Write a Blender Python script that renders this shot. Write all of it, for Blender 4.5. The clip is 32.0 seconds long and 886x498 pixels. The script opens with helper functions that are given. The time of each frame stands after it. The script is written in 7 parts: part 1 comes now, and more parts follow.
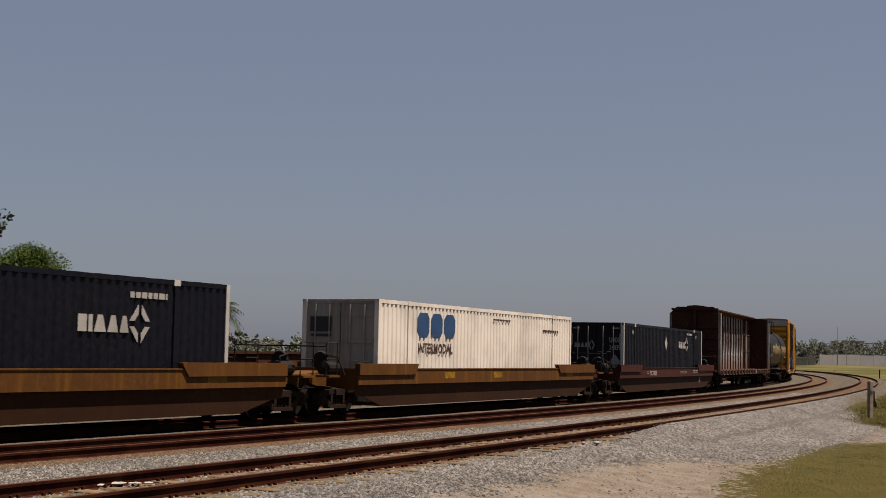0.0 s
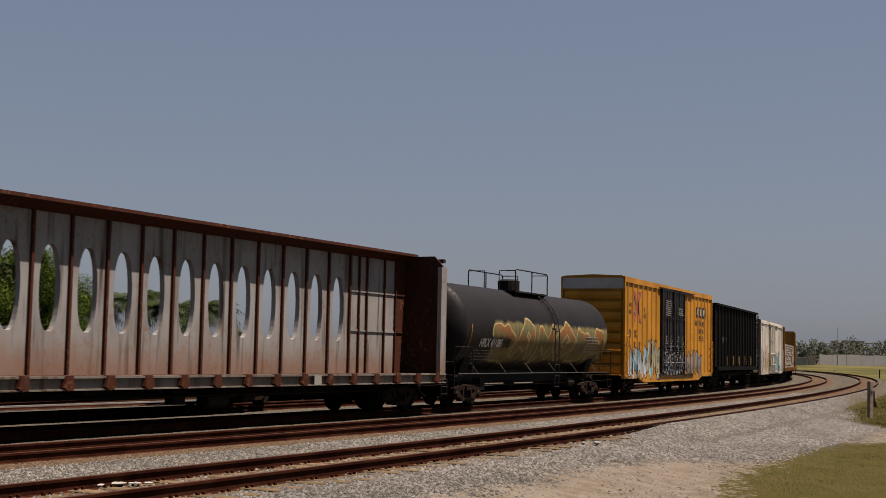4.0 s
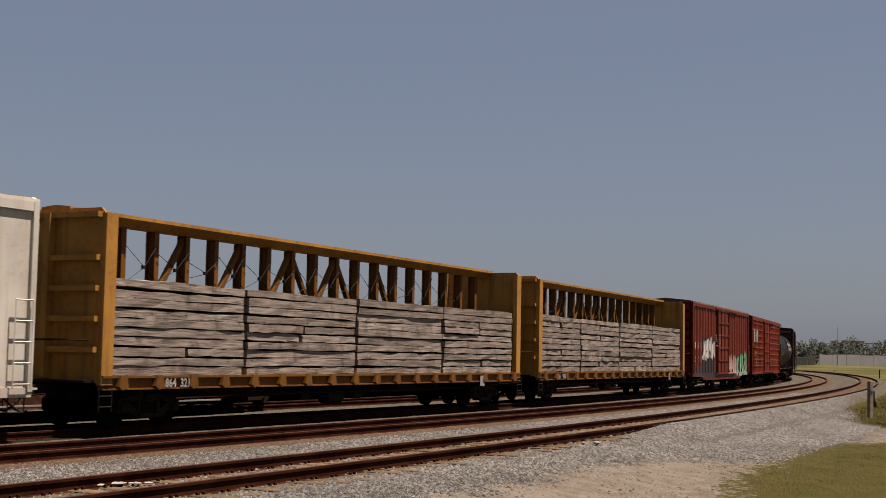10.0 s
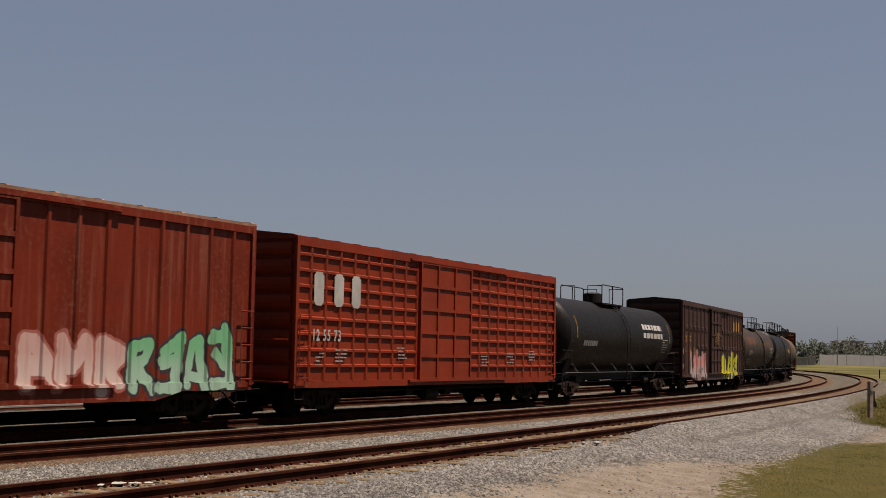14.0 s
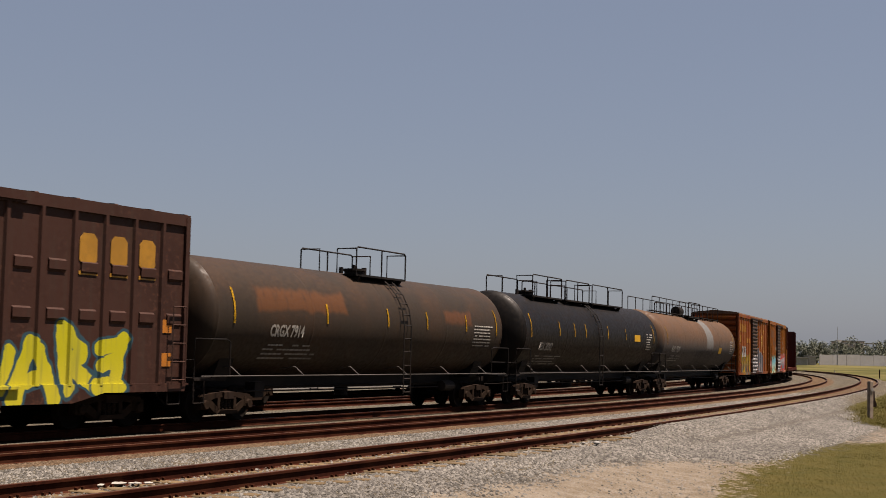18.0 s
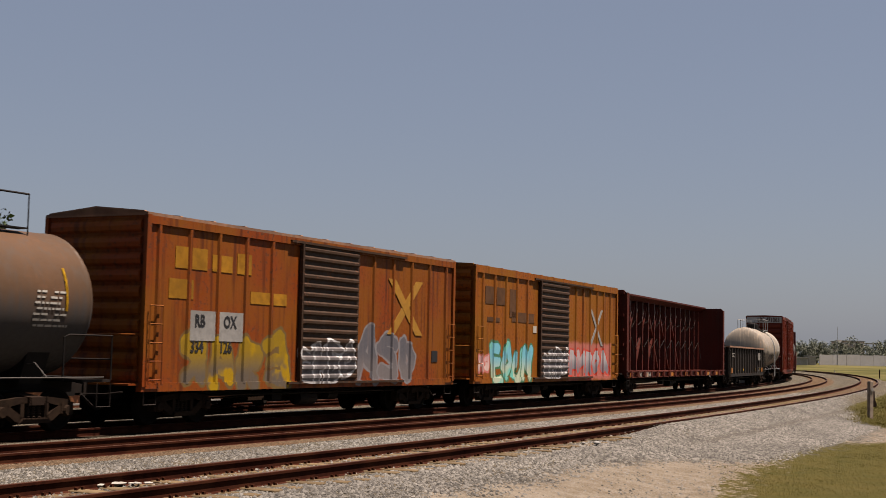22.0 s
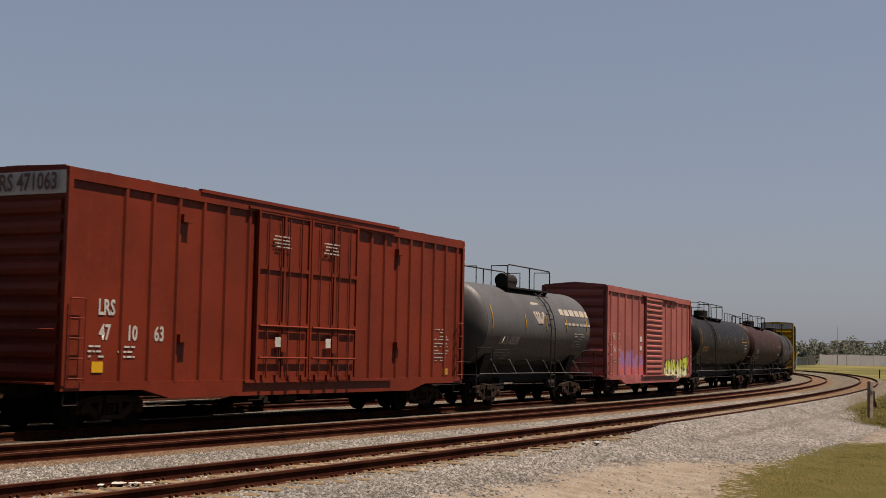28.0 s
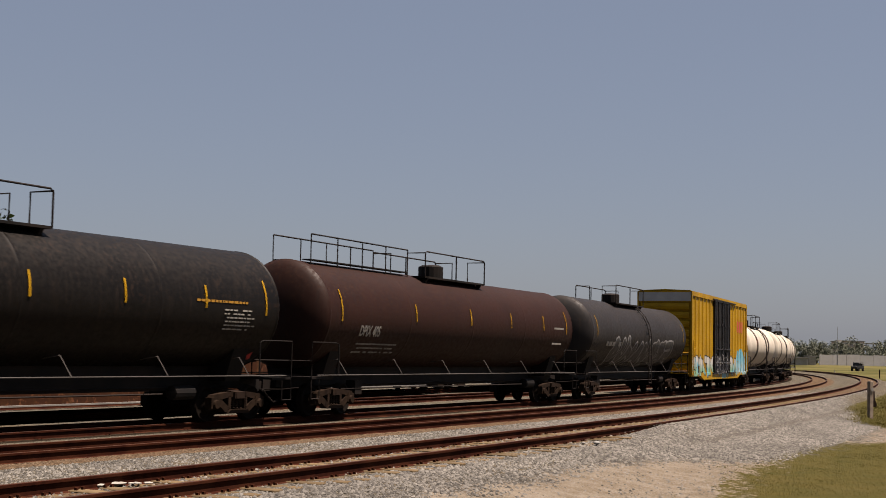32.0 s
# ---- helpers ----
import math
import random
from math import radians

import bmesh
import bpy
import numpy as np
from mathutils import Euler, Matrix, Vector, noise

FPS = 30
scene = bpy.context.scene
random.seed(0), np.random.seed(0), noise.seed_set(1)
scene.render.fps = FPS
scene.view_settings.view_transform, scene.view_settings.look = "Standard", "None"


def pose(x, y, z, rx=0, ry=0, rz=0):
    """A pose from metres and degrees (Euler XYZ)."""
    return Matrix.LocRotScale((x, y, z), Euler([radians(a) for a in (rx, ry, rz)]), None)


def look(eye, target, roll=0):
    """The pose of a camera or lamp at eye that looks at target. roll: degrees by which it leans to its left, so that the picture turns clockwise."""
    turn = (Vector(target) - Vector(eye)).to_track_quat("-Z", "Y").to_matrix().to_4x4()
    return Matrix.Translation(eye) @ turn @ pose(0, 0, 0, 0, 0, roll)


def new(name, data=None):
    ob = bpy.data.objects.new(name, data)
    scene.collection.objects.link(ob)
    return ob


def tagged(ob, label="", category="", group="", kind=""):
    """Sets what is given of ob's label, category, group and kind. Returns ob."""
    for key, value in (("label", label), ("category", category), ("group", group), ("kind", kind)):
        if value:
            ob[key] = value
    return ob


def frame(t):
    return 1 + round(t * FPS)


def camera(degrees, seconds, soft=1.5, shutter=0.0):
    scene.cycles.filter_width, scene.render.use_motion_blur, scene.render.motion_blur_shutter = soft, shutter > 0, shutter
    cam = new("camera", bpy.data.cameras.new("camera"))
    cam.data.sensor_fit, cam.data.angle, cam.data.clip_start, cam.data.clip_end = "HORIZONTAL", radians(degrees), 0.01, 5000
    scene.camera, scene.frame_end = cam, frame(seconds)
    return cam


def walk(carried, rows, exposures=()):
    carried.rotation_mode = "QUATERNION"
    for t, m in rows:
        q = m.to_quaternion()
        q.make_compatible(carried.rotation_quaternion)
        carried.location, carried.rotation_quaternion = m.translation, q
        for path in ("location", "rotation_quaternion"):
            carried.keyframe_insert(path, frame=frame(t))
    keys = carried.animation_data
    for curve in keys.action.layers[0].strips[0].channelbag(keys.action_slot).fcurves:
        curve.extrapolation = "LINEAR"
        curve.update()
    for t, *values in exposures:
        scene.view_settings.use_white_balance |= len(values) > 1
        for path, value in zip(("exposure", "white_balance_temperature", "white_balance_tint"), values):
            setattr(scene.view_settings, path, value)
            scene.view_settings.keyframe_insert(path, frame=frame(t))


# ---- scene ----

# The camera stands still on a tripod; heights are above the head of the rails.
cam = camera(36.65, 32.0, soft=0.8, shutter=0.08)
EYE = pose(0, 0, 1.747, 94.498, 0, 0) @ pose(0, 0, 0, 0, 0, 1.133)
walk(cam, [(0, EYE), (32, EYE)], exposures=[(0, 1.08, 6840, 22), (14.5, 1.08, 6840, 22), (16.5, 1.36, 7000, 22), (32, 1.36, 7000, 22)])

# The railway runs on a wide left-hand curve round this centre.
CX, CY, RT = -490.506, 283.891, 545.232
GAUGE = 1.435
SPEEDS = ((0, 15.616), (8, 15.304), (16, 15.358), (24, 15.236), (32, 15.199))


def travelled(t):
    """Metres that the train has gone at t seconds."""
    gone = 0.0
    for (a, va), (b, vb) in zip(SPEEDS, SPEEDS[1:]):
        if t <= a:
            break
        e = min(t, b)
        ve = va + (vb - va) * (e - a) / (b - a)
        gone += (va + ve) / 2 * (e - a)
    return gone


def on_curve(s, lat=0.0, z=0.0, turn=True):
    """Pose on the curve: s metres along it, lat metres outward of the train's track; x along, y inward."""
    a = s / RT
    return pose(CX + (RT + lat) * math.cos(a), CY + (RT + lat) * math.sin(a), z, 0, 0, math.degrees(a) + 90)


def spot(s, lat, z=0.0):
    a = s / RT
    return Vector((CX + (RT + lat) * math.cos(a), CY + (RT + lat) * math.sin(a), z))


def ahead(x, dist, z=0.0):
    """A place seen x units across the view (784 is the middle) at a distance ahead."""
    return Vector(((x - 784) / 2367 * dist, dist, z))


# ---- sky, sun ----
SUN_TO = Vector((0.21, -0.05, 0.64)).normalized()
world = bpy.data.worlds.new("sky")
scene.world = world
world.use_nodes = True
wt = world.node_tree
sky = wt.nodes.new("ShaderNodeTexSky")
sky.sky_type = "NISHITA"
sky.sun_disc = False
sky.sun_elevation = math.asin(SUN_TO.z)
sky.sun_rotation = math.atan2(SUN_TO.x, SUN_TO.y)
sky.air_density, sky.dust_density, sky.ozone_density = 1.0, 1.5, 1.0
haze = wt.nodes.new("ShaderNodeMix")
haze.data_type = "RGBA"
haze.inputs[0].default_value = 0.56
haze.inputs[7].default_value = (2.58, 3.4, 4.42, 1)
wt.links.new(sky.outputs[0], haze.inputs[6])
wt.links.new(haze.outputs[2], wt.nodes["Background"].inputs[0])
wt.nodes["Background"].inputs[1].default_value = 0.034
sun_data = bpy.data.lights.new("sun", "SUN")
sun_data.energy, sun_data.angle, sun_data.color = 5.0, radians(0.6), (1.0, 0.92, 0.8)
sun = new("sun", sun_data)
sun.matrix_world = look(SUN_TO * 200, (0, 0, 0))


# ---- mesh helpers ----
def finish(bm, name, mats, smooth=False):
    me = bpy.data.meshes.new(name)
    bmesh.ops.recalc_face_normals(bm, faces=bm.faces)
    bm.to_mesh(me)
    bm.free()
    for m in (mats if isinstance(mats, (list, tuple)) else [mats]):
        me.materials.append(m)
    if smooth:
        me.shade_smooth()
    return me


def part(name, bm, mats, parent=None, label="", smooth=False):
    """Links a bmesh as one mesh object under a thing or a part."""
    ob = new(name, bm if isinstance(bm, bpy.types.Mesh) else finish(bm, name, mats, smooth))
    if parent is not None:
        ob.parent = parent
    return tagged(ob, label)


def thing(name, label, category, group="", kind="", data=None):
    return tagged(new(name, data), label, category, group, kind)


def box(bm, x0, x1, y0, y1, z0, z1, mi=0):
    v = [bm.verts.new(c) for c in ((x0, y0, z0), (x1, y0, z0), (x1, y1, z0), (x0, y1, z0), (x0, y0, z1), (x1, y0, z1), (x1, y1, z1), (x0, y1, z1))]
    for q in ((0, 3, 2, 1), (4, 5, 6, 7), (0, 1, 5, 4), (1, 2, 6, 5), (2, 3, 7, 6), (3, 0, 4, 7)):
        bm.faces.new([v[i] for i in q]).material_index = mi
    return v


def prism(bm, poly, lo, hi, axis="y", mi=0):
    """Extrudes a polygon: (x, z) along y, (y, z) along x, or (x, y) along z."""
    def at(p, h):
        return {"y": (p[0], h, p[1]), "x": (h, p[0], p[1]), "z": (p[0], p[1], h)}[axis]
    a = [bm.verts.new(at(p, lo)) for p in poly]
    b = [bm.verts.new(at(p, hi)) for p in poly]
    n = len(poly)
    for ring in (a, b):
        bm.faces.new(ring).material_index = mi
    for i in range(n):
        bm.faces.new((a[i], a[(i + 1) % n], b[(i + 1) % n], b[i])).material_index = mi


def tube(bm, pts, r, n=6, closed=False, mi=0):
    """A round bar along a line of points; r is a radius or one radius a point."""
    pts = [Vector(p) for p in pts]
    rs = r if isinstance(r, (list, tuple)) else [r] * len(pts)
    rings = []
    for i, p in enumerate(pts):
        d = (pts[min(i + 1, len(pts) - 1)] - pts[max(i - 1, 0)]).normalized()
        u = d.cross(Vector((0, 0, 1)) if abs(d.z) < 0.9 else Vector((1, 0, 0))).normalized()
        w = d.cross(u)
        rings.append([bm.verts.new(p + (u * math.cos(k * math.tau / n) + w * math.sin(k * math.tau / n)) * rs[i]) for k in range(n)])
    for a, b in zip(rings, rings[1:]):
        for k in range(n):
            bm.faces.new((a[k], a[(k + 1) % n], b[(k + 1) % n], b[k])).material_index = mi
    for ring in (rings[0], rings[-1]):
        bm.faces.new(ring).material_index = mi


def lathe(bm, profile, axis="x", n=32, at=(0, 0, 0), mi=0, close=True):
    """Turns a profile of (along, radius) round an axis."""
    rings = []
    for h, r in profile:
        ring = []
        for k in range(n):
            c, s = math.cos(k * math.tau / n) * r, math.sin(k * math.tau / n) * r
            p = {"x": (h, c, s), "y": (c, h, s), "z": (c, s, h)}[axis]
            ring.append(bm.verts.new((p[0] + at[0], p[1] + at[1], p[2] + at[2])))
        rings.append(ring)
    for a, b in zip(rings, rings[1:]):
        for k in range(n):
            bm.faces.new((a[k], a[(k + 1) % n], b[(k + 1) % n], b[k])).material_index = mi
    if close:
        for ring in (rings[0], rings[-1]):
            bm.faces.new(ring).material_index = mi


def soup(name, verts, tris, mats):
    """A mesh of many triangles from arrays."""
    me = bpy.data.meshes.new(name)
    verts, tris = np.asarray(verts, np.float32), np.asarray(tris, np.int32)
    me.vertices.add(len(verts))
    me.vertices.foreach_set("co", verts.ravel())
    me.loops.add(tris.size)
    me.loops.foreach_set("vertex_index", tris.ravel())
    me.polygons.add(len(tris))
    me.polygons.foreach_set("loop_start", np.arange(0, tris.size, 3, dtype=np.int32))
    me.update(calc_edges=True)
    for m in (mats if isinstance(mats, (list, tuple)) else [mats]):
        me.materials.append(m)
    return me


LETTERS = {}
SHELLS = {}


def wrapped(me, parent, y):
    """Lays a flat mark on the round shell of a tank car."""
    if parent.name in SHELLS:
        zc, r = SHELLS[parent.name]
        for v in me.vertices:
            v.co.y = v.co.y - y - 0.014 - math.sqrt(max(r * r - (v.co.z - zc) ** 2, 0.01))


def lettering(text, x, z, size, mat, parent, y=-1.53, name="lettering", width=1.0, spacing=1.0, lean=0.0):
    """Painted characters on the near side of a car, standing out by a coat of paint."""
    key = (text, size, spacing)
    if key not in LETTERS:
        cu = bpy.data.curves.new("lettering", "FONT")
        cu.body, cu.size, cu.resolution_u, cu.space_character, cu.offset = text, size, 2, spacing, size * 0.028
        tmp = bpy.data.objects.new("tmp", cu)
        scene.collection.objects.link(tmp)
        LETTERS[key] = bpy.data.meshes.new_from_object(tmp)
        bpy.data.objects.remove(tmp)
    me = LETTERS[key].copy()
    me.materials.clear()
    me.materials.append(mat)
    me.transform(pose(x, y, z, 90, 0, 0) @ Matrix.Diagonal((width, 1, 1, 1)))
    wrapped(me, parent, y)
    ob = new(name, me)
    ob.parent = parent
    return tagged(ob, kind="stuff")


def bars(x0, x1, z0, z1, rows, mat, parent, y=-1.53, name="small_print", seed=1, fill=0.85):
    """Small print that cannot be read: rows of plain bars."""
    rnd = random.Random(seed)
    bm = bmesh.new()
    small = name == "small_print"
    if small:
        rows = max(rows, round((z1 - z0) / 0.11))
    step = (z1 - z0) / rows
    for i in range(rows):
        x = x0 + (rnd.uniform(0, 0.1) if small else 0)
        end = x1 - (rnd.uniform(0, 0.3) * (x1 - x0) if small else 0)
        while x < end - 0.03:
            w = rnd.uniform(0.05, 0.2) if small else rnd.uniform(0.1, 0.16) * (x1 - x0)
            e = min(x + w, end)
            if rnd.random() < fill:
                box(bm, x, e, y, y + 0.01, z0 + i * step + step * 0.34, z0 + i * step + step * (0.72 if small else 0.95))
            x = e + (0.035 if small else 0.035 * (x1 - x0))
    if not bm.verts:
        box(bm, x0, x1, y, y + 0.01, z0, z0 + step * 0.6)
    ob = part(name, bm, mat, parent)
    wrapped(ob.data, parent, y)
    return tagged(ob, kind="stuff")


def sign(x0, x1, z0, z1, mat, parent, y=-1.53, name="marking", label=""):
    bm = bmesh.new()
    box(bm, x0, x1, y, y + 0.008, z0, z1)
    ob = part(name, bm, mat, parent, label)
    wrapped(ob.data, parent, y)
    return ob


def shape(poly, mat, parent, y=-1.53, name="emblem", label=""):
    bm = bmesh.new()
    prism(bm, poly, y, y + 0.008)
    ob = part(name, bm, mat, parent, label)
    wrapped(ob.data, parent, y)
    return ob


# ---- materials ----
def nodes_of(name):
    m = bpy.data.materials.new(name)
    m.use_nodes = True
    return m, m.node_tree, m.node_tree.nodes["Principled BSDF"]


class Net:
    """Short hand for wiring shader nodes."""

    def __init__(self, nt):
        self.nt = nt
        self.co = nt.nodes.new("ShaderNodeTexCoord").outputs["Object"]
        self.shared = ()

    def link(self, value, socket):
        if isinstance(value, bpy.types.NodeSocket):
            self.nt.links.new(value, socket)
        elif isinstance(value, (tuple, list)) and len(value) == 3 and socket.type == "RGBA":
            socket.default_value = (*value, 1)
        else:
            socket.default_value = value

    def math(self, op, a, b=0.0, c=0.0):
        n = self.nt.nodes.new("ShaderNodeMath")
        n.operation = op
        for v, s in zip((a, b, c), n.inputs):
            self.link(v, s)
        return n.outputs[0]

    def mix(self, fac, a, b, mode="MIX"):
        n = self.nt.nodes.new("ShaderNodeMix")
        n.data_type, n.blend_type = "RGBA", mode
        self.link(fac, n.inputs[0]), self.link(a, n.inputs[6]), self.link(b, n.inputs[7])
        return n.outputs[2]

    def scaled(self, vec, s):
        n = self.nt.nodes.new("ShaderNodeMapping")
        self.link(vec, n.inputs[0])
        n.inputs["Scale"].default_value = s
        return n.outputs[0]

    def noise(self, scale, detail=4.0, vec=None, rough=0.55, colour=False):
        n = self.nt.nodes.new("ShaderNodeTexNoise")
        self.link(vec or self.co, n.inputs["Vector"])
        n.inputs["Scale"].default_value, n.inputs["Detail"].default_value, n.inputs["Roughness"].default_value = scale, detail, rough
        return n.outputs["Color" if colour else "Fac"]

    def voronoi(self, scale, vec=None, feature="F1", out="Color"):
        n = self.nt.nodes.new("ShaderNodeTexVoronoi")
        n.feature = feature
        self.link(vec or self.co, n.inputs["Vector"])
        n.inputs["Scale"].default_value = scale
        return n.outputs[out]

    def ramp(self, fac, lo, hi, a=0.0, b=1.0):
        n = self.nt.nodes.new("ShaderNodeMapRange")
        n.interpolation_type = "SMOOTHSTEP"
        for v, s in zip((fac, lo, hi, a, b), n.inputs):
            self.link(v, s)
        return n.outputs[0]

    def xyz(self, vec):
        n = self.nt.nodes.new("ShaderNodeSeparateXYZ")
        self.link(vec, n.inputs[0])
        return n.outputs

    def vec(self, x, y, z):
        n = self.nt.nodes.new("ShaderNodeCombineXYZ")
        for v, s in zip((x, y, z), n.inputs):
            self.link(v, s)
        return n.outputs[0]

    def vector(self, op, a, b=(0, 0, 0), scale=1.0):
        n = self.nt.nodes.new("ShaderNodeVectorMath")
        n.operation = op
        self.link(a, n.inputs[0]), self.link(b, n.inputs[1]), self.link(scale, n.inputs[3])
        return n.outputs["Value" if op in ("DOT_PRODUCT", "LENGTH") else "Vector"]

    def capsule(self, at, p, q):
        """Distance from a straight stroke between two points (x, z)."""
        b = (q[0] - p[0], 0.0, q[1] - p[1])
        away = self.vector("SUBTRACT", at, (p[0], 0.0, p[1]))
        along = self.math("MULTIPLY", self.vector("DOT_PRODUCT", away, b), 1 / (b[0] ** 2 + b[2] ** 2))
        along.node.use_clamp = True
        return self.vector("LENGTH", self.vector("SUBTRACT", away, self.vector("SCALE", b, scale=along)))

    def bump(self, height, bsdf, strength=0.3, distance=0.02):
        n = self.nt.nodes.new("ShaderNodeBump")
        n.inputs["Strength"].default_value, n.inputs["Distance"].default_value = strength, distance
        self.link(height, n.inputs["Height"])
        self.nt.links.new(n.outputs[0], bsdf.inputs["Normal"])


def mul(c, k):
    return tuple(min(1.0, v * k) for v in c)


def deep(c, k=0.5, sat=1.25):
    """A darker, fuller shade of a paint."""
    m = sum(c) / 3
    return tuple(max(0.002, (m + (v - m) * sat) * k) for v in c)


LIGHT = ("dirty_white", "cream", "peeling_white")

# strokes of the sprayed figures, in a unit field, as chains of points
FIGURES = (
    ((((0.14, 1.0), (0.16, 0.25), (0.45, 0.05), (0.8, 0.2), (0.84, 0.95)),)),
    ((((0.15, 0.85), (0.6, 1.0), (0.85, 0.7), (0.2, 0.42), (0.3, 0.05), (0.9, 0.08)),)),
    (((0.1, 0.0), (0.42, 1.0), (0.62, 0.95), (0.88, 0.05)), ((0.3, 0.32), (0.72, 0.36))),
    (((0.85, 1.0), (0.8, 0.0)), ((0.82, 0.98), (0.2, 0.9)), ((0.8, 0.5), (0.3, 0.52)), ((0.8, 0.03), (0.12, 0.1))),
    (((0.12, 0.05), (0.16, 0.95), (0.5, 0.35), (0.84, 1.0), (0.86, 0.0)),),
    (((0.5, 1.0), (0.14, 0.55), (0.45, 0.02), (0.86, 0.5), (0.5, 1.0)),),
    (((0.2, 0.0), (0.22, 1.0), (0.75, 0.85), (0.7, 0.55), (0.25, 0.48), (0.85, 0.0)),),
)


def sprayed(k, c, seed, run, x0, x1, z0, z1, fills, line, cell):
    """Sprayed figures: fat rounded strokes with an outline, side by side in a field of the car's side, thinned where the paint ran."""
    rnd = random.Random(seed * 7 + int(x0 * 10))
    fills, line = [deep(f, 0.7, 1.35) for f in fills], deep(line, 0.65, 1.2)
    if not k.shared:
        wx, wy, wz = k.xyz(k.noise(1.6, 2, colour=True))
        px, py, pz = k.xyz(k.co)
        gx = k.math("ADD", px, k.math("MULTIPLY", k.math("SUBTRACT", wx, 0.5), 0.34))
        gz = k.math("ADD", pz, k.math("MULTIPLY", k.math("SUBTRACT", wz, 0.5), 0.34))
        k.shared = (gx, gz, k.vec(gx, 0.0, gz), k.ramp(run, 0.48, 0.75, 0.96, 0.5), k.noise(0.9, 3))
    gx, gz, at, worn, mood = k.shared
    h = z1 - z0
    if cell == 0:
        d = k.math("MAXIMUM", k.math("MAXIMUM", k.math("SUBTRACT", x0, gx), k.math("SUBTRACT", gx, x1)), k.math("MAXIMUM", k.math("SUBTRACT", z0, gz), k.math("SUBTRACT", gz, z1)))
        return k.mix(k.math("MULTIPLY", k.ramp(d, -0.12, 0.06, 1, 0), worn), c, fills[0])
    n = max(2, round((x1 - x0) / (cell * 1.7)))
    w = (x1 - x0) / n
    r = min(w * 0.165, h * 0.16)
    f = k.mix(k.ramp(gz, z0 + h * 0.25, z0 + h * 0.7), fills[1], fills[0])
    if len(fills) > 2:
        f = k.mix(k.ramp(mood, 0.5, 0.58), f, fills[2])
    last = -1
    for i in range(n):
        last = rnd.choice([f for f in range(len(FIGURES)) if f != last])
        lift, grow, lean, flip = rnd.uniform(-0.08, 0.08) * h, rnd.uniform(0.85, 1.1), rnd.uniform(-0.2, 0.2), rnd.random() < 0.5
        d = None
        for chain in FIGURES[last]:
            pts = []
            for u, v in chain:
                u, v = (1 - u if flip else u) + rnd.uniform(-0.14, 0.14), v + rnd.uniform(-0.12, 0.12)
                pts.append((x0 + (i + 0.02 + u * 0.96 + lean * (v - 0.5)) * w, z0 + r + lift + v * (h - 2 * r) * grow))
            for p, q in zip(pts, pts[1:]):
                e = k.capsule(at, p, q)
                d = e if d is None else k.math("MINIMUM", d, e)
        c = k.mix(k.math("MULTIPLY", k.ramp(d, r + 0.06, r + 0.085, 1, 0), worn), c, line)
        c = k.mix(k.math("MULTIPLY", k.ramp(d, r - 0.012, r + 0.012, 1, 0), worn), c, f)
    return c


def paint(name, base, rust=0.3, rough=0.5, streak=0.4, rust_col=(0.13, 0.05, 0.022), grime=(0.06, 0.045, 0.035), tags=(), spec=0.16, low=None, fade=None):
    """Weathered paint on steel: fading in patches, streaks that run down, rust spots, and sprayed writing in the given fields."""
    m, nt, b = nodes_of(name)
    k = Net(nt)
    if not name.startswith(LIGHT):
        base, grime, fade = deep(base), deep(grime), deep(fade) if fade else None
    else:
        base, grime, fade = mul(base, 1.6), mul(grime, 1.6), mul(fade, 1.6) if fade else None
    rust_col = mul(rust_col, 1.2)
    big = k.noise(0.55, 4)
    fine = k.noise(9.0, 5)
    run = k.noise(1.0, 4, k.scaled(k.co, (5.5, 5.5, 0.35)))
    c = k.mix(k.ramp(big, 0.35, 0.68), base, fade or mul(base, 0.74))
    c = k.mix(k.math("MULTIPLY", k.ramp(run, 0.48, 0.72), streak), c, grime)
    spots = k.math("MULTIPLY", k.ramp(fine, 0.54, 0.66), k.ramp(big, 0.4, 0.62))
    c = k.mix(k.math("MULTIPLY", spots, rust), c, rust_col)
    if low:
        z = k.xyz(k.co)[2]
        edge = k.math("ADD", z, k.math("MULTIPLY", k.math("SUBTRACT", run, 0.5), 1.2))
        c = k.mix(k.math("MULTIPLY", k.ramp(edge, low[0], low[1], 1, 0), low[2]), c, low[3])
    for i, field in enumerate(tags):
        c = sprayed(k, c, i + len(name), run, *field)
    nt.links.new(c, b.inputs["Base Color"])
    nt.links.new(k.ramp(fine, 0.3, 0.8, rough - 0.08, rough + 0.2), b.inputs["Roughness"])
    b.inputs["Specular IOR Level"].default_value = 0.13 if "tank" in name else spec
    k.bump(k.math("ADD", k.math("MULTIPLY", fine, 0.3), run), b, 0.12, 0.01)
    return m


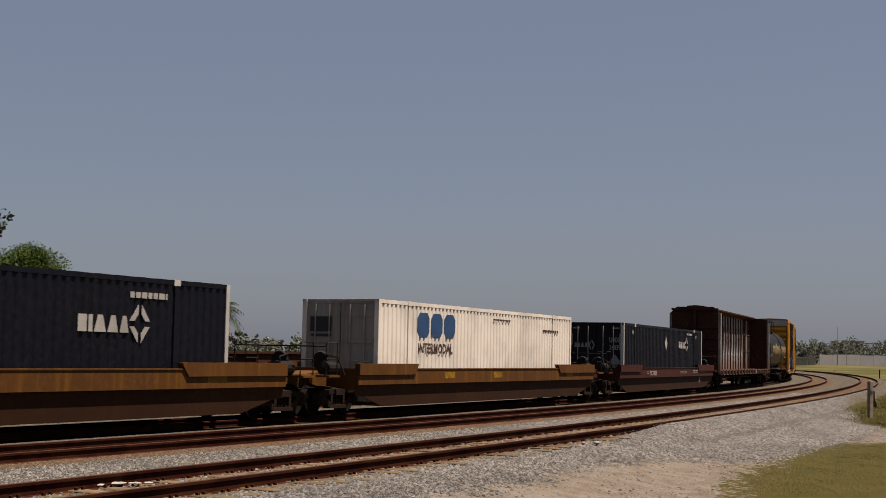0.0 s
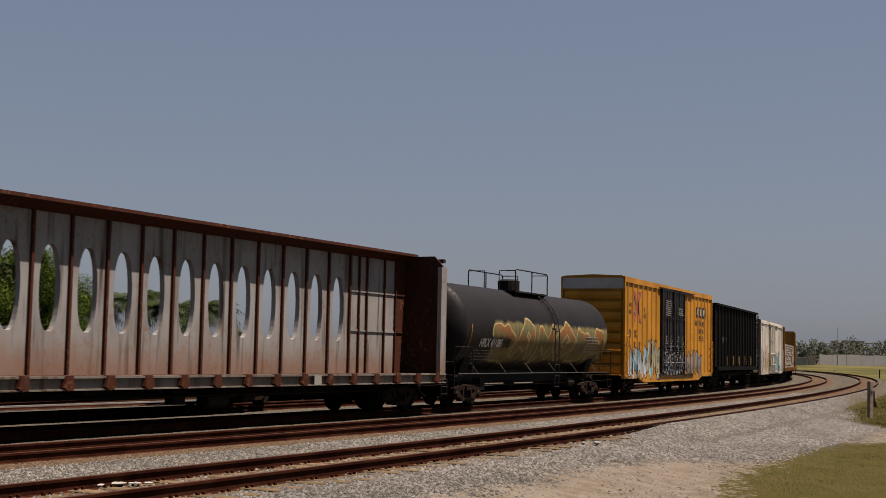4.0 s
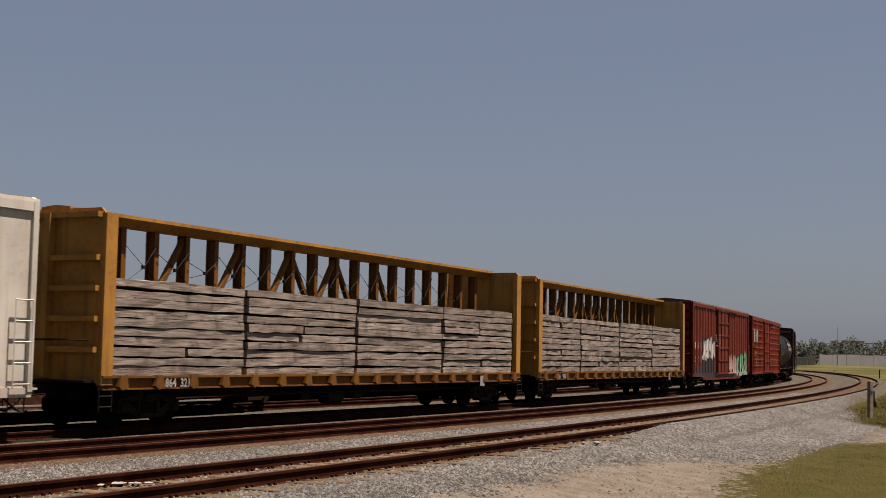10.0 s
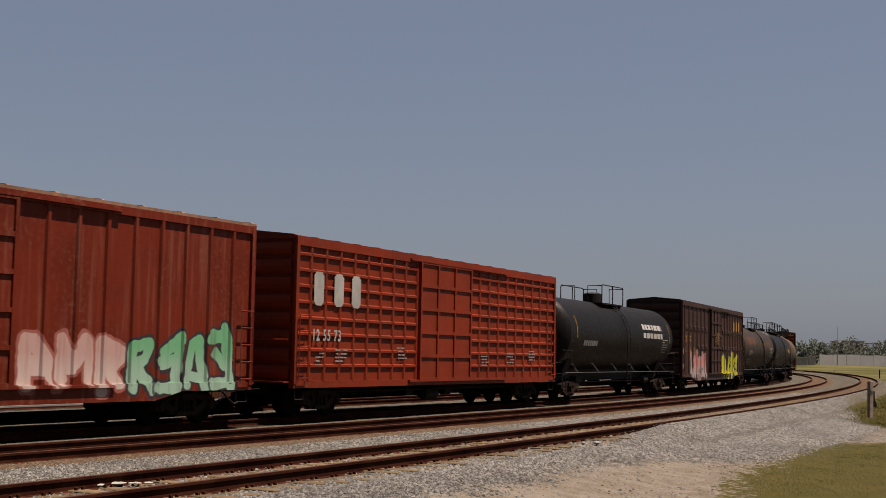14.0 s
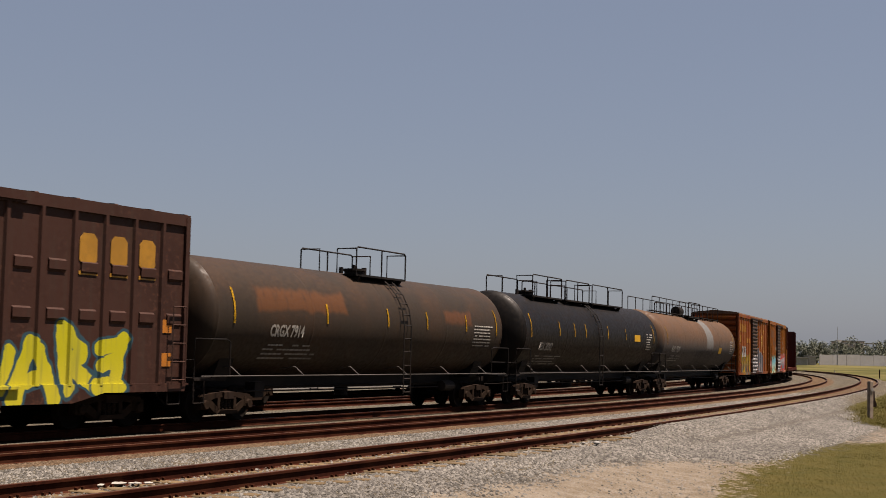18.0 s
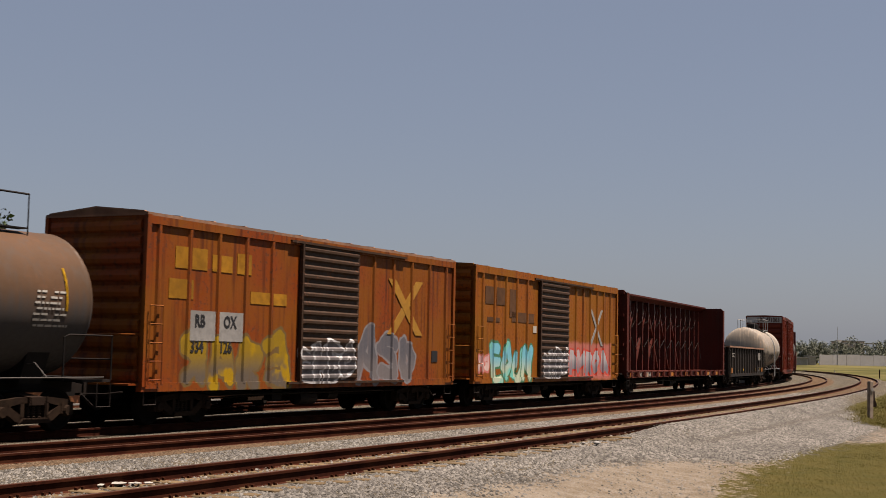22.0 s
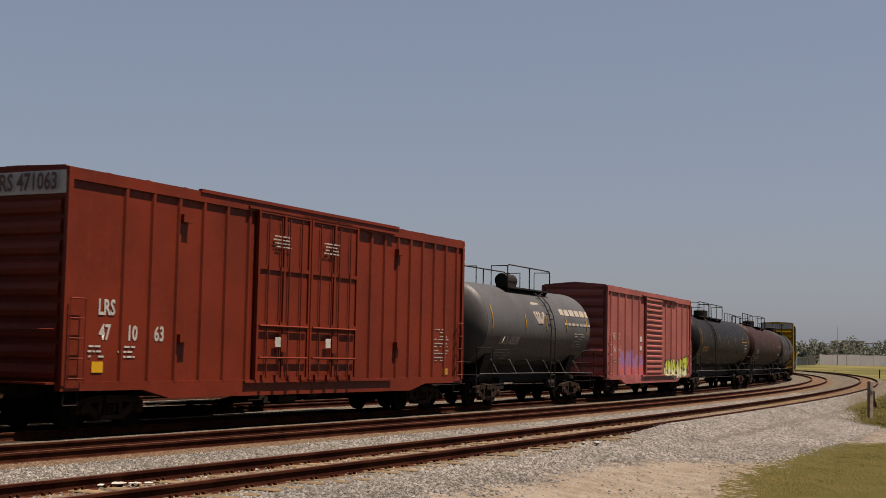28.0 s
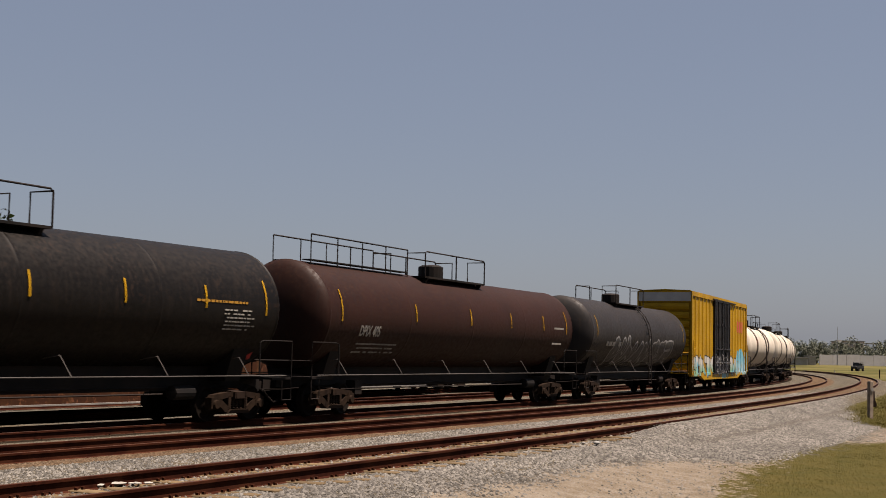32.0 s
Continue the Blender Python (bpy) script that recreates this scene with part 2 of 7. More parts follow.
def plain(name, base, rough=0.6, metal=0.0, var=0.25, scale=6.0, bump=0.1, spec=0.4, island=0.0, obj=0.0, tint=None):
    """A surface with grain at two scales; island and obj vary it from piece to piece."""
    m, nt, b = nodes_of(name)
    k = Net(nt)
    n1, n2 = k.noise(scale, 5), k.noise(scale * 0.13, 3)
    c = k.mix(k.ramp(n1, 0.35, 0.7), base, mul(base, 1 - var))
    c = k.mix(k.ramp(n2, 0.4, 0.65, 0, 0.8), c, tint or mul(base, 1 - var * 1.3))
    if island:
        g = nt.nodes.new("ShaderNodeNewGeometry")
        c = k.mix(k.math("MULTIPLY", g.outputs["Random Per Island"], island), c, mul(base, 0.1))
    if obj:
        g = nt.nodes.new("ShaderNodeObjectInfo")
        c = k.mix(k.math("MULTIPLY", g.outputs["Random"], obj), c, mul(base, 0.4))
    nt.links.new(c, b.inputs["Base Color"])
    b.inputs["Roughness"].default_value, b.inputs["Metallic"].default_value = rough, metal
    b.inputs["Specular IOR Level"].default_value = spec
    k.bump(n1, b, bump, 0.02)
    return m


def leafy(name, a, b2, rough=0.6):
    m, nt, b = nodes_of(name)
    k = Net(nt)
    g = nt.nodes.new("ShaderNodeNewGeometry")
    c = k.mix(g.outputs["Random Per Island"], a, b2)
    c = k.mix(k.ramp(k.noise(0.4, 3), 0.4, 0.65, 0, 0.55), c, mul(a, 0.55))
    nt.links.new(c, b.inputs["Base Color"])
    b.inputs["Roughness"].default_value = rough
    b.inputs["Specular IOR Level"].default_value = 0.06
    return m


def gravel_material(name, greys, stain, amount, cell=20.0):
    m, nt, b = nodes_of(name)
    k = Net(nt)
    pick = k.xyz(k.voronoi(cell))[0]
    pick2 = k.xyz(k.voronoi(cell * 2.3))[1]
    c = k.mix(k.ramp(pick, 0.2, 0.9), greys[0], greys[1])
    c = k.mix(k.ramp(pick2, 0.75, 0.95, 0, 0.7), c, greys[2])
    c = k.mix(k.ramp(k.noise(0.35, 4), 0.45, 0.65, 0, amount), c, stain)
    dist = k.voronoi(cell, None, "F1", "Distance")
    c = k.mix(k.ramp(dist, 0.35, 0.75, 0, 0.75), c, mul(greys[0], 0.3))
    nt.links.new(c, b.inputs["Base Color"])
    b.inputs["Roughness"].default_value = 0.95
    b.inputs["Specular IOR Level"].default_value = 0.02
    k.bump(k.math("SUBTRACT", 1.0, dist), b, 0.9, 0.05)
    return m


M = {}
M["ballast"] = gravel_material("ballast_stone", ((0.0961, 0.08744, 0.06919), (0.03844, 0.03459, 0.02883), (0.2402, 0.2239, 0.1826)), (0.0961, 0.07399, 0.04325), 0.6)
M["stained"] = gravel_material("rust_stained_ballast", ((0.116, 0.08031, 0.04997), (0.05801, 0.03838, 0.02499), (0.1695, 0.1339, 0.09815)), (0.08923, 0.05175, 0.02855), 0.8)
# oil-stained stone, darkened further to stand in for the shade under the cars
M["oily_shade"] = gravel_material("oily_shaded_ballast", ((0.0275, 0.0209, 0.0143), (0.0143, 0.01045, 0.00715), (0.044, 0.0341, 0.0253)), (0.022, 0.0143, 0.0088), 0.8)
M["stone"] = plain("ballast_pieces", (0.1672, 0.1584, 0.1408), 0.9, var=0.3, island=0.9, scale=3, spec=0.2)
M["grass_ground"] = plain("mown_grass", (0.04181, 0.03802, 0.005702), 0.95, var=0.35, scale=9, bump=0.5, tint=(0.08, 0.066, 0.012), spec=0.1)
M["grass"] = leafy("grass_blades", (0.04592, 0.04395, 0.00656), (0.078, 0.066, 0.0144), 0.8)
M["rail"] = plain("rusty_rail", (0.02561, 0.006065, 0.00283), 0.9, var=0.4, scale=9, bump=0.3, tint=(0.04, 0.013, 0.006), spec=0.05)
M["rail_head"] = plain("worn_rail_head", (0.05236, 0.02464, 0.01417), 0.6, 0.1, var=0.3, scale=8, spec=0.25)
M["tie"] = plain("weathered_tie", (0.132, 0.0924, 0.0484), 0.92, var=0.4, scale=5, bump=0.5, obj=0.6, spec=0.15)
M["steel"] = plain("dark_steel", (0.0042, 0.0035, 0.00315), 0.75, 0.0, var=0.4, scale=5, tint=(0.012, 0.008, 0.006), spec=0.15)
M["truck"] = plain("rusty_cast_steel", (0.01792, 0.01064, 0.00644), 0.85, var=0.5, scale=4, bump=0.3, tint=(0.014, 0.009, 0.007), spec=0.06)
M["wheel"] = plain("wheel_steel", (0.007, 0.0049, 0.0035), 0.8, 0.0, var=0.4, scale=6, spec=0.05)
M["white"] = plain("white_marking", (0.2809, 0.2716, 0.2434), 0.6, var=0.25, scale=3, spec=0.2)
M["yellow"] = plain("yellow_reflector", (0.3612, 0.2006, 0.006688), 0.5, var=0.15, scale=4, spec=0.2)
M["black"] = plain("black_paint", (0.009, 0.009, 0.01), 0.5, var=0.3, scale=2)


def sawn_wood(name, light, dark, obj=0.6):
    """Grey weathered timber with grain along its length, dark checks and knots."""
    m, nt, b = nodes_of(name)
    k = Net(nt)
    grain = k.noise(1.0, 6, k.scaled(k.co, (1.2, 14, 22)), 0.65)
    blot = k.noise(2.2, 4)
    c = k.mix(k.ramp(grain, 0.35, 0.68), light, dark)
    c = k.mix(k.ramp(blot, 0.52, 0.7, 0, 0.7), c, mul(dark, 0.55))
    knot = k.voronoi(2.6, k.scaled(k.co, (0.7, 1, 2.2)), "F1", "Distance")
    c = k.mix(k.ramp(knot, 0.05, 0.13, 0.9, 0), c, mul(dark, 0.3))
    g = nt.nodes.new("ShaderNodeObjectInfo")
    c = k.mix(k.math("MULTIPLY", g.outputs["Random"], obj), c, dark)
    nt.links.new(c, b.inputs["Base Color"])
    b.inputs["Roughness"].default_value = 0.95
    b.inputs["Specular IOR Level"].default_value = 0.08
    k.bump(grain, b, 0.6, 0.02)
    return m


def verge_material():
    """Gravel that thins out into sandy dirt, and dirt into mown grass, by the distance from the siding."""
    m, nt, b = nodes_of("gravel_dirt_grass_verge")
    k = Net(nt)
    x, y, z = k.xyz(k.co)
    dx, dy = k.math("ADD", x, 613.747), k.math("SUBTRACT", y, 324.475)
    lat = k.math("SUBTRACT", k.math("SQRT", k.math("ADD", k.math("MULTIPLY", dx, dx), k.math("MULTIPLY", dy, dy))), 683.35)
    slow, mid, fine = k.noise(0.5, 3), k.noise(2.4, 4), k.noise(16.0, 4)
    ruff = k.math("ADD", k.math("MULTIPLY", k.math("SUBTRACT", slow, 0.5), 1.7), k.math("ADD", k.math("MULTIPLY", k.math("SUBTRACT", mid, 0.5), 2.0), k.math("MULTIPLY", k.math("SUBTRACT", fine, 0.5), 0.8)))
    l = k.math("ADD", lat, ruff)
    dirt_edge = k.ramp(y, 25.0, 32.0, 2.4, 4.5)
    grass_edge = k.math("ADD", k.math("ADD", k.ramp(y, 19.0, 28.0, 5.5, 4.0), k.ramp(y, 35.0, 40.0, 0.0, 1.3)), k.math("ADD", k.ramp(y, 44.5, 48.0, 0.0, -2.4), k.ramp(y, 48.0, 64.0, 0.0, -2.2)))
    pick, pick2 = k.xyz(k.voronoi(20.0))[0], k.xyz(k.voronoi(46.0))[1]
    stone = k.mix(k.ramp(pick, 0.2, 0.9), (0.06864, 0.06246, 0.04942), (0.02746, 0.02471, 0.02059))
    stone = k.mix(k.ramp(pick2, 0.75, 0.95, 0, 0.7), stone, (0.1716, 0.1579, 0.1373))
    dist = k.voronoi(20.0, None, "F1", "Distance")
    stone = k.mix(k.ramp(dist, 0.35, 0.75, 0, 0.75), stone, (0.02746, 0.02402, 0.02059))
    dirt = k.mix(k.ramp(mid, 0.35, 0.65), (0.0927, 0.07405, 0.05111), (0.1297, 0.1098, 0.08402))
    dirt = k.mix(k.ramp(fine, 0.5, 0.7, 0, 0.5), dirt, (0.06178, 0.04469, 0.02801))
    dirt = k.mix(k.ramp(pick2, 0.8, 0.9, 0, 0.6), dirt, (0.1482, 0.1373, 0.1261))
    grass = k.mix(k.ramp(mid, 0.3, 0.7), (0.03306, 0.02998, 0.004942), (0.05017, 0.03962, 0.008649))
    grass = k.mix(k.ramp(fine, 0.4, 0.7, 0, 0.6), grass, (0.02007, 0.01981, 0.003089))
    grass = k.mix(k.ramp(slow, 0.5, 0.7, 0, 0.6), grass, (0.05608, 0.04283, 0.01236))
    c = k.mix(k.ramp(k.math("SUBTRACT", l, dirt_edge), -0.25, 0.3), stone, dirt)
    tufty = k.math("ADD", k.math("MULTIPLY", k.math("SUBTRACT", k.noise(5.0, 5), 0.5), 2.4), k.math("MULTIPLY", k.math("SUBTRACT", fine, 0.5), 1.2))
    c = k.mix(k.ramp(k.math("ADD", k.math("SUBTRACT", l, grass_edge), tufty), -0.1, 0.25), c, grass)
    nt.links.new(c, b.inputs["Base Color"])
    b.inputs["Roughness"].default_value = 0.95
    b.inputs["Specular IOR Level"].default_value = 0.1
    k.bump(k.math("ADD", fine, k.math("MULTIPLY", dist, -0.6)), b, 0.8, 0.04)
    return m


M["verge"] = verge_material()

# ---- ground, ballast, tracks ----
def wobble(a, b=0.0, f=0.35):
    return noise.noise(Vector((a * f, b * f, 3.1)))


bm = bmesh.new()
R0 = 2600
grid = [-R0, -1200, -600, -300, -150, -75, -30, 0, 30, 75, 150, 300, 600, 1200, R0]
vv = [[bm.verts.new((x, y, -0.62)) for x in grid] for y in grid]
for j in range(len(grid) - 1):
    for i in range(len(grid) - 1):
        bm.faces.new((vv[j][i], vv[j][i + 1], vv[j + 1][i + 1], vv[j + 1][i]))
tagged(part("ground", bm, M["grass_ground"]), "flat grassy ground of dry green and tan grass", "ground", kind="structure")


AX, AY, AR, AZ = -613.747, 324.475, 684.065 - GAUGE / 2, 0.15


def siding_lat(s):
    """How far outward of the train's track the siding's middle lies."""
    u = Vector((math.cos(s / RT), math.sin(s / RT)))
    d = Vector((CX - AX, CY - AY))
    ud = u.dot(d)
    return -ud + math.sqrt(max(ud * ud - d.length_squared + AR * AR, 0)) - RT


def shifted(s, lat):
    """Moves the outer part of the cross-section along with the siding, whose middle is drawn at 9.6."""
    k = min(1.0, max(0.0, (lat - 6.0) / 1.5))
    return lat + k * (siding_lat(s) - 9.6)


def heap(s, lat):
    """The ballast piled against the siding where it has been topped up."""
    k = min(1.0, max(0.0, (s + 259) / 4)) * min(1.0, max(0.0, (-150 - s) / 20))
    return k * 0.17 * max(0.0, 1 - abs(lat - 10.75) / 1.15) if lat > 10.35 else 0.0


def bed_height(lat):
    return float(np.interp(lat, [l for l, z in BED + VERGE[1:]], [z for l, z in BED + VERGE[1:]]))


def band(name, lats, s0, s1, mats, label, rough_edge=(0.0, 0.0), step=1.0, lump=0.03, pick=None, drape=False):
    """A strip along the curve with the cross-section lats = [(lat, z), ...]; draped ones follow the bed, z above it."""
    bm = bmesh.new()
    rows, s = [], s0
    while s <= s1:
        row = []
        for i, (lat, z) in enumerate(lats):
            if i == 0:
                lat += wobble(s, 5) * rough_edge[0] + wobble(s, 15, 1.4) * rough_edge[0] * 0.5
            if i == len(lats) - 1:
                lat += wobble(s, 9) * rough_edge[1] + wobble(s, 19, 1.4) * rough_edge[1] * 0.5
            inner = 0 < i < len(lats) - 1
            h = (bed_height(lat) if drape else 0) + z + heap(s, lat) + (wobble(s, lat, 0.9) * lump if inner or drape else 0)
            row.append(bm.verts.new(spot(s, shifted(s, lat), h)))
        rows.append(row)
        s += step
    for n, (a, b) in enumerate(zip(rows, rows[1:])):
        for i in range(len(lats) - 1):
            bm.faces.new((a[i], a[i + 1], b[i + 1], b[i])).material_index = pick((lats[i][0] + lats[i + 1][0]) / 2, s0 + n * step) if pick else 0
    return tagged(part(name, bm, mats, smooth=True), label, "ground", kind="structure")


S0, S1 = -345, 40
LAT_B, LAT_C, LAT_D = 3.933, -4.8, -9.9
BED = [(-70.0, -0.58), (-40.0, -0.56), (-22.0, -0.5), (-13.5, -0.45), (-12.2, -0.22), (-7.95, -0.2), (-7.6, -0.22), (-6.5, -0.18), (-4.0, -0.175), (-2.4, -0.17), (-1.7, -0.165), (0, -0.165), (1.2, -0.165), (2.2, -0.18), (2.9, -0.17), (3.9, -0.165), (4.8, -0.165), (5.3, -0.175),
       (5.9, -0.2), (6.8, -0.2), (7.7, -0.1), (8.4, -0.04), (8.9, -0.02), (10.3, -0.02), (10.8, -0.035), (11.2, -0.07), (11.6, -0.135)]
# material 2 paints that under-car shade along the train's and the inner track
band("ballast_bed", BED, S0, S1, [M["ballast"], M["stained"], M["oily_shade"]], "pale grey crushed stone ballast under the tracks", step=0.5, lump=0.015, rough_edge=(0.6, 0.0),
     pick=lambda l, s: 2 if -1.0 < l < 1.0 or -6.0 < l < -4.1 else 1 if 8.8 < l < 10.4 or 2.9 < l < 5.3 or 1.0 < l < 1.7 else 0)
VERGE = [(11.6, -0.135), (12.2, -0.24), (12.7, -0.32), (13.2, -0.4), (13.8, -0.45), (14.6, -0.52), (15.6, -0.545), (17.0, -0.55), (19.0, -0.56), (22.0, -0.57), (27.0, -0.63)]
band("verge", VERGE, S0, -40, M["verge"], "strip of sandy dirt and mown yellow-green grass beside the gravel", (0.0, 0.3), 0.5, 0.015)

RAIL_PROFILE = ((-0.07, -0.185), (0.07, -0.185), (0.07, -0.172), (0.012, -0.155), (0.01, -0.05), (0.035, -0.038), (0.036, -0.006), (0.03, 0.0), (-0.03, 0.0), (-0.036, -0.006), (-0.035, -0.038), (-0.01, -0.05), (-0.012, -0.155), (-0.07, -0.172))


def rail_mesh(cx, cy, radius, z, a0, a1, n, mats):
    bm = bmesh.new()
    rings = []
    for i in range(n + 1):
        a = a0 + (a1 - a0) * i / n
        rings.append([bm.verts.new((cx + (radius + x) * math.cos(a), cy + (radius + x) * math.sin(a), z + h)) for x, h in RAIL_PROFILE])
    k = len(RAIL_PROFILE)
    for a, b in zip(rings, rings[1:]):
        for i in range(k):
            bm.faces.new((a[i], a[(i + 1) % k], b[(i + 1) % k], b[i])).material_index = 1 if i == 7 else 0
    return finish(bm, "rail", mats)


def tie_mesh():
    bm = bmesh.new()
    rnd = random.Random(4)
    v = box(bm, -0.115, 0.115, -1.3, 1.3, -0.33, -0.165)
    bmesh.ops.bevel(bm, geom=bm.edges[:], offset=0.012, segments=1, affect="EDGES")
    return finish(bm, "tie", M["tie"])


TIE = tie_mesh()
bm = bmesh.new()
box(bm, -0.09, 0.09, -0.16, 0.16, -0.186, -0.172)
for dx in (-0.06, 0.06):
    for dy in (-0.1, 0.1):
        box(bm, dx - 0.018, dx + 0.018, dy - 0.02, dy + 0.02, -0.18, -0.135)
PLATE = finish(bm, "tie_plate", M["rail"])


def track(label, cx, cy, radius, z, a0, a1, near0, near1, raised=0.0, ties=True):
    """A track of two rails on ties; near0..near1 is the stretch (metres along) with ties that can be told apart."""
    tr = thing("track", label, "railway track", kind="structure")
    for dr in (-GAUGE / 2, GAUGE / 2):
        part("rail", rail_mesh(cx, cy, radius + dr, z, a0, a1, 260, [M["rail"], M["rail_head"]]), None, tr)
    s = near0
    rnd = random.Random(int(radius))
    while ties and s < near1:
        a = s / radius
        m = pose(cx + radius * math.cos(a), cy + radius * math.sin(a), z + raised + rnd.uniform(-0.012, 0.012), 0, rnd.uniform(-0.6, 0.6), math.degrees(a) + 90 + rnd.uniform(-1.5, 1.5))
        ob = new("tie", TIE)
        ob.parent, ob.matrix_basis = tr, m @ pose(0, rnd.uniform(-0.06, 0.06), 0)
        for dy in (-GAUGE / 2, GAUGE / 2):
            pl = new("tie_plate", PLATE)
            pl.parent, pl.matrix_basis = tr, m @ pose(0, dy, 0.004)
        s += 0.53 + rnd.uniform(-0.03, 0.03)
    return tr


track("rusty siding track with half-buried weathered ties", AX, AY, AR, AZ, -0.56, -0.12, -352, -262, 0.008)
track("dark rusty rails of the middle track in grey ballast", CX, CY, RT + LAT_B, 0.0, S0 / RT, S1 / RT, -292, -235, -0.03)
track("train track with brown rails in shaded ballast", CX, CY, RT, 0.0, S0 / RT, S1 / RT, -292, -240, -0.03)
track("inner track beside the train with rusty rails", CX, CY, RT + LAT_C, 0.0, S0 / RT, S1 / RT, -262, -232, -0.03)
track("far inner track with rusty rails and parked cars", CX, CY, RT + LAT_D, 0.0, S0 / RT, S1 / RT, -300, -230, ties=False)

# loose stones over the ballast, and grass blades on the verge
rng = np.random.default_rng(3)


def curve_xy(s, lat):
    a = s / RT
    return CX + (RT + lat) * np.cos(a), CY + (RT + lat) * np.sin(a)


def ballast_height(lat):
    return np.interp(lat, [l for l, z in BED + VERGE[1:]], [z for l, z in BED + VERGE[1:]])


def scatter_stones(n, s0, s1, l0, l1, r0, r1, mat, label, keep=None):
    s = s0 + (s1 - s0) * rng.random(n) ** 1.3
    lat = l0 + (l1 - l0) * rng.random(n)
    if keep is not None:
        ok = keep(s, lat)
        s, lat = s[ok], lat[ok]
        n = len(s)
    x, y = curve_xy(s, np.array([shifted(p, q) for p, q in zip(s, lat)]))
    r = r0 + (r1 - r0) * rng.random(n) ** 2
    pile = np.array([heap(p, q) for p, q in zip(s, lat)])
    base = np.array([[1, 0, 0], [-0.5, 0.85, 0], [-0.5, -0.85, 0], [0.3, 0.2, 0.75], [-0.35, -0.1, 0.6]], float)
    tri = np.array([[0, 1, 3], [1, 4, 3], [1, 2, 4], [2, 0, 3], [2, 3, 4]])
    ang = rng.random(n) * math.tau
    c, sn = np.cos(ang), np.sin(ang)
    jit = base[None] * (0.7 + 0.6 * rng.random((n, 5, 1)))
    v = np.empty((n, 5, 3))
    v[..., 0] = (jit[..., 0] * c[:, None] - jit[..., 1] * sn[:, None]) * r[:, None] + x[:, None]
    v[..., 1] = (jit[..., 0] * sn[:, None] + jit[..., 1] * c[:, None]) * r[:, None] + y[:, None]
    v[..., 2] = jit[..., 2] * r[:, None] * 0.9 + (ballast_height(lat) + pile + 0.002)[:, None]
    t = tri[None] + (np.arange(n) * 5)[:, None, None]
    ob = new("loose_ballast", soup("loose_ballast", v.reshape(-1, 3), t.reshape(-1, 3), mat))
    return tagged(ob, label, "gravel", kind="stuff")


def sand_from(s):
    return np.interp(s, [-263, -260.5, -256], [2.2, 2.8, 4.3])


def grass_from(s):
    return np.interp(s, [-266, -260.5, -251.5, -247, -241, -238, -222], [5.1, 4.05, 3.95, 5.2, 5.2, 2.9, 0.8])


scatter_stones(75000, -284, -205, 5.4, 8.6, 0.014, 0.042, M["stone"], "loose grey ballast stones between the tracks")
scatter_stones(190000, -282, -205, 10.6, 14.0, 0.014, 0.045, M["stone"], "loose pale grey ballast stones on the shoulder", lambda s, l: l - 9.6 + rng.normal(0, 0.35, len(s)) < np.minimum(sand_from(s), grass_from(s)))
scatter_stones(9000, -282, -215, 11.6, 15.0, 0.012, 0.035, M["stone"], "small stones strewn over the sandy strip", lambda s, l: l - 9.6 < grass_from(s))
scatter_stones(6000, -284, -235, 8.9, 10.4, 0.015, 0.035, M["stone"], "scattered stones between the rails of the siding")


def scatter_grass(n, s0, s1, l0, l1, h0, h1, label, edge, loose=0.25):
    s = s0 + (s1 - s0) * rng.random(n)
    lat = l0 + (l1 - l0) * rng.random(n)
    soft = np.array([noise.noise(Vector((a * 0.5, b * 0.9, 0.5))) for a, b in zip(s, lat)])
    keep = lat - 9.6 + soft * 0.9 + rng.normal(0, loose, n) > edge(s)
    s, lat = s[keep], lat[keep]
    n = len(s)
    x, y = curve_xy(s, np.array([shifted(p, q) for p, q in zip(s, lat)]))
    h = h0 + (h1 - h0) * rng.random(n) ** 2
    ang = rng.random(n) * math.tau
    w = 0.006 + 0.01 * rng.random(n)
    lean = (rng.random((n, 2)) - 0.5) * h[:, None] * 2.2
    z = ballast_height(lat)
    v = np.empty((n, 3, 3))
    v[:, 0] = np.stack([x - np.cos(ang) * w, y - np.sin(ang) * w, z - 0.03], 1)
    v[:, 1] = np.stack([x + np.cos(ang) * w, y + np.sin(ang) * w, z - 0.03], 1)
    v[:, 2] = np.stack([x + lean[:, 0], y + lean[:, 1], z + h], 1)
    t = np.arange(n * 3).reshape(n, 3)
    return tagged(new("grass", soup("grass", v.reshape(-1, 3), t, M["grass"])), label, "grass", kind="stuff")


scatter_grass(45000, -272, -232, 12.6, 20.0, 0.008, 0.03, "short mown yellow-green grass on the verge", grass_from)
scatter_grass(5000, -268, -248, 12.4, 15.6, 0.008, 0.025, "loose tufts of grass at the edge of the dirt", lambda s: grass_from(s) - 0.45, 0.3)
scatter_grass(14000, -240, -205, 11.2, 14.5, 0.03, 0.13, "tufts of green weeds about the wooden post", lambda s: grass_from(s) + 0.2)

# ---- running gear, shared by all the cars ----
def wheel_mesh():
    bm = bmesh.new()
    lathe(bm, [(-0.09, 0.1), (-0.09, 0.13), (-0.03, 0.17), (-0.03, 0.36), (-0.07, 0.38), (-0.07, 0.425), (0.05, 0.432), (0.06, 0.458), (0.085, 0.458), (0.09, 0.38), (0.03, 0.36), (0.03, 0.17), (0.09, 0.13), (0.09, 0.1)], "y", 28, mi=0)
    return finish(bm, "wheel", M["wheel"], True)


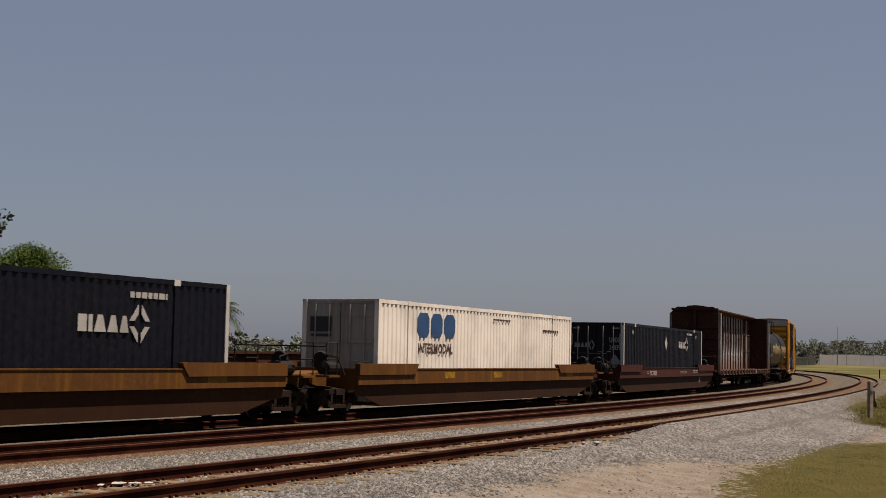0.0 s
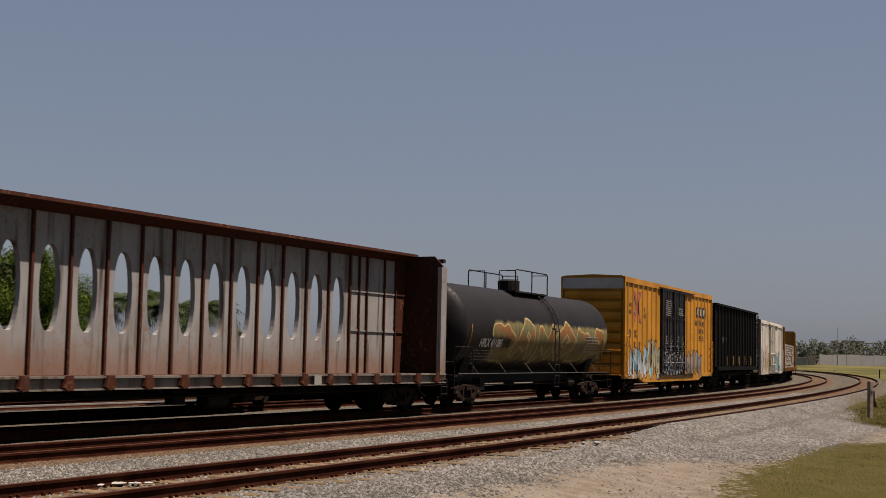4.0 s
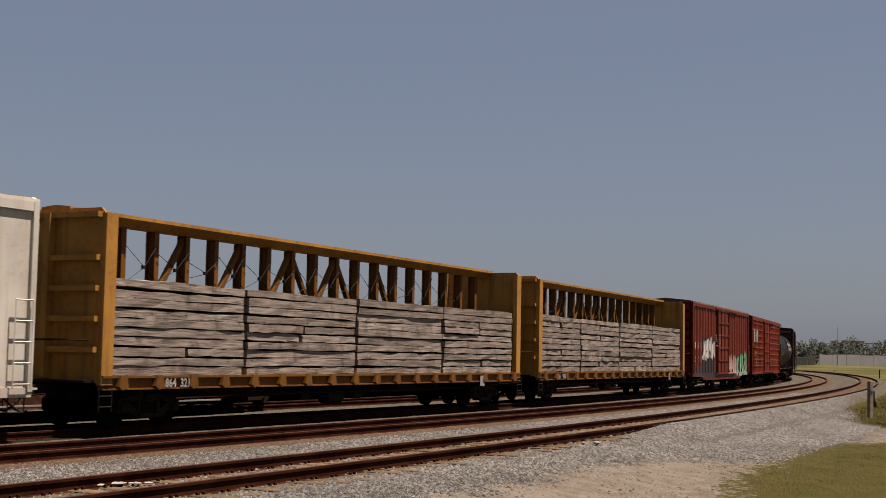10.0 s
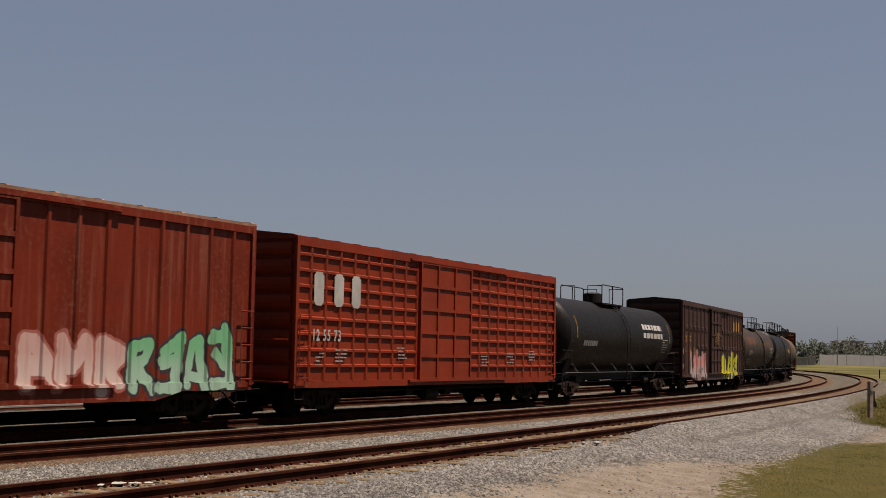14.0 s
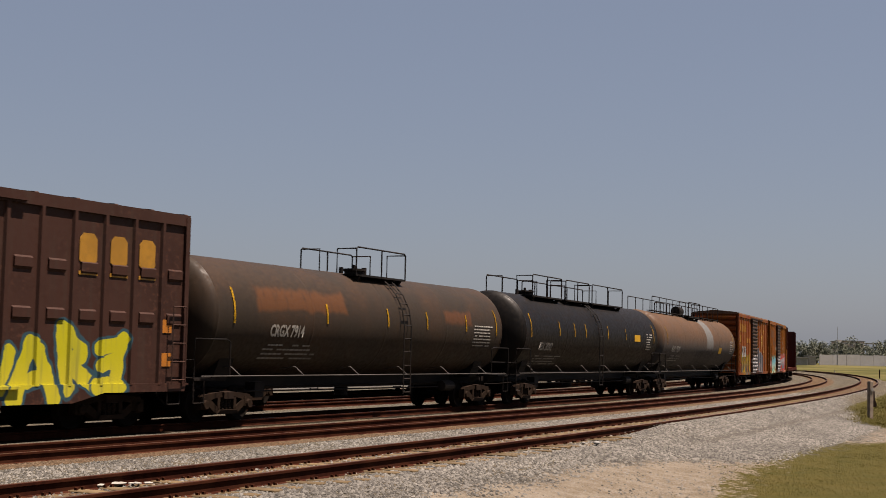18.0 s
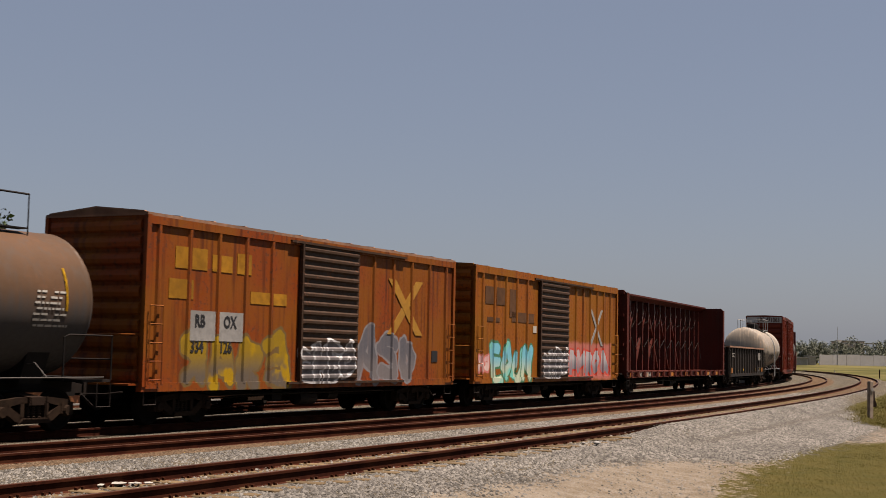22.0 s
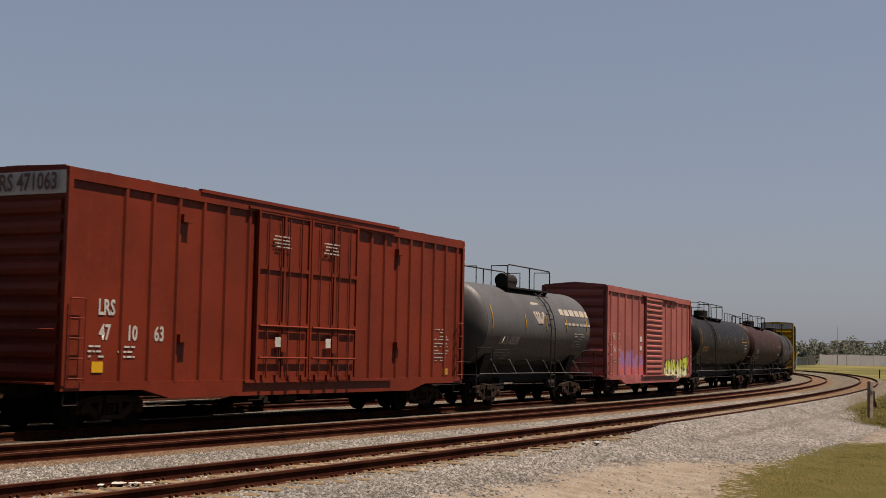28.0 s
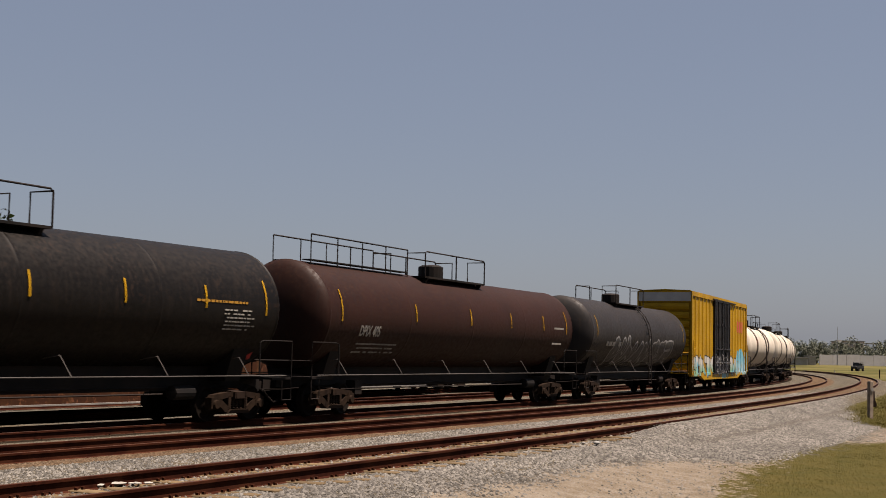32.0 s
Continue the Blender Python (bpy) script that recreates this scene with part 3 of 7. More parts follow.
def side_frame_mesh():
    bm = bmesh.new()
    y0, y1 = -0.09, 0.09
    prism(bm, [(-1.02, 0.56), (-0.95, 0.66), (-0.4, 0.72), (0.4, 0.72), (0.95, 0.66), (1.02, 0.56), (0.85, 0.5), (0.36, 0.6), (-0.36, 0.6), (-0.85, 0.5)], y0, y1)
    for k in (-1, 1):
        prism(bm, [(k * 0.72, 0.58), (k * 0.9, 0.5), (k * 0.5, 0.24), (k * 0.3, 0.2), (k * 0.3, 0.32)], y0, y1)
        box(bm, min(k * 0.28, k * 0.38), max(k * 0.28, k * 0.38), y0, y1, 0.25, 0.62)
        prism(bm, [(k * 0.74, 0.62), (k * 1.06, 0.6), (k * 1.06, 0.34), (k * 1.0, 0.32), (k * 0.98, 0.5), (k * 0.8, 0.5), (k * 0.78, 0.36), (k * 0.72, 0.38)], y0 - 0.01, y1 + 0.01)
        lathe(bm, [(-0.16, 0.03), (-0.16, 0.1), (-0.1, 0.12), (0.1, 0.12)], "y", 12, at=(k * 0.89, 0, 0.43))
    prism(bm, [(-0.42, 0.2), (0.42, 0.2), (0.34, 0.3), (-0.34, 0.3)], y0 - 0.06, y1 + 0.06)
    for sx in (-0.15, 0.0, 0.15):
        for k in range(5):
            lathe(bm, [(0.3 + k * 0.05, 0.05), (0.325 + k * 0.05, 0.068), (0.35 + k * 0.05, 0.05)], "z", 8, at=(sx, -0.02, 0))
    return finish(bm, "side_frame", M["truck"])


def bolster_mesh():
    bm = bmesh.new()
    prism(bm, [(-1.15, 0.56), (-1.15, 0.72), (-0.4, 0.82), (0.4, 0.82), (1.15, 0.72), (1.15, 0.56), (0.5, 0.46), (-0.5, 0.46)], -0.2, 0.2, "x")
    for k in (-1, 1):
        box(bm, k * 0.5 - 0.05, k * 0.5 + 0.05, -0.8, 0.8, 0.36, 0.46)
    lathe(bm, [(0.8, 0.2), (0.9, 0.2)], "z", 12)
    return finish(bm, "truck", M["truck"])


def axle_mesh():
    bm = bmesh.new()
    lathe(bm, [(-1.05, 0.07), (-0.6, 0.085), (0.6, 0.085), (1.05, 0.07)], "y", 10)
    return finish(bm, "axle", M["wheel"], True)


def coupler_mesh():
    bm = bmesh.new()
    box(bm, -0.25, 0.62, -0.09, 0.09, 0.74, 0.94)
    prism(bm, [(0.6, -0.14), (0.92, -0.17), (0.98, -0.02), (0.84, 0.0), (0.86, 0.12), (1.02, 0.16), (0.9, 0.2), (0.6, 0.14)], 0.68, 1.0, "z")
    tube(bm, [(0.3, -0.35, 0.72), (0.6, -0.34, 0.5), (0.86, -0.3, 0.38), (1.05, -0.3, 0.42)], 0.03, 5)
    tube(bm, [(0.55, 0.1, 0.72), (0.56, -0.8, 0.74), (0.5, -1.35, 0.8)], 0.018, 5)
    return finish(bm, "coupler", M["steel"])


WHEEL, SIDE_FRAME, BOLSTER, AXLE, COUPLER = wheel_mesh(), side_frame_mesh(), bolster_mesh(), axle_mesh(), coupler_mesh()
RIDERS = []


def rolling(root, s, local=None):
    """Notes a thing that rides with the train: its place along the train and on its car."""
    RIDERS.append((root, s, local or Matrix()))
    root.matrix_basis = on_curve(s - travelled(0)) @ (local or Matrix())
    return root


def running_gear(root, xs, ends, truck_mats=None):
    for x in xs:
        tr = part("truck", BOLSTER, None, root, "rusty cast steel truck")
        tr.matrix_basis = pose(x, 0, 0)
        for y in (-1.0, 1.0):
            f = part("side_frame", SIDE_FRAME, None, tr)
            f.matrix_basis = pose(0, y, 0, 0, 0, 0 if y < 0 else 180)
        for dx in (-0.89, 0.89):
            ax = part("axle", AXLE, None, tr)
            ax.matrix_basis = pose(dx, 0, 0.43)
            for y in (-0.745, 0.745):
                w = part("wheel", WHEEL, None, tr)
                w.matrix_basis = pose(dx, y, 0.43, 0, 0, 180 if y > 0 else 0)
    for k, x in ((-1, ends[0]), (1, ends[1])):
        c = part("coupler", COUPLER, None, root)
        c.matrix_basis = pose(x, 0, 0, 0, 0, 0 if k > 0 else 180)


def ladder(root, x0, x1, y, z0, z1, n, mat, name="ladder", axis="x"):
    bm = bmesh.new()
    def at(h, z):
        return (h, y, z) if axis == "x" else (y, h, z)
    for h in (x0, x1):
        tube(bm, [at(h, z0 - 0.1), at(h, z1)], 0.018, 4)
    for i in range(n):
        z = z0 + (z1 - z0) * i / (n - 1)
        tube(bm, [at(x0, z), at(x1, z)], 0.016, 4)
    return part(name, bm, mat, root)


def underframe(root, x0, x1, z, mat, gear=True, seed=1):
    bm = bmesh.new()
    box(bm, x0, x1, -0.3, 0.3, z - 0.35, z)
    part("centre_sill", bm, mat, root)
    for i in range(9):
        x = x0 + (x1 - x0) * (i + 0.5) / 9
        bm = bmesh.new()
        box(bm, x - 0.06, x + 0.06, -1.35, 1.35, z - 0.2, z)
        part("cross_bearer", bm, mat, root)
    if gear:
        rnd = random.Random(seed)
        bm = bmesh.new()
        m = (x0 + x1) / 2 + rnd.uniform(-0.8, 0.8)
        lathe(bm, [(-0.45, 0.02), (-0.42, 0.19), (0.42, 0.19), (0.45, 0.02)], "x", 12, at=(m, -0.75, z - 0.45))
        lathe(bm, [(-0.2, 0.02), (-0.18, 0.14), (0.3, 0.14), (0.34, 0.02)], "x", 10, at=(m + 1.5, -0.6, z - 0.4))
        box(bm, m - 1.6, m - 1.15, -0.8, -0.55, z - 0.5, z - 0.2)
        tube(bm, [(x0 + 1.5, -0.55, z - 0.42), (m, -0.5, z - 0.34), (x1 - 1.5, -0.55, z - 0.42)], 0.022, 4)
        tube(bm, [(x0 + 1.2, -0.95, z - 0.3), (x1 - 1.2, -0.95, z - 0.3)], 0.03, 4)
        part("brake_gear", bm, M["steel"], root)


def end_wall(root, x, out, w, z0, z1, n, mat):
    """A pressed end wall with rounded ridges that run across."""
    bm = bmesh.new()
    box(bm, min(x, x - out * 0.06), max(x, x - out * 0.06), -w, w, z0, z1)
    panel = part("end_panel", bm, mat, root)
    step = (z1 - z0) / n
    for i in range(n):
        z = z0 + (i + 0.5) * step
        bm = bmesh.new()
        prism(bm, [(x, z - step * 0.4), (x + out * 0.06, z - step * 0.26), (x + out * 0.08, z), (x + out * 0.06, z + step * 0.26), (x, z + step * 0.4)], -w + 0.12, w - 0.12)
        part("end_rib", bm, mat, panel)
    return panel


def roof_mesh(x0, x1, w, z, rise, ridges, mat, hang=0.03):
    bm = bmesh.new()
    prism(bm, [(-w - hang, z - 0.02), (-w - hang, z + 0.05), (0, z + rise), (w + hang, z + 0.05), (w + hang, z - 0.02)], x0, x1, "x")
    for i in range(ridges + 1):
        x = x0 + 0.05 + (x1 - x0 - 0.1) * i / max(ridges, 1)
        prism(bm, [(-w - hang + 0.05, z + 0.03), (-w + 0.08, z + 0.085), (0, z + rise + 0.045), (w - 0.08, z + 0.085), (w + hang - 0.05, z + 0.03)], x - 0.05, x + 0.05, "x")
    return bm


def box_car(s0, s1, height, paints, label, posts=16, doors=(), ends=9, end_mat=None, top_band=None, roof_mat=None, sill=0.95, ridges=12, rise=0.16,
            grid=0, sill_drop=True, post_d=0.055, car="box_car", end_band=None, hw=1.43, rows=()):
    """A boxcar: body, roof, pressed ends, side posts, doors with their gear, ladders, sill, underframe and trucks."""
    root = thing(car, label, "box car", "freight train")
    s, L = (s0 + s1) / 2, s1 - s0
    a, b = -L / 2, L / 2
    rolling(root, s)
    P, roof = paints, roof_mat or paints
    bm = bmesh.new()
    box(bm, a + 0.06, b - 0.06, -hw, hw, sill, height - 0.02)
    part("body", bm, P, root)
    part("roof", roof_mesh(a, b, hw + 0.03, height, rise, ridges, roof), roof, root, "weathered ridged steel roof")
    for x, out in ((a + 0.06, -1), (b - 0.06, 1)):
        end_wall(root, x, out, hw, sill, height - (0.55 if end_band else 0.06), ends, end_mat or P)
        if end_band:
            bm = bmesh.new()
            box(bm, min(x, x + out * 0.06), max(x, x + out * 0.06), -hw, hw, height - 0.5, height - 0.02)
            part("end_band", bm, end_band, root, "pale grey band across the top of the end")
    spans = [(d[0], d[1]) for d in doors]
    for side in (-1, 1):
        for x in (a + 0.07, b - 0.07):
            bm = bmesh.new()
            box(bm, x - 0.07, x + 0.07, min(side * (hw - 0.02), side * 1.5), max(side * (hw - 0.02), side * 1.5), sill - 0.05, height)
            part("corner_post", bm, P, root)
        for x in [x0 + i * step for x0, step, n in rows for i in range(n)] if rows else [a + L * i / posts for i in range(1, posts)]:
            if any(p - 0.1 < x < q + 0.1 for p, q in spans):
                continue
            bm = bmesh.new()
            y0, y1 = side * hw, side * (hw + post_d)
            prism(bm, [(x - 0.075, y0), (x - 0.04, y1), (x + 0.04, y1), (x + 0.075, y0)], sill, height - 0.2, "z")
            part("side_post", bm, P, root)
        if grid:
            for i in range(1, grid):
                z = sill + (height - sill) * i / grid
                lo = a
                for p, q in sorted(spans) + [(b, b)]:
                    if p - lo > 0.3:
                        bm = bmesh.new()
                        prism(bm, [(side * hw, z - 0.06), (side * (hw + 0.05), z - 0.03), (side * (hw + 0.05), z + 0.03), (side * hw, z + 0.06)], lo + 0.1, p - 0.05, "x")
                        part("side_rib", bm, P, root)
                    lo = q
        bm = bmesh.new()
        box(bm, a, b, min(side * hw, side * (hw + 0.06)), max(side * hw, side * (hw + 0.06)), height - 0.2, height - 0.02)
        part("top_chord", bm, P, root)
        bm = bmesh.new()
        y0, y1 = sorted((side * (hw - 0.1), side * (hw + 0.05)))
        drop = 0.2 if sill_drop else 0.0
        prism(bm, [(a, sill + 0.03), (a, sill - 0.16), (a + L * 0.14, sill - 0.16), (a + L * 0.19, sill - 0.16 - drop), (b - L * 0.19, sill - 0.16 - drop), (b - L * 0.14, sill - 0.16), (b, sill - 0.16), (b, sill + 0.03)], y0, y1)
        part("side_sill", bm, P, root)
        for x in (a + 0.12, b - 0.57):
            ladder(root, x, x + 0.45, side * 1.56, sill + 0.1, sill + 1.75, 5, P)
            bm = bmesh.new()
            tube(bm, [(x, side * 1.45, sill - 0.1), (x, side * 1.45, sill - 0.45), (x + 0.42, side * 1.45, sill - 0.45), (x + 0.42, side * 1.45, sill - 0.1)], 0.018, 4)
            part("step", bm, M["steel"], root)
    for k, x in ((-1, a), (1, b)):
        bm = bmesh.new()
        box(bm, min(x, x + k * 0.28), max(x, x + k * 0.28), -1.35, 1.35, sill - 0.02, sill + 0.02)
        tube(bm, [(x + k * 0.12, -1.35, sill + 1.1), (x + k * 0.14, 1.35, sill + 1.1)], 0.016, 4)
        part("end_platform", bm, P, root)
    lathe_bm = bmesh.new()
    lathe(lathe_bm, [(0, 0.23), (0.03, 0.27), (0.06, 0.23)], "x", 16, at=(a - 0.22, 0.7, sill + 1.3), close=False)
    tube(lathe_bm, [(a - 0.22, 0.45, sill + 1.3), (a - 0.22, 0.95, sill + 1.3)], 0.02, 4)
    part("brake_wheel", lathe_bm, M["steel"], root)
    for d in doors:
        make_door(root, *d, height=height, sill=sill, hw=hw)
    underframe(root, a + 0.3, b - 0.3, sill, M["steel"], True, int(s) % 97)
    running_gear(root, (a + 2.0, b - 2.0), (a, b))
    return root


def make_door(root, x0, x1, kind, mat, height=4.7, sill=0.95, hw=1.43):
    """A side door, on both sides of the car: panelled, plug, or corrugated."""
    z0, z1 = sill + 0.02, height - 0.16
    for side in (-1, 1):
        def yy(d):
            return side * (hw + d)
        def slab(bm, xa, xb, da, db, za, zb):
            box(bm, xa, xb, min(yy(da), yy(db)), max(yy(da), yy(db)), za, zb)
        bm = bmesh.new()
        slab(bm, x0, x1, 0.0, 0.07, z0, z1)
        door = part("door", bm, mat, root)
        if kind == "corrugated":
            n = 15
            for i in range(n):
                z = z0 + (z1 - z0) * (i + 0.5) / n
                h = (z1 - z0) / n * 0.32
                bm = bmesh.new()
                prism(bm, [(yy(0.07), z - h), (yy(0.12), z - h * 0.4), (yy(0.12), z + h * 0.4), (yy(0.07), z + h)], x0 + 0.08, x1 - 0.08, "x")
                part("door_rib", bm, mat, door)
        else:
            n = 5 if kind == "panelled" else 3
            for i in range(n + 1):
                z = z0 + (z1 - z0) * i / n
                bm = bmesh.new()
                slab(bm, x0, x1, 0.06, 0.11, z - 0.05, z + 0.05)
                part("door_rib", bm, mat, door)
            m = 3 if kind == "panelled" else 2
            for i in range(m + 1):
                x = x0 + (x1 - x0) * i / m
                bm = bmesh.new()
                slab(bm, x - 0.045, x + 0.045, 0.06, 0.115, z0, z1)
                part("door_post", bm, mat, door)
            if kind == "plug":
                for z in (z0 + 0.55, z0 + 1.35):
                    bm = bmesh.new()
                    tube(bm, [(x0 + 0.08, yy(0.15), z), (x1 - 0.08, yy(0.15), z)], 0.03, 5)
                    part("lock_bar", bm, mat, door)
                for i in range(4):
                    x = x0 + (x1 - x0) * (0.12 + 0.25 * i)
                    bm = bmesh.new()
                    slab(bm, x - 0.06, x + 0.06, 0.1, 0.17, z0 - 0.02, z0 + 0.12)
                    part("lock_foot", bm, mat, door)
                for f in (0.18, 0.42, 0.58, 0.82):
                    x = x0 + (x1 - x0) * f
                    bm = bmesh.new()
                    tube(bm, [(x, yy(0.13), z0 + 0.05), (x, yy(0.13), z1 - 0.1)], 0.022, 5)
                    part("lock_rod", bm, mat, door)
                bm = bmesh.new()
                slab(bm, (x0 + x1) / 2 - 0.14, (x0 + x1) / 2 + 0.1, 0.1, 0.16, z0 + 0.7, z0 + 1.15)
                part("lock_box", bm, mat, door)
        bm = bmesh.new()
        slab(bm, x0 - 0.04, x0 + 0.04, 0.05, 0.14, z0, z1)
        part("door_edge", bm, mat, door)
        bm = bmesh.new()
        w = (x1 - x0) * 0.9
        slab(bm, x0 - w * 0.2, min(x1 + w, x1 + 3.0), 0.02, 0.12, z0 - 0.07, z0 - 0.01)
        part("door_track", bm, mat, root)
        bm = bmesh.new()
        slab(bm, x0 - w * 0.2, min(x1 + w, x1 + 3.0), 0.02, 0.12, z1 + 0.01, z1 + 0.07)
        part("door_track", bm, mat, root)


def tank_car(s0, s1, top, shell, label, radius=1.5, platform=(0.5, 3.2), rails=None, dome=True, black=None, stripes=(), ladder_x=None, walkway=None, end_arc=(-0.12, 0.48), car="tank_car", rail_mat=None):
    """A tank car: shell with dished heads, saddles, top platform with railings and fittings, ladder, side rail, trucks."""
    root = thing(car, label, "tank car", "freight train")
    s, L = (s0 + s1) / 2, s1 - s0
    a, b = -L / 2, L / 2
    rolling(root, s)
    zc = top - radius
    SHELLS[root.name] = (zc, radius)
    rm = rail_mat or M["steel"]
    prof = []
    ta, tb = a - 0.3, b + 0.3
    dish = ((0.42, 0.02), (0.4, 0.3), (0.355, 0.55), (0.28, 0.76), (0.19, 0.89), (0.1, 0.965), (0.05, 0.985), (0.02, 0.992))
    prof += [(ta - d, radius * f) for d, f in dish]
    prof += [(ta, radius + 0.012), (ta + 0.025, radius + 0.012), (ta + 0.04, radius), (ta + 0.1, radius), (ta + 0.16, radius)]
    for f in (0.25, 0.5, 0.75):
        x = a + L * f
        prof += [(x - 0.15, radius), (x - 0.09, radius), (x - 0.03, radius), (x - 0.012, radius + 0.006), (x + 0.012, radius + 0.006), (x + 0.03, radius), (x + 0.09, radius), (x + 0.15, radius)]
    prof += [(tb - 0.16, radius), (tb - 0.1, radius), (tb - 0.04, radius), (tb - 0.025, radius + 0.012), (tb, radius + 0.012)]
    prof += [(tb + d, radius * f) for d, f in reversed(dish)]
    bm = bmesh.new()
    lathe(bm, prof, "x", 56, at=(0, 0, zc))
    part("tank_shell", bm, shell, root, smooth=True)
    # saddles, sills and end platforms
    for k, x in ((-1, a + 0.7), (1, b - 0.7)):
        bm = bmesh.new()
        prism(bm, [(-1.15, zc - radius * 0.58), (-0.85, 0.98), (0.85, 0.98), (1.15, zc - radius * 0.58), (0.8, zc - radius * 0.8), (-0.8, zc - radius * 0.8)], x - 0.3, x + 0.3, "x")
        part("saddle", bm, M["steel"], root)
        bm = bmesh.new()
        e = x + k * 1.75
        box(bm, min(x - k * 0.6, e), max(x - k * 0.6, e), -0.32, 0.32, 0.78, 1.12)
        box(bm, min(x + k * 0.9, e), max(x + k * 0.9, e), -1.42, 1.42, 1.02, 1.08)
        for y in (-1.42, 1.42):
            tube(bm, [(x + k * 0.35, y, 1.06), (x + k * 0.35, y, 1.95), (x + k * 0.5, y, 2.0), (e, y, 2.0), (e, y, 1.06)], 0.02, 5)
            tube(bm, [(e - k * 0.4, y, 1.0), (e - k * 0.4, y, 0.5), (e, y, 0.5), (e, y, 1.0)], 0.018, 4)
        tube(bm, [(e, -1.42, 1.5), (e, 1.42, 1.5)], 0.018, 4)
        part("end_platform", bm, M["steel"], root)
    for y in (-1, 1):
        bm = bmesh.new()
        yy = y * 1.44
        tube(bm, [(a - 0.8, yy, 1.12), (b + 0.8, yy, 1.12)], 0.017, 5)
        part("side_handrail", bm, rail_mat or M["handrail"], root)
        n = 6
        for i in range(n):
            x = a + 0.8 + (L - 1.6) * i / (n - 1)
            bm = bmesh.new()
            tube(bm, [(x, yy, 1.12), (x - 0.13, y * 1.22, zc - radius * 0.82), (x - 0.13, y * 0.6, zc - radius * 0.88)], 0.014, 4)
            part("rail_bracket", bm, rail_mat or M["handrail"], root)
    bm = bmesh.new()
    box(bm, a + 0.4, b - 0.4, -0.3, 0.3, 0.74, zc - radius + 0.1)
    part("centre_sill", bm, M["steel"], root)
    bm = bmesh.new()
    lathe(bm, [(-0.4, 0.02), (-0.36, 0.17), (0.36, 0.17), (0.4, 0.02)], "x", 12, at=(b - 2.6, -0.8, 0.72))
    lathe(bm, [(-0.1, 0.2), (0.35, 0.2), (0.4, 0.12), (0.62, 0.12)], "z", 12, at=(0, 0, zc - radius - 0.5))
    tube(bm, [(a + 0.5, -0.5, 0.82), (b - 0.5, -0.5, 0.82)], 0.03, 4)
    tube(bm, [(a + 1.4, -0.9, 0.72), (b - 3.4, -0.9, 0.7)], 0.02, 4)
    box(bm, a + 2.2, a + 2.6, -0.9, -0.6, 0.55, 0.95)
    part("brake_gear", bm, M["steel"], root)
    # top platform and railings, as (x0, x1) from the shell's middle
    for q0, q1 in (platform if isinstance(platform[0], tuple) else (platform,)):
        bm = bmesh.new()
        box(bm, q0, q1, -0.95, -0.35, top - 0.12, top - 0.06)
        box(bm, q0, q1, 0.35, 0.95, top - 0.12, top - 0.06)
        box(bm, q0, q0 + 0.3, -0.95, 0.95, top - 0.12, top - 0.06)
        prism(bm, [(-0.95, top - 0.1), (-0.85, top - 0.1), (-0.5, top - 0.3), (-0.75, top - 0.45)], q0 + 0.2, q0 + 0.3, "x")
        prism(bm, [(-0.95, top - 0.1), (-0.85, top - 0.1), (-0.5, top - 0.3), (-0.75, top - 0.45)], q1 - 0.3, q1 - 0.2, "x")
        plat = part("platform", bm, rm, root)
        zt = top + 0.72
        bm = bmesh.new()
        for y in (-0.95, 0.95):
            tube(bm, [(q0, y, top - 0.1), (q0, y, zt - 0.06), (q0 + 0.08, y, zt), (q1 - 0.08, y, zt), (q1, y, zt - 0.06), (q1, y, top - 0.1)], 0.024, 5)
            m = (q0 + q1) / 2
            tube(bm, [(m, y, top - 0.1), (m, y, zt)], 0.024, 5)
        for x in (q0, q1):
            tube(bm, [(x, -0.95, zt - 0.04), (x, -0.3, zt - 0.04), (x, -0.3, top - 0.05)], 0.022, 5)
            tube(bm, [(x, 0.95, zt - 0.04), (x, 0.3, zt - 0.04), (x, 0.3, top - 0.05)], 0.022, 5)
        part("railing", bm, rm, root)
    if dome:
        q = platform[0] if isinstance(platform[0], tuple) else platform
        xm = (q[0] + q[1]) / 2
        bm = bmesh.new()
        if dome == "drum":
            lathe(bm, [(top - 0.06, 0.42), (top + 0.38, 0.42), (top + 0.44, 0.3), (top + 0.46, 0.02)], "z", 18, at=(xm, 0, 0))
        elif dome == "box":
            lathe(bm, [(-0.5, 0.02), (-0.48, 0.27), (0.48, 0.27), (0.5, 0.02)], "x", 16, at=(xm, 0, top + 0.25))
            box(bm, xm - 0.4, xm + 0.4, -0.25, 0.25, top - 0.05, top + 0.3)
        else:
            lathe(bm, [(top - 0.06, 0.3), (top + 0.1, 0.3), (top + 0.12, 0.36), (top + 0.18, 0.36), (top + 0.2, 0.05), (top + 0.3, 0.05)], "z", 16, at=(xm, 0, 0))
            tube(bm, [(xm + 0.6, 0, top - 0.05), (xm + 0.6, 0, top + 0.25)], 0.08, 8)
            tube(bm, [(xm - 0.6, 0.1, top - 0.05), (xm - 0.6, 0.1, top + 0.2)], 0.07, 8)
        part("manway", bm, black or M["steel"], root, smooth=False)
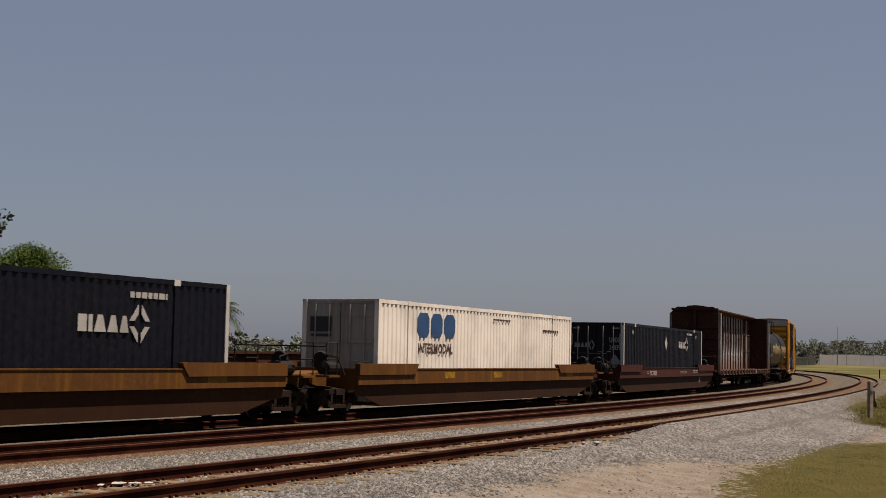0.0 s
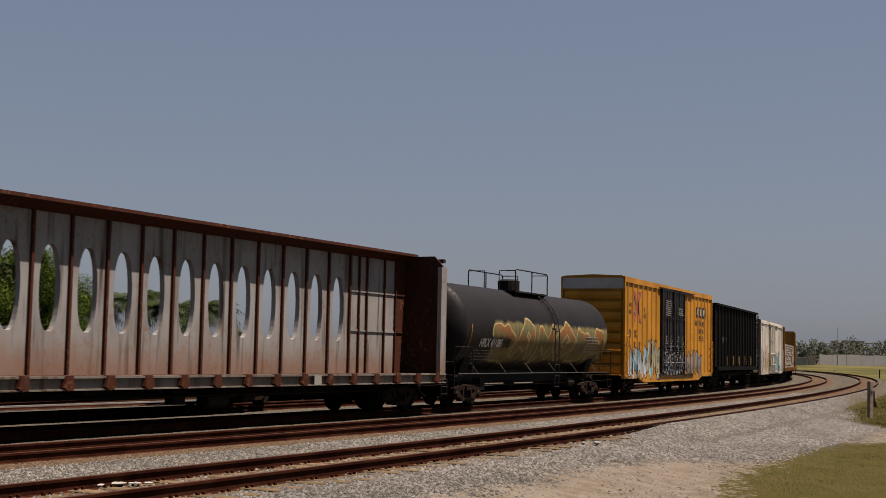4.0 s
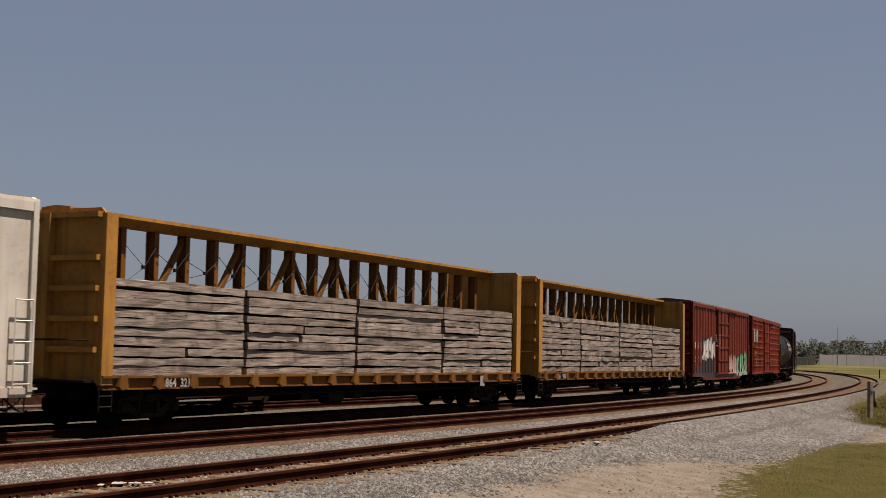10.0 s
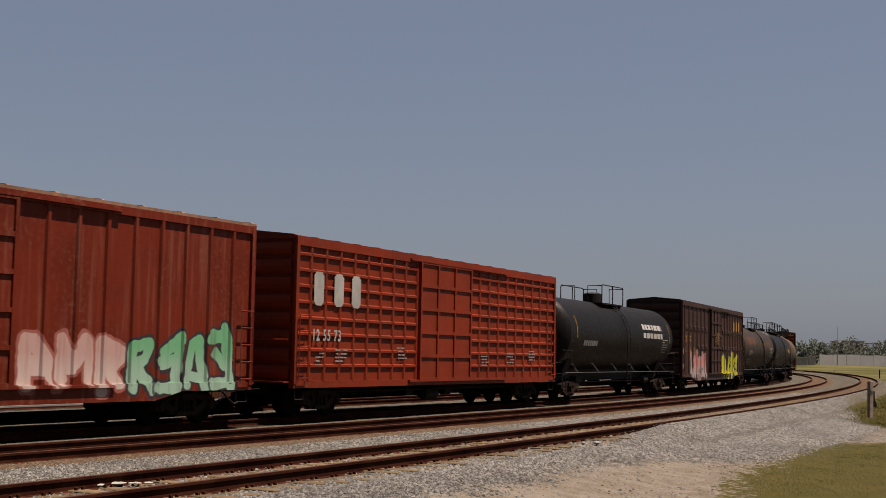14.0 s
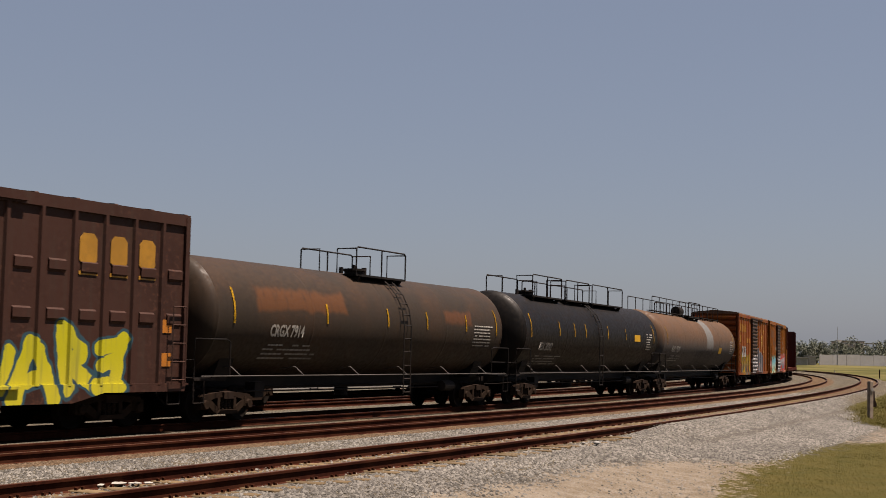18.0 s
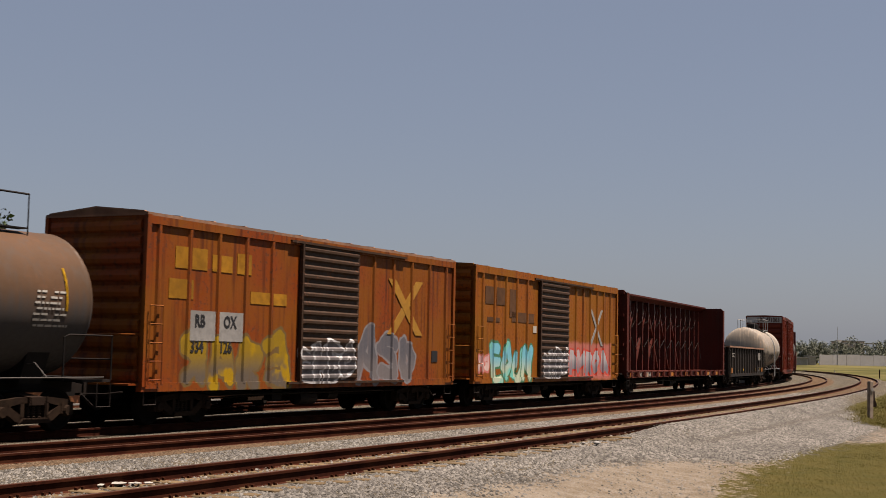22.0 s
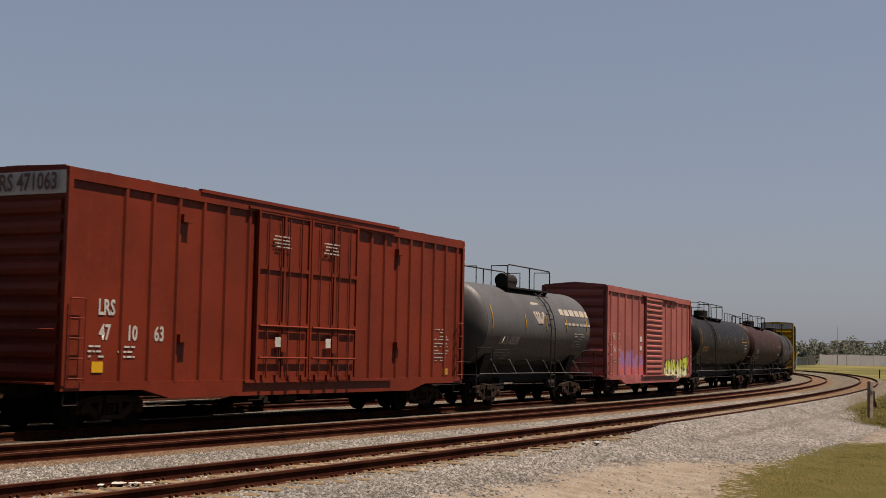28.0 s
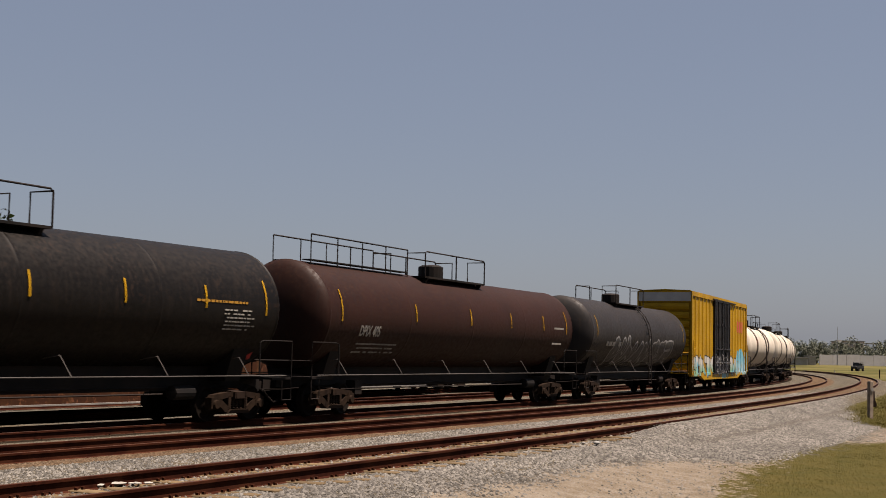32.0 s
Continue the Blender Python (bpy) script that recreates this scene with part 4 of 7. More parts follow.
    if ladder_x is not None:
        bm = bmesh.new()
        for side in (-1, 1):
            for dx in (-0.22, 0.22):
                pts = [(ladder_x + dx, side * (radius + 0.12), 0.55), (ladder_x + dx, side * (radius + 0.12), zc)]
                pts += [(ladder_x + dx, side * (radius + 0.1) * math.cos(t), zc + (radius + 0.1) * math.sin(t)) for t in (0.3, 0.6, 0.9, 1.1)]
                tube(bm, pts, 0.022, 4)
            for i in range(6):
                z = 0.6 + i * (zc - 0.6) / 5
                tube(bm, [(ladder_x - 0.22, side * (radius + 0.12), z), (ladder_x + 0.22, side * (radius + 0.12), z)], 0.018, 4)
            for t in (0.2, 0.42, 0.64, 0.86, 1.08):
                p = (side * (radius + 0.1) * math.cos(t), zc + (radius + 0.1) * math.sin(t))
                tube(bm, [(ladder_x - 0.22, *p), (ladder_x + 0.22, *p)], 0.018, 4)
        part("ladder", bm, rm, root)
    if walkway:
        bm = bmesh.new()
        q0, q1 = walkway
        for y in (-0.62, 0.62):
            box(bm, q0, q1, min(y, y * 0.55), max(y, y * 0.55), top + 0.0, top + 0.03)
            for x in np.arange(q0, q1 + 0.01, (q1 - q0) / round((q1 - q0) / 1.6)):
                tube(bm, [(x, y, top - 0.2), (x, y, top + 0.72)], 0.02, 4)
            tube(bm, [(q0, y, top + 0.72), (q1, y, top + 0.72)], 0.022, 4)
        part("walkway", bm, rm, root)
    for x in stripes:
        bm = bmesh.new()
        prev = None
        for i in range(7):
            t = (-0.05 + 0.36 * i / 6) if abs(x) < L / 2 - 1.0 else end_arc[0] + (end_arc[1] - end_arc[0]) * i / 6
            y, z = -(radius + 0.02) * math.cos(t), zc + (radius + 0.02) * math.sin(t)
            if prev:
                v = [bm.verts.new(p) for p in ((x - 0.035, *prev), (x + 0.035, *prev), (x + 0.035, y, z), (x - 0.035, y, z))]
                bm.faces.new(v)
            prev = (y, z)
        bmesh.ops.solidify(bm, geom=bm.faces[:], thickness=0.006)
        part("reflector_stripe", bm, M["yellow"], root)
    running_gear(root, (a + 0.75, b - 0.75), (a - 1.0, b + 1.0))
    return root


M["handrail"] = plain("dull_steel_handrail", (0.0532, 0.04864, 0.04408), 0.7, var=0.3, scale=3, spec=0.2)

# ---- the other kinds of cars ----
def well_car(s0, s1, mat, label, yellow=True):
    """A well car for one long container: deep side girders, end sections over the trucks, platforms."""
    root = thing("well_car", label, "well car", "freight train")
    s, L = (s0 + s1) / 2, s1 - s0
    a, b = -L / 2, L / 2
    rolling(root, s)
    for side in (-1, 1):
        y0, y1 = sorted((side * 1.38, side * 1.48))
        # the lower plate's darker paint imitates the shade below the upper girder
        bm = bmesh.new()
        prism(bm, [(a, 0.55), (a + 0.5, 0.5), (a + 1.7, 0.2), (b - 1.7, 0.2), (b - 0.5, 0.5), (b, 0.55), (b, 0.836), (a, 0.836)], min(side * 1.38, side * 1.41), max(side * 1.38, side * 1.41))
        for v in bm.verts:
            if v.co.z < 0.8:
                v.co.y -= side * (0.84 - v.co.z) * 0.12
        part("lower_girder", bm, M["well_low"], root, "lower side plate in brown darkened as if in shade")
        bm = bmesh.new()
        prism(bm, [(a, 0.84), (b, 0.84), (b, 1.3), (a, 1.3)], y0, y1)
        part("side_girder", bm, mat, root)
        bm = bmesh.new()
        box(bm, a, b, min(side * 1.38, side * 1.5), max(side * 1.38, side * 1.5), 1.27, 1.304)
        part("top_flange", bm, mat, root)
        for e0, e1 in ((a, a + 3.7), (b - 4.2, b)):
            bm = bmesh.new()
            prism(bm, [(e0 + (0.25 if e0 > 0 else 0), 1.12), (e1 - (0.25 if e1 < 0 else 0), 1.12), (e1, 1.44), (e0, 1.44)], min(side * 1.36, side * 1.53), max(side * 1.36, side * 1.53))
            part("guide_rail", bm, mat, root)
        if yellow:
            for x in (a + 5.6, a + 9.5, b - 3.2):
                sign(x, x + 0.75, 0.98, 1.18, M["worn_yellow"], root, -1.486 if side < 0 else 1.478, "reflector_stripe")
    for x in np.linspace(a + 1.9, b - 1.9, 8):
        bm = bmesh.new()
        box(bm, x - 0.12, x + 0.12, -1.28, 1.28, 0.2, 0.3)
        part("floor_beam", bm, mat, root)
    for k, x in ((-1, a), (1, b)):
        bm = bmesh.new()
        prism(bm, [(x - k * 1.6, 0.55), (x + k * 0.5, 0.75), (x + k * 1.55, 0.78), (x + k * 1.55, 1.08), (x + k * 0.2, 1.2), (x - k * 0.6, 1.25)], -0.45, 0.45)
        box(bm, min(x + k * 0.9, x + k * 1.5), max(x + k * 0.9, x + k * 1.5), -1.4, 1.4, 1.06, 1.12)
        box(bm, min(x - k * 0.1, x), max(x - k * 0.1, x), -1.38, 1.38, 0.7, 1.3)
        part("end_frame", bm, mat, root)
        bm = bmesh.new()
        for y in (-1.3, 1.3):
            tube(bm, [(x + k * 1.5, y, 1.1), (x + k * 1.5, y, 2.0), (x + k * 0.9, y, 2.0), (x + k * 0.9, y, 1.1)], 0.02, 5)
            tube(bm, [(x + k * 0.9, y, 1.55), (x + k * 1.5, y, 1.55)], 0.018, 4)
        tube(bm, [(x + k * 1.5, -1.3, 1.9), (x + k * 1.5, 1.3, 1.9)], 0.02, 5)
        tube(bm, [(x + k * 0.3, -1.2, 1.1), (x + k * 0.35, -1.0, 1.6), (x + k * 1.0, -0.9, 1.7)], 0.03, 5)
        lathe(bm, [(-0.03, 0.25), (0.03, 0.28)], "x", 14, at=(x + k * 0.8, -0.7, 1.5))
        part("end_railing", bm, M["steel"], root)
        bm = bmesh.new()
        lathe(bm, [(-0.35, 0.02), (-0.32, 0.2), (0.32, 0.2), (0.35, 0.02)], "x", 12, at=(x + k * 0.65, -0.9, 1.3))
        part("air_tank", bm, M["steel"], root)
    running_gear(root, (a - 0.45, b + 0.45), (a - 1.0, b + 1.0))
    return root


def container(s0, s1, skin, ends, posts, label, top=3.32, base=0.32, marks=False):
    """A 53 foot container: pressed side panels, corner posts and castings, top rail, doors."""
    root = thing("shipping_container", label, "container", "containers on the train")
    s, L = (s0 + s1) / 2, s1 - s0
    a, b = -L / 2, L / 2
    rolling(root, s)
    hw = 1.295
    for side in (-1, 1):
        bm = bmesh.new()
        pts, x = [], a + 0.12
        y0 = side * (hw - 0.035)
        y1 = side * (hw - 0.005)
        while x < b - 0.3:
            pts += [(x, y1), (x + 0.1, y1), (x + 0.14, y0), (x + 0.22, y0), (x + 0.26, y1)]
            x += 0.27
        pts.append((b - 0.12, y1))
        prism(bm, pts + [(b - 0.12, side * (hw - 0.06)), (a + 0.12, side * (hw - 0.06))], base + 0.15, top - 0.1, "z")
        part("side_panel", bm, skin, root)
        bm = bmesh.new()
        box(bm, a, b, min(side * (hw - 0.08), side * hw), max(side * (hw - 0.08), side * hw), top - 0.11, top)
        box(bm, a, b, min(side * (hw - 0.08), side * hw), max(side * (hw - 0.08), side * hw), base, base + 0.16)
        part("side_rail", bm, skin, root)
        for x in (a + 1.98, b - 1.98):
            bm = bmesh.new()
            box(bm, x - 0.07, x + 0.07, min(side * (hw - 0.04), side * (hw + 0.004)), max(side * (hw - 0.04), side * (hw + 0.004)), base, top - 0.1)
            part("lift_post", bm, skin, root)
            bm = bmesh.new()
            box(bm, x - 0.11, x + 0.11, min(side * (hw - 0.1), side * (hw + 0.012)), max(side * (hw - 0.1), side * (hw + 0.012)), top - 0.13, top + 0.012)
            part("corner_casting", bm, posts, root)
        for x in (a, b):
            bm = bmesh.new()
            k = 1 if x > 0 else -1
            box(bm, min(x, x - k * 0.13), max(x, x - k * 0.13), min(side * (hw - 0.14), side * (hw + 0.005)), max(side * (hw - 0.14), side * (hw + 0.005)), base, top)
            part("corner_post", bm, posts, root)
    bm = bmesh.new()
    box(bm, a + 0.02, b - 0.02, -hw + 0.05, hw - 0.05, top - 0.06, top - 0.01)
    box(bm, a + 0.02, b - 0.02, -hw + 0.05, hw - 0.05, base + 0.02, base + 0.16)
    for i in range(24):
        x = a + 0.4 + (L - 0.8) * i / 23
        box(bm, x - 0.15, x + 0.15, -hw + 0.1, hw - 0.1, top - 0.012, top + 0.012)
    part("roof", bm, skin, root)
    # doors at the leading end, a plain pressed wall at the other
    for side in (-1, 1):
        bm = bmesh.new()
        y0, y1 = sorted((side * 0.02, side * (hw - 0.13)))
        box(bm, a + 0.04, a + 0.1, y0, y1, base + 0.15, top - 0.12)
        door = part("door", bm, ends, root)
        for z in (base + 0.5, base + 1.1, base + 1.75, top - 0.45):
            bm = bmesh.new()
            box(bm, a + 0.015, a + 0.045, y0 + 0.04, y1 - 0.04, z - 0.05, z + 0.05)
            part("door_rib", bm, ends, door)
        for f in (0.3, 0.72):
            y = y0 + (y1 - y0) * f
            bm = bmesh.new()
            tube(bm, [(a, y, base + 0.18), (a, y, top - 0.15)], 0.022, 5)
            tube(bm, [(a - 0.02, y, base + 1.15), (a - 0.02, y + 0.3 * side, base + 1.18)], 0.018, 4)
            part("lock_rod", bm, M["white"], door)
        if marks:
            end_marks(root, a + 0.012, side, base, top)
    for nm, e0, e1, z0, z1 in (("header", a + 0.02, a + 0.12, top - 0.13, top - 0.005), ("door_sill", a + 0.02, a + 0.12, base, base + 0.16), ("end_wall", b - 0.1, b - 0.03, base, top - 0.01)):
        bm = bmesh.new()
        box(bm, e0, e1, -hw + 0.1, hw - 0.1, z0, z1)
        part(nm, bm, ends, root)
    return root


def end_marks(root, x, side, base, top):
    """Pale marks on the two doors of a navy container."""
    def mark(poly, name="marking"):
        bm = bmesh.new()
        prism(bm, poly, x - 0.004, x + 0.004, "x")
        part(name, bm, M["mark_grey"], root)
    for y in (0.92 * side,):
        mark([(y - 0.17, top - 0.28), (y + 0.17, top - 0.28), (y + 0.17, top - 0.22), (y - 0.17, top - 0.22)])
        mark([(y + 0.2 * side - 0.025, top - 1.0), (y + 0.2 * side + 0.025, top - 1.0), (y + 0.2 * side + 0.025, top - 0.5), (y + 0.2 * side - 0.025, top - 0.5)])
    if side < 0:
        for text, z, size in (("UMXU", top - 0.88, 0.3), ("248399", top - 1.22, 0.3)):
            t = lettering(text, 0, 0, size, M["mark_grey"], root, width=0.72)
            t.data.transform(pose(x - 0.006, -0.62, z, 0, 0, -90) @ Matrix.Translation((0, 1.53, 0)))
        mark([(-0.9 - 0.24, top - 1.75), (-0.9, top - 2.08), (-0.9 + 0.24, top - 1.75), (-0.9, top - 1.42)], "emblem")
        for i in range(3):
            mark([(-1.1 + 0.08 * i, base + 0.5 - i * 0.08), (-0.6, base + 0.5 - i * 0.08), (-0.6, base + 0.53 - i * 0.08), (-1.1 + 0.08 * i, base + 0.53 - i * 0.08)], "small_print")
    else:
        for i in range(4):
            y = 0.95 - i * 0.16
            mark([(y - 0.06, top - 1.12), (y + 0.06, top - 1.12), (y + 0.03, top - 0.92), (y - 0.04, top - 0.92)], "emblem")
        for k in (-1, 1):
            mark([(0.2 + k * 0.16, top - 1.02), (0.2 + k * 0.02, top - 0.78), (0.2 + k * 0.02, top - 0.88), (0.2 + k * 0.09, top - 1.02), (0.2 + k * 0.02, top - 1.16), (0.2 + k * 0.02, top - 1.26)], "emblem")


def diamond(cx, cz, w, h):
    return [(cx - w, cz), (cx, cz - h), (cx + w, cz), (cx, cz + h)]


def line_marks(root, x, z, k=1.0, y=-1.305):
    """The line's mark: pale block shapes beside an open diamond."""
    x0 = x
    for w, cut in ((0.26, 0), (0.12, 0), (0.36, 1), (0.32, 1), (0.28, 1)):
        w *= k
        h = 0.36 * k
        poly = [(x0, z), (x0 + w, z), (x0 + w * (0.7 if cut else 1), z + h), (x0 + w * (0.3 if cut else 0), z + h)]
        shape(poly, M["white"], root, y)
        x0 += w + 0.05 * k
    c, r = x0 + 0.3 * k, 0.42 * k
    for sx, sz in ((1, 1), (1, -1), (-1, 1), (-1, -1)):
        shape([(c + sx * 0.05, z + 0.2 * k + sz * r), (c + sx * r * 0.78, z + 0.2 * k + sz * 0.06), (c + sx * r * 0.42, z + 0.2 * k + sz * 0.06), (c + sx * 0.05, z + 0.2 * k + sz * r * 0.5)], M["white"], root, y)


def centre_beam(s0, s1, height, mat, inner, label, windows=False, panel=None, chord=None, sill=None):
    """A bulkhead flat car with a beam down its middle, open or with oval windows in sheet panels."""
    root = thing("centre_beam_car", label, "flat car", "freight train")
    s, L = (s0 + s1) / 2, s1 - s0
    a, b = -L / 2, L / 2
    rolling(root, s)
    bm = bmesh.new()
    box(bm, a, b, -1.4, 1.4, 1.0, 1.13)
    part("deck", bm, mat, root)
    for side in (-1, 1):
        bm = bmesh.new()
        prism(bm, [(side * 1.4, 0.85), (side * 1.55, 0.85), (side * 1.55, 0.88), (side * 1.48, 0.88), (side * 1.48, 1.1), (side * 1.55, 1.1), (side * 1.55, 1.15), (side * 1.4, 1.15)], a, b, "x")
        part("side_sill", bm, sill or inner, root)
        n = 18
        for i in range(n):
            x = a + L * (i + 0.5) / n
            bm = bmesh.new()
            prism(bm, [(x - 0.1, 1.16), (x + 0.1, 1.16), (x + 0.16, 0.9), (x - 0.02, 0.84), (x - 0.16, 0.92)], min(side * 1.46, side * 1.6), max(side * 1.46, side * 1.6))
            part("strap_winch", bm, inner, root)
    for k, x in ((-1, a), (1, b)):
        bm = bmesh.new()
        hh = height
        cut = 0.36 if windows else 0.12
        prism(bm, [(-1.45, 1.1), (1.45, 1.1), (1.45, hh - cut), (1.45 - cut, hh), (cut - 1.45, hh), (-1.45, hh - cut)], min(x, x - k * 0.07), max(x, x - k * 0.07), "x")
        bulk = part("bulkhead", bm, mat, root)
        for y in (-1.44, 1.44):
            bm = bmesh.new()
            box(bm, min(x + k * 0.02, x - k * 0.34), max(x + k * 0.02, x - k * 0.34), y - 0.07, y + 0.07, 0.95, hh - cut)
            part("bulkhead_post", bm, panel or mat, bulk)
        for z in (1.7, 2.35, 3.0, 3.65, hh - 0.15):
            bm = bmesh.new()
            box(bm, min(x, x + k * 0.16), max(x, x + k * 0.16), -1.38, 1.38, z - 0.06, z + 0.06)
            part("bulkhead_rib", bm, mat, bulk)
        bm = bmesh.new()
        box(bm, min(x, x + k * 0.2), max(x, x + k * 0.2), -0.08, 0.08, 1.1, hh - 0.1)
        part("bulkhead_rib", bm, mat, bulk)
        bm = bmesh.new()
        box(bm, min(x, x + k * 0.3), max(x, x + k * 0.3), -1.3, 1.3, 1.0, 1.05)
        tube(bm, [(x + k * 0.26, -1.35, 1.9), (x + k * 0.26, 1.35, 1.9)], 0.018, 4)
        part("end_platform", bm, M["steel"], root)
        for side in (-1, 1):
            ladder(root, x - k * 0.1 - 0.2, x - k * 0.1 + 0.2, side * 1.54, 0.5, 0.95, 3, M["steel"], "step")
    ch = chord or mat
    bm = bmesh.new()
    w = 0.4 if not windows else 0.5
    prism(bm, [(-w, height - 0.02), (-w, height + 0.06), (0, height + 0.1), (w, height + 0.06), (w, height - 0.02), (0.12, height - 0.2), (-0.12, height - 0.2)], a + 0.05, b - 0.05, "x")
    part("top_chord", bm, ch, root)
    if windows:
        panels = 13
        solid = (3.57, 3.03, 2.57, 1.5, 0.8)
        pl = (L - 2 * solid[0]) / panels
        th = 0.07
        for i in range(panels):
            x0 = a + solid[0] + i * pl
            cxx, rx, rz, zc = x0 + pl / 2, pl * 0.27, 0.95, 3.02
            bm = bmesh.new()
            n = 32
            for side in (-1, 1):
                inner_v, outer_v = [], []
                for j in range(n):
                    t = math.tau * (j + 0.5) / n
                    c, sn = math.cos(t), math.sin(t)
                    e = 0.75
                    ox = math.copysign(abs(c) ** e, c)
                    inner_v.append(bm.verts.new((cxx + rx * ox, side * th, zc + rz * sn)))
                    kx = min(pl / 2 / max(abs(ox * rx), 1e-6), ((height - zc) if sn > 0 else (zc - 1.1)) / max(abs(sn * rz), 1e-6))
                    outer_v.append(bm.verts.new((cxx + kx * ox * rx, side * th, zc + kx * sn * rz)))
                for j in range(n):
                    bm.faces.new((inner_v[j], inner_v[(j + 1) % n], outer_v[(j + 1) % n], outer_v[j]))
                corners = [bm.verts.new((cxx + p * pl / 2, side * th, q)) for p, q in ((1, height), (-1, height), (-1, 1.1), (1, 1.1))]
                for (p, q), corner in zip(((1, 1), (-1, 1), (-1, -1), (1, -1)), corners):
                    best = [j for j in range(n) if (outer_v[j].co.x - cxx) * p > 0 and (outer_v[j].co.z - zc) * q > 0]
                    up = [j for j in best if abs(outer_v[j].co.z - corner.co.z) < 1e-4]
                    flank = [j for j in best if abs(outer_v[j].co.z - corner.co.z) >= 1e-4]
                    if up and flank:
                        u = max(up, key=lambda j: abs(outer_v[j].co.x - cxx))
                        f = max(flank, key=lambda j: abs(outer_v[j].co.z - zc))
                        bm.faces.new((outer_v[u], outer_v[f], corner))
                if side < 0:
                    first = inner_v
                else:
                    for j in range(n):
                        bm.faces.new((first[j], first[(j + 1) % n], inner_v[(j + 1) % n], inner_v[j]))
            part("beam_panel", bm, panel, root)
        posts_at = [a + solid[0] + i * pl for i in range(panels + 1)]
        for x in posts_at + [a + d for d in solid[1:]] + [b - d for d in solid[1:]]:
            slim = 0.036 if a + 3.5 < x < b - 3.5 else 0.026
            for y in (-0.14, 0.14):
                bm = bmesh.new()
                box(bm, x - slim, x + slim, min(y, y * 0.4), max(y, y * 0.4), 1.1, height)
                part("beam_post", bm, inner, root)
        for side, edge in ((1, a), (-1, b)):
            for d0, d1 in zip(solid, solid[1:] + (0.08,)):
                p, q = sorted((edge + side * d0, edge + side * d1))
                skin = inner if d1 < 0.1 else panel
                bm = bmesh.new()
                box(bm, p + 0.003, q - 0.003, -th, th, 1.1, height)
                sheet = part("beam_end", bm, skin, root)
                for z in (2.41, 3.59):
                    bm = bmesh.new()
                    box(bm, p + 0.004, q - 0.004, -th - 0.03, th + 0.03, z - 0.025, z + 0.025)
                    part("seam_bar", bm, skin, sheet)
    else:
        xs = [-8.88 + 1.19 * i for i in range(16)]
        for x in [a + 0.9] + xs + [b - 0.9]:
            bm = bmesh.new()
            box(bm, x - 0.08, x + 0.08, -0.14, -0.11, 1.1, height - 0.02)
            box(bm, x - 0.08, x + 0.08, 0.11, 0.14, 1.1, height - 0.02)
            box(bm, x - 0.02, x + 0.02, -0.12, 0.12, 1.1, height - 0.02)
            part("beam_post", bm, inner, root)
        for i in range(0, 14, 2):
            lo, hi = (xs[i], xs[i + 2]) if i < 8 else (xs[i], xs[i - 2])
            bm = bmesh.new()
            d = 0.07 if hi > lo else -0.07
            prism(bm, [(lo - d, 1.12), (lo + d, 1.12), (hi + d, height - 0.25), (hi - d, height - 0.25)], -0.07, 0.07)
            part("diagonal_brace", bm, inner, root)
        for i in range(len(xs) - 1):
            bm = bmesh.new()
            sag = 0.12 * (i % 3)
            tube(bm, [(xs[i], -0.2, 3.25 + sag), (xs[i] + 0.6, -0.24, 3.62), (xs[i + 1], -0.2, 4.25 - sag)], 0.009, 3)
            tube(bm, [(xs[i], -0.2, 4.1 - sag), (xs[i] + 0.6, -0.24, 3.66), (xs[i + 1], -0.2, 3.3)], 0.009, 3)
            box(bm, xs[i] + 0.54, xs[i] + 0.64, -0.27, -0.21, 3.6, 3.68)
            part("tie_down_cable", bm, M["steel"], root)
        for i in range(12):
            bm = bmesh.new()
            x = a + 1.8 + (L - 3.6) * i / 11
            tube(bm, [(x - 0.8, -0.3, 2.3), (x, -0.34, 2.75), (x + 0.8, -0.3, 2.25)], 0.012, 4)
            tube(bm, [(x, -0.34, 2.75), (x + 0.05, -0.5, 1.7)], 0.012, 4)
            part("tie_down_cable", bm, M["steel"], root)
    underframe(root, a + 0.3, b - 0.3, 0.95, M["steel"], True, int(s) % 89)
    running_gear(root, (a + 2.1, b - 2.1), (a, b))
    return root


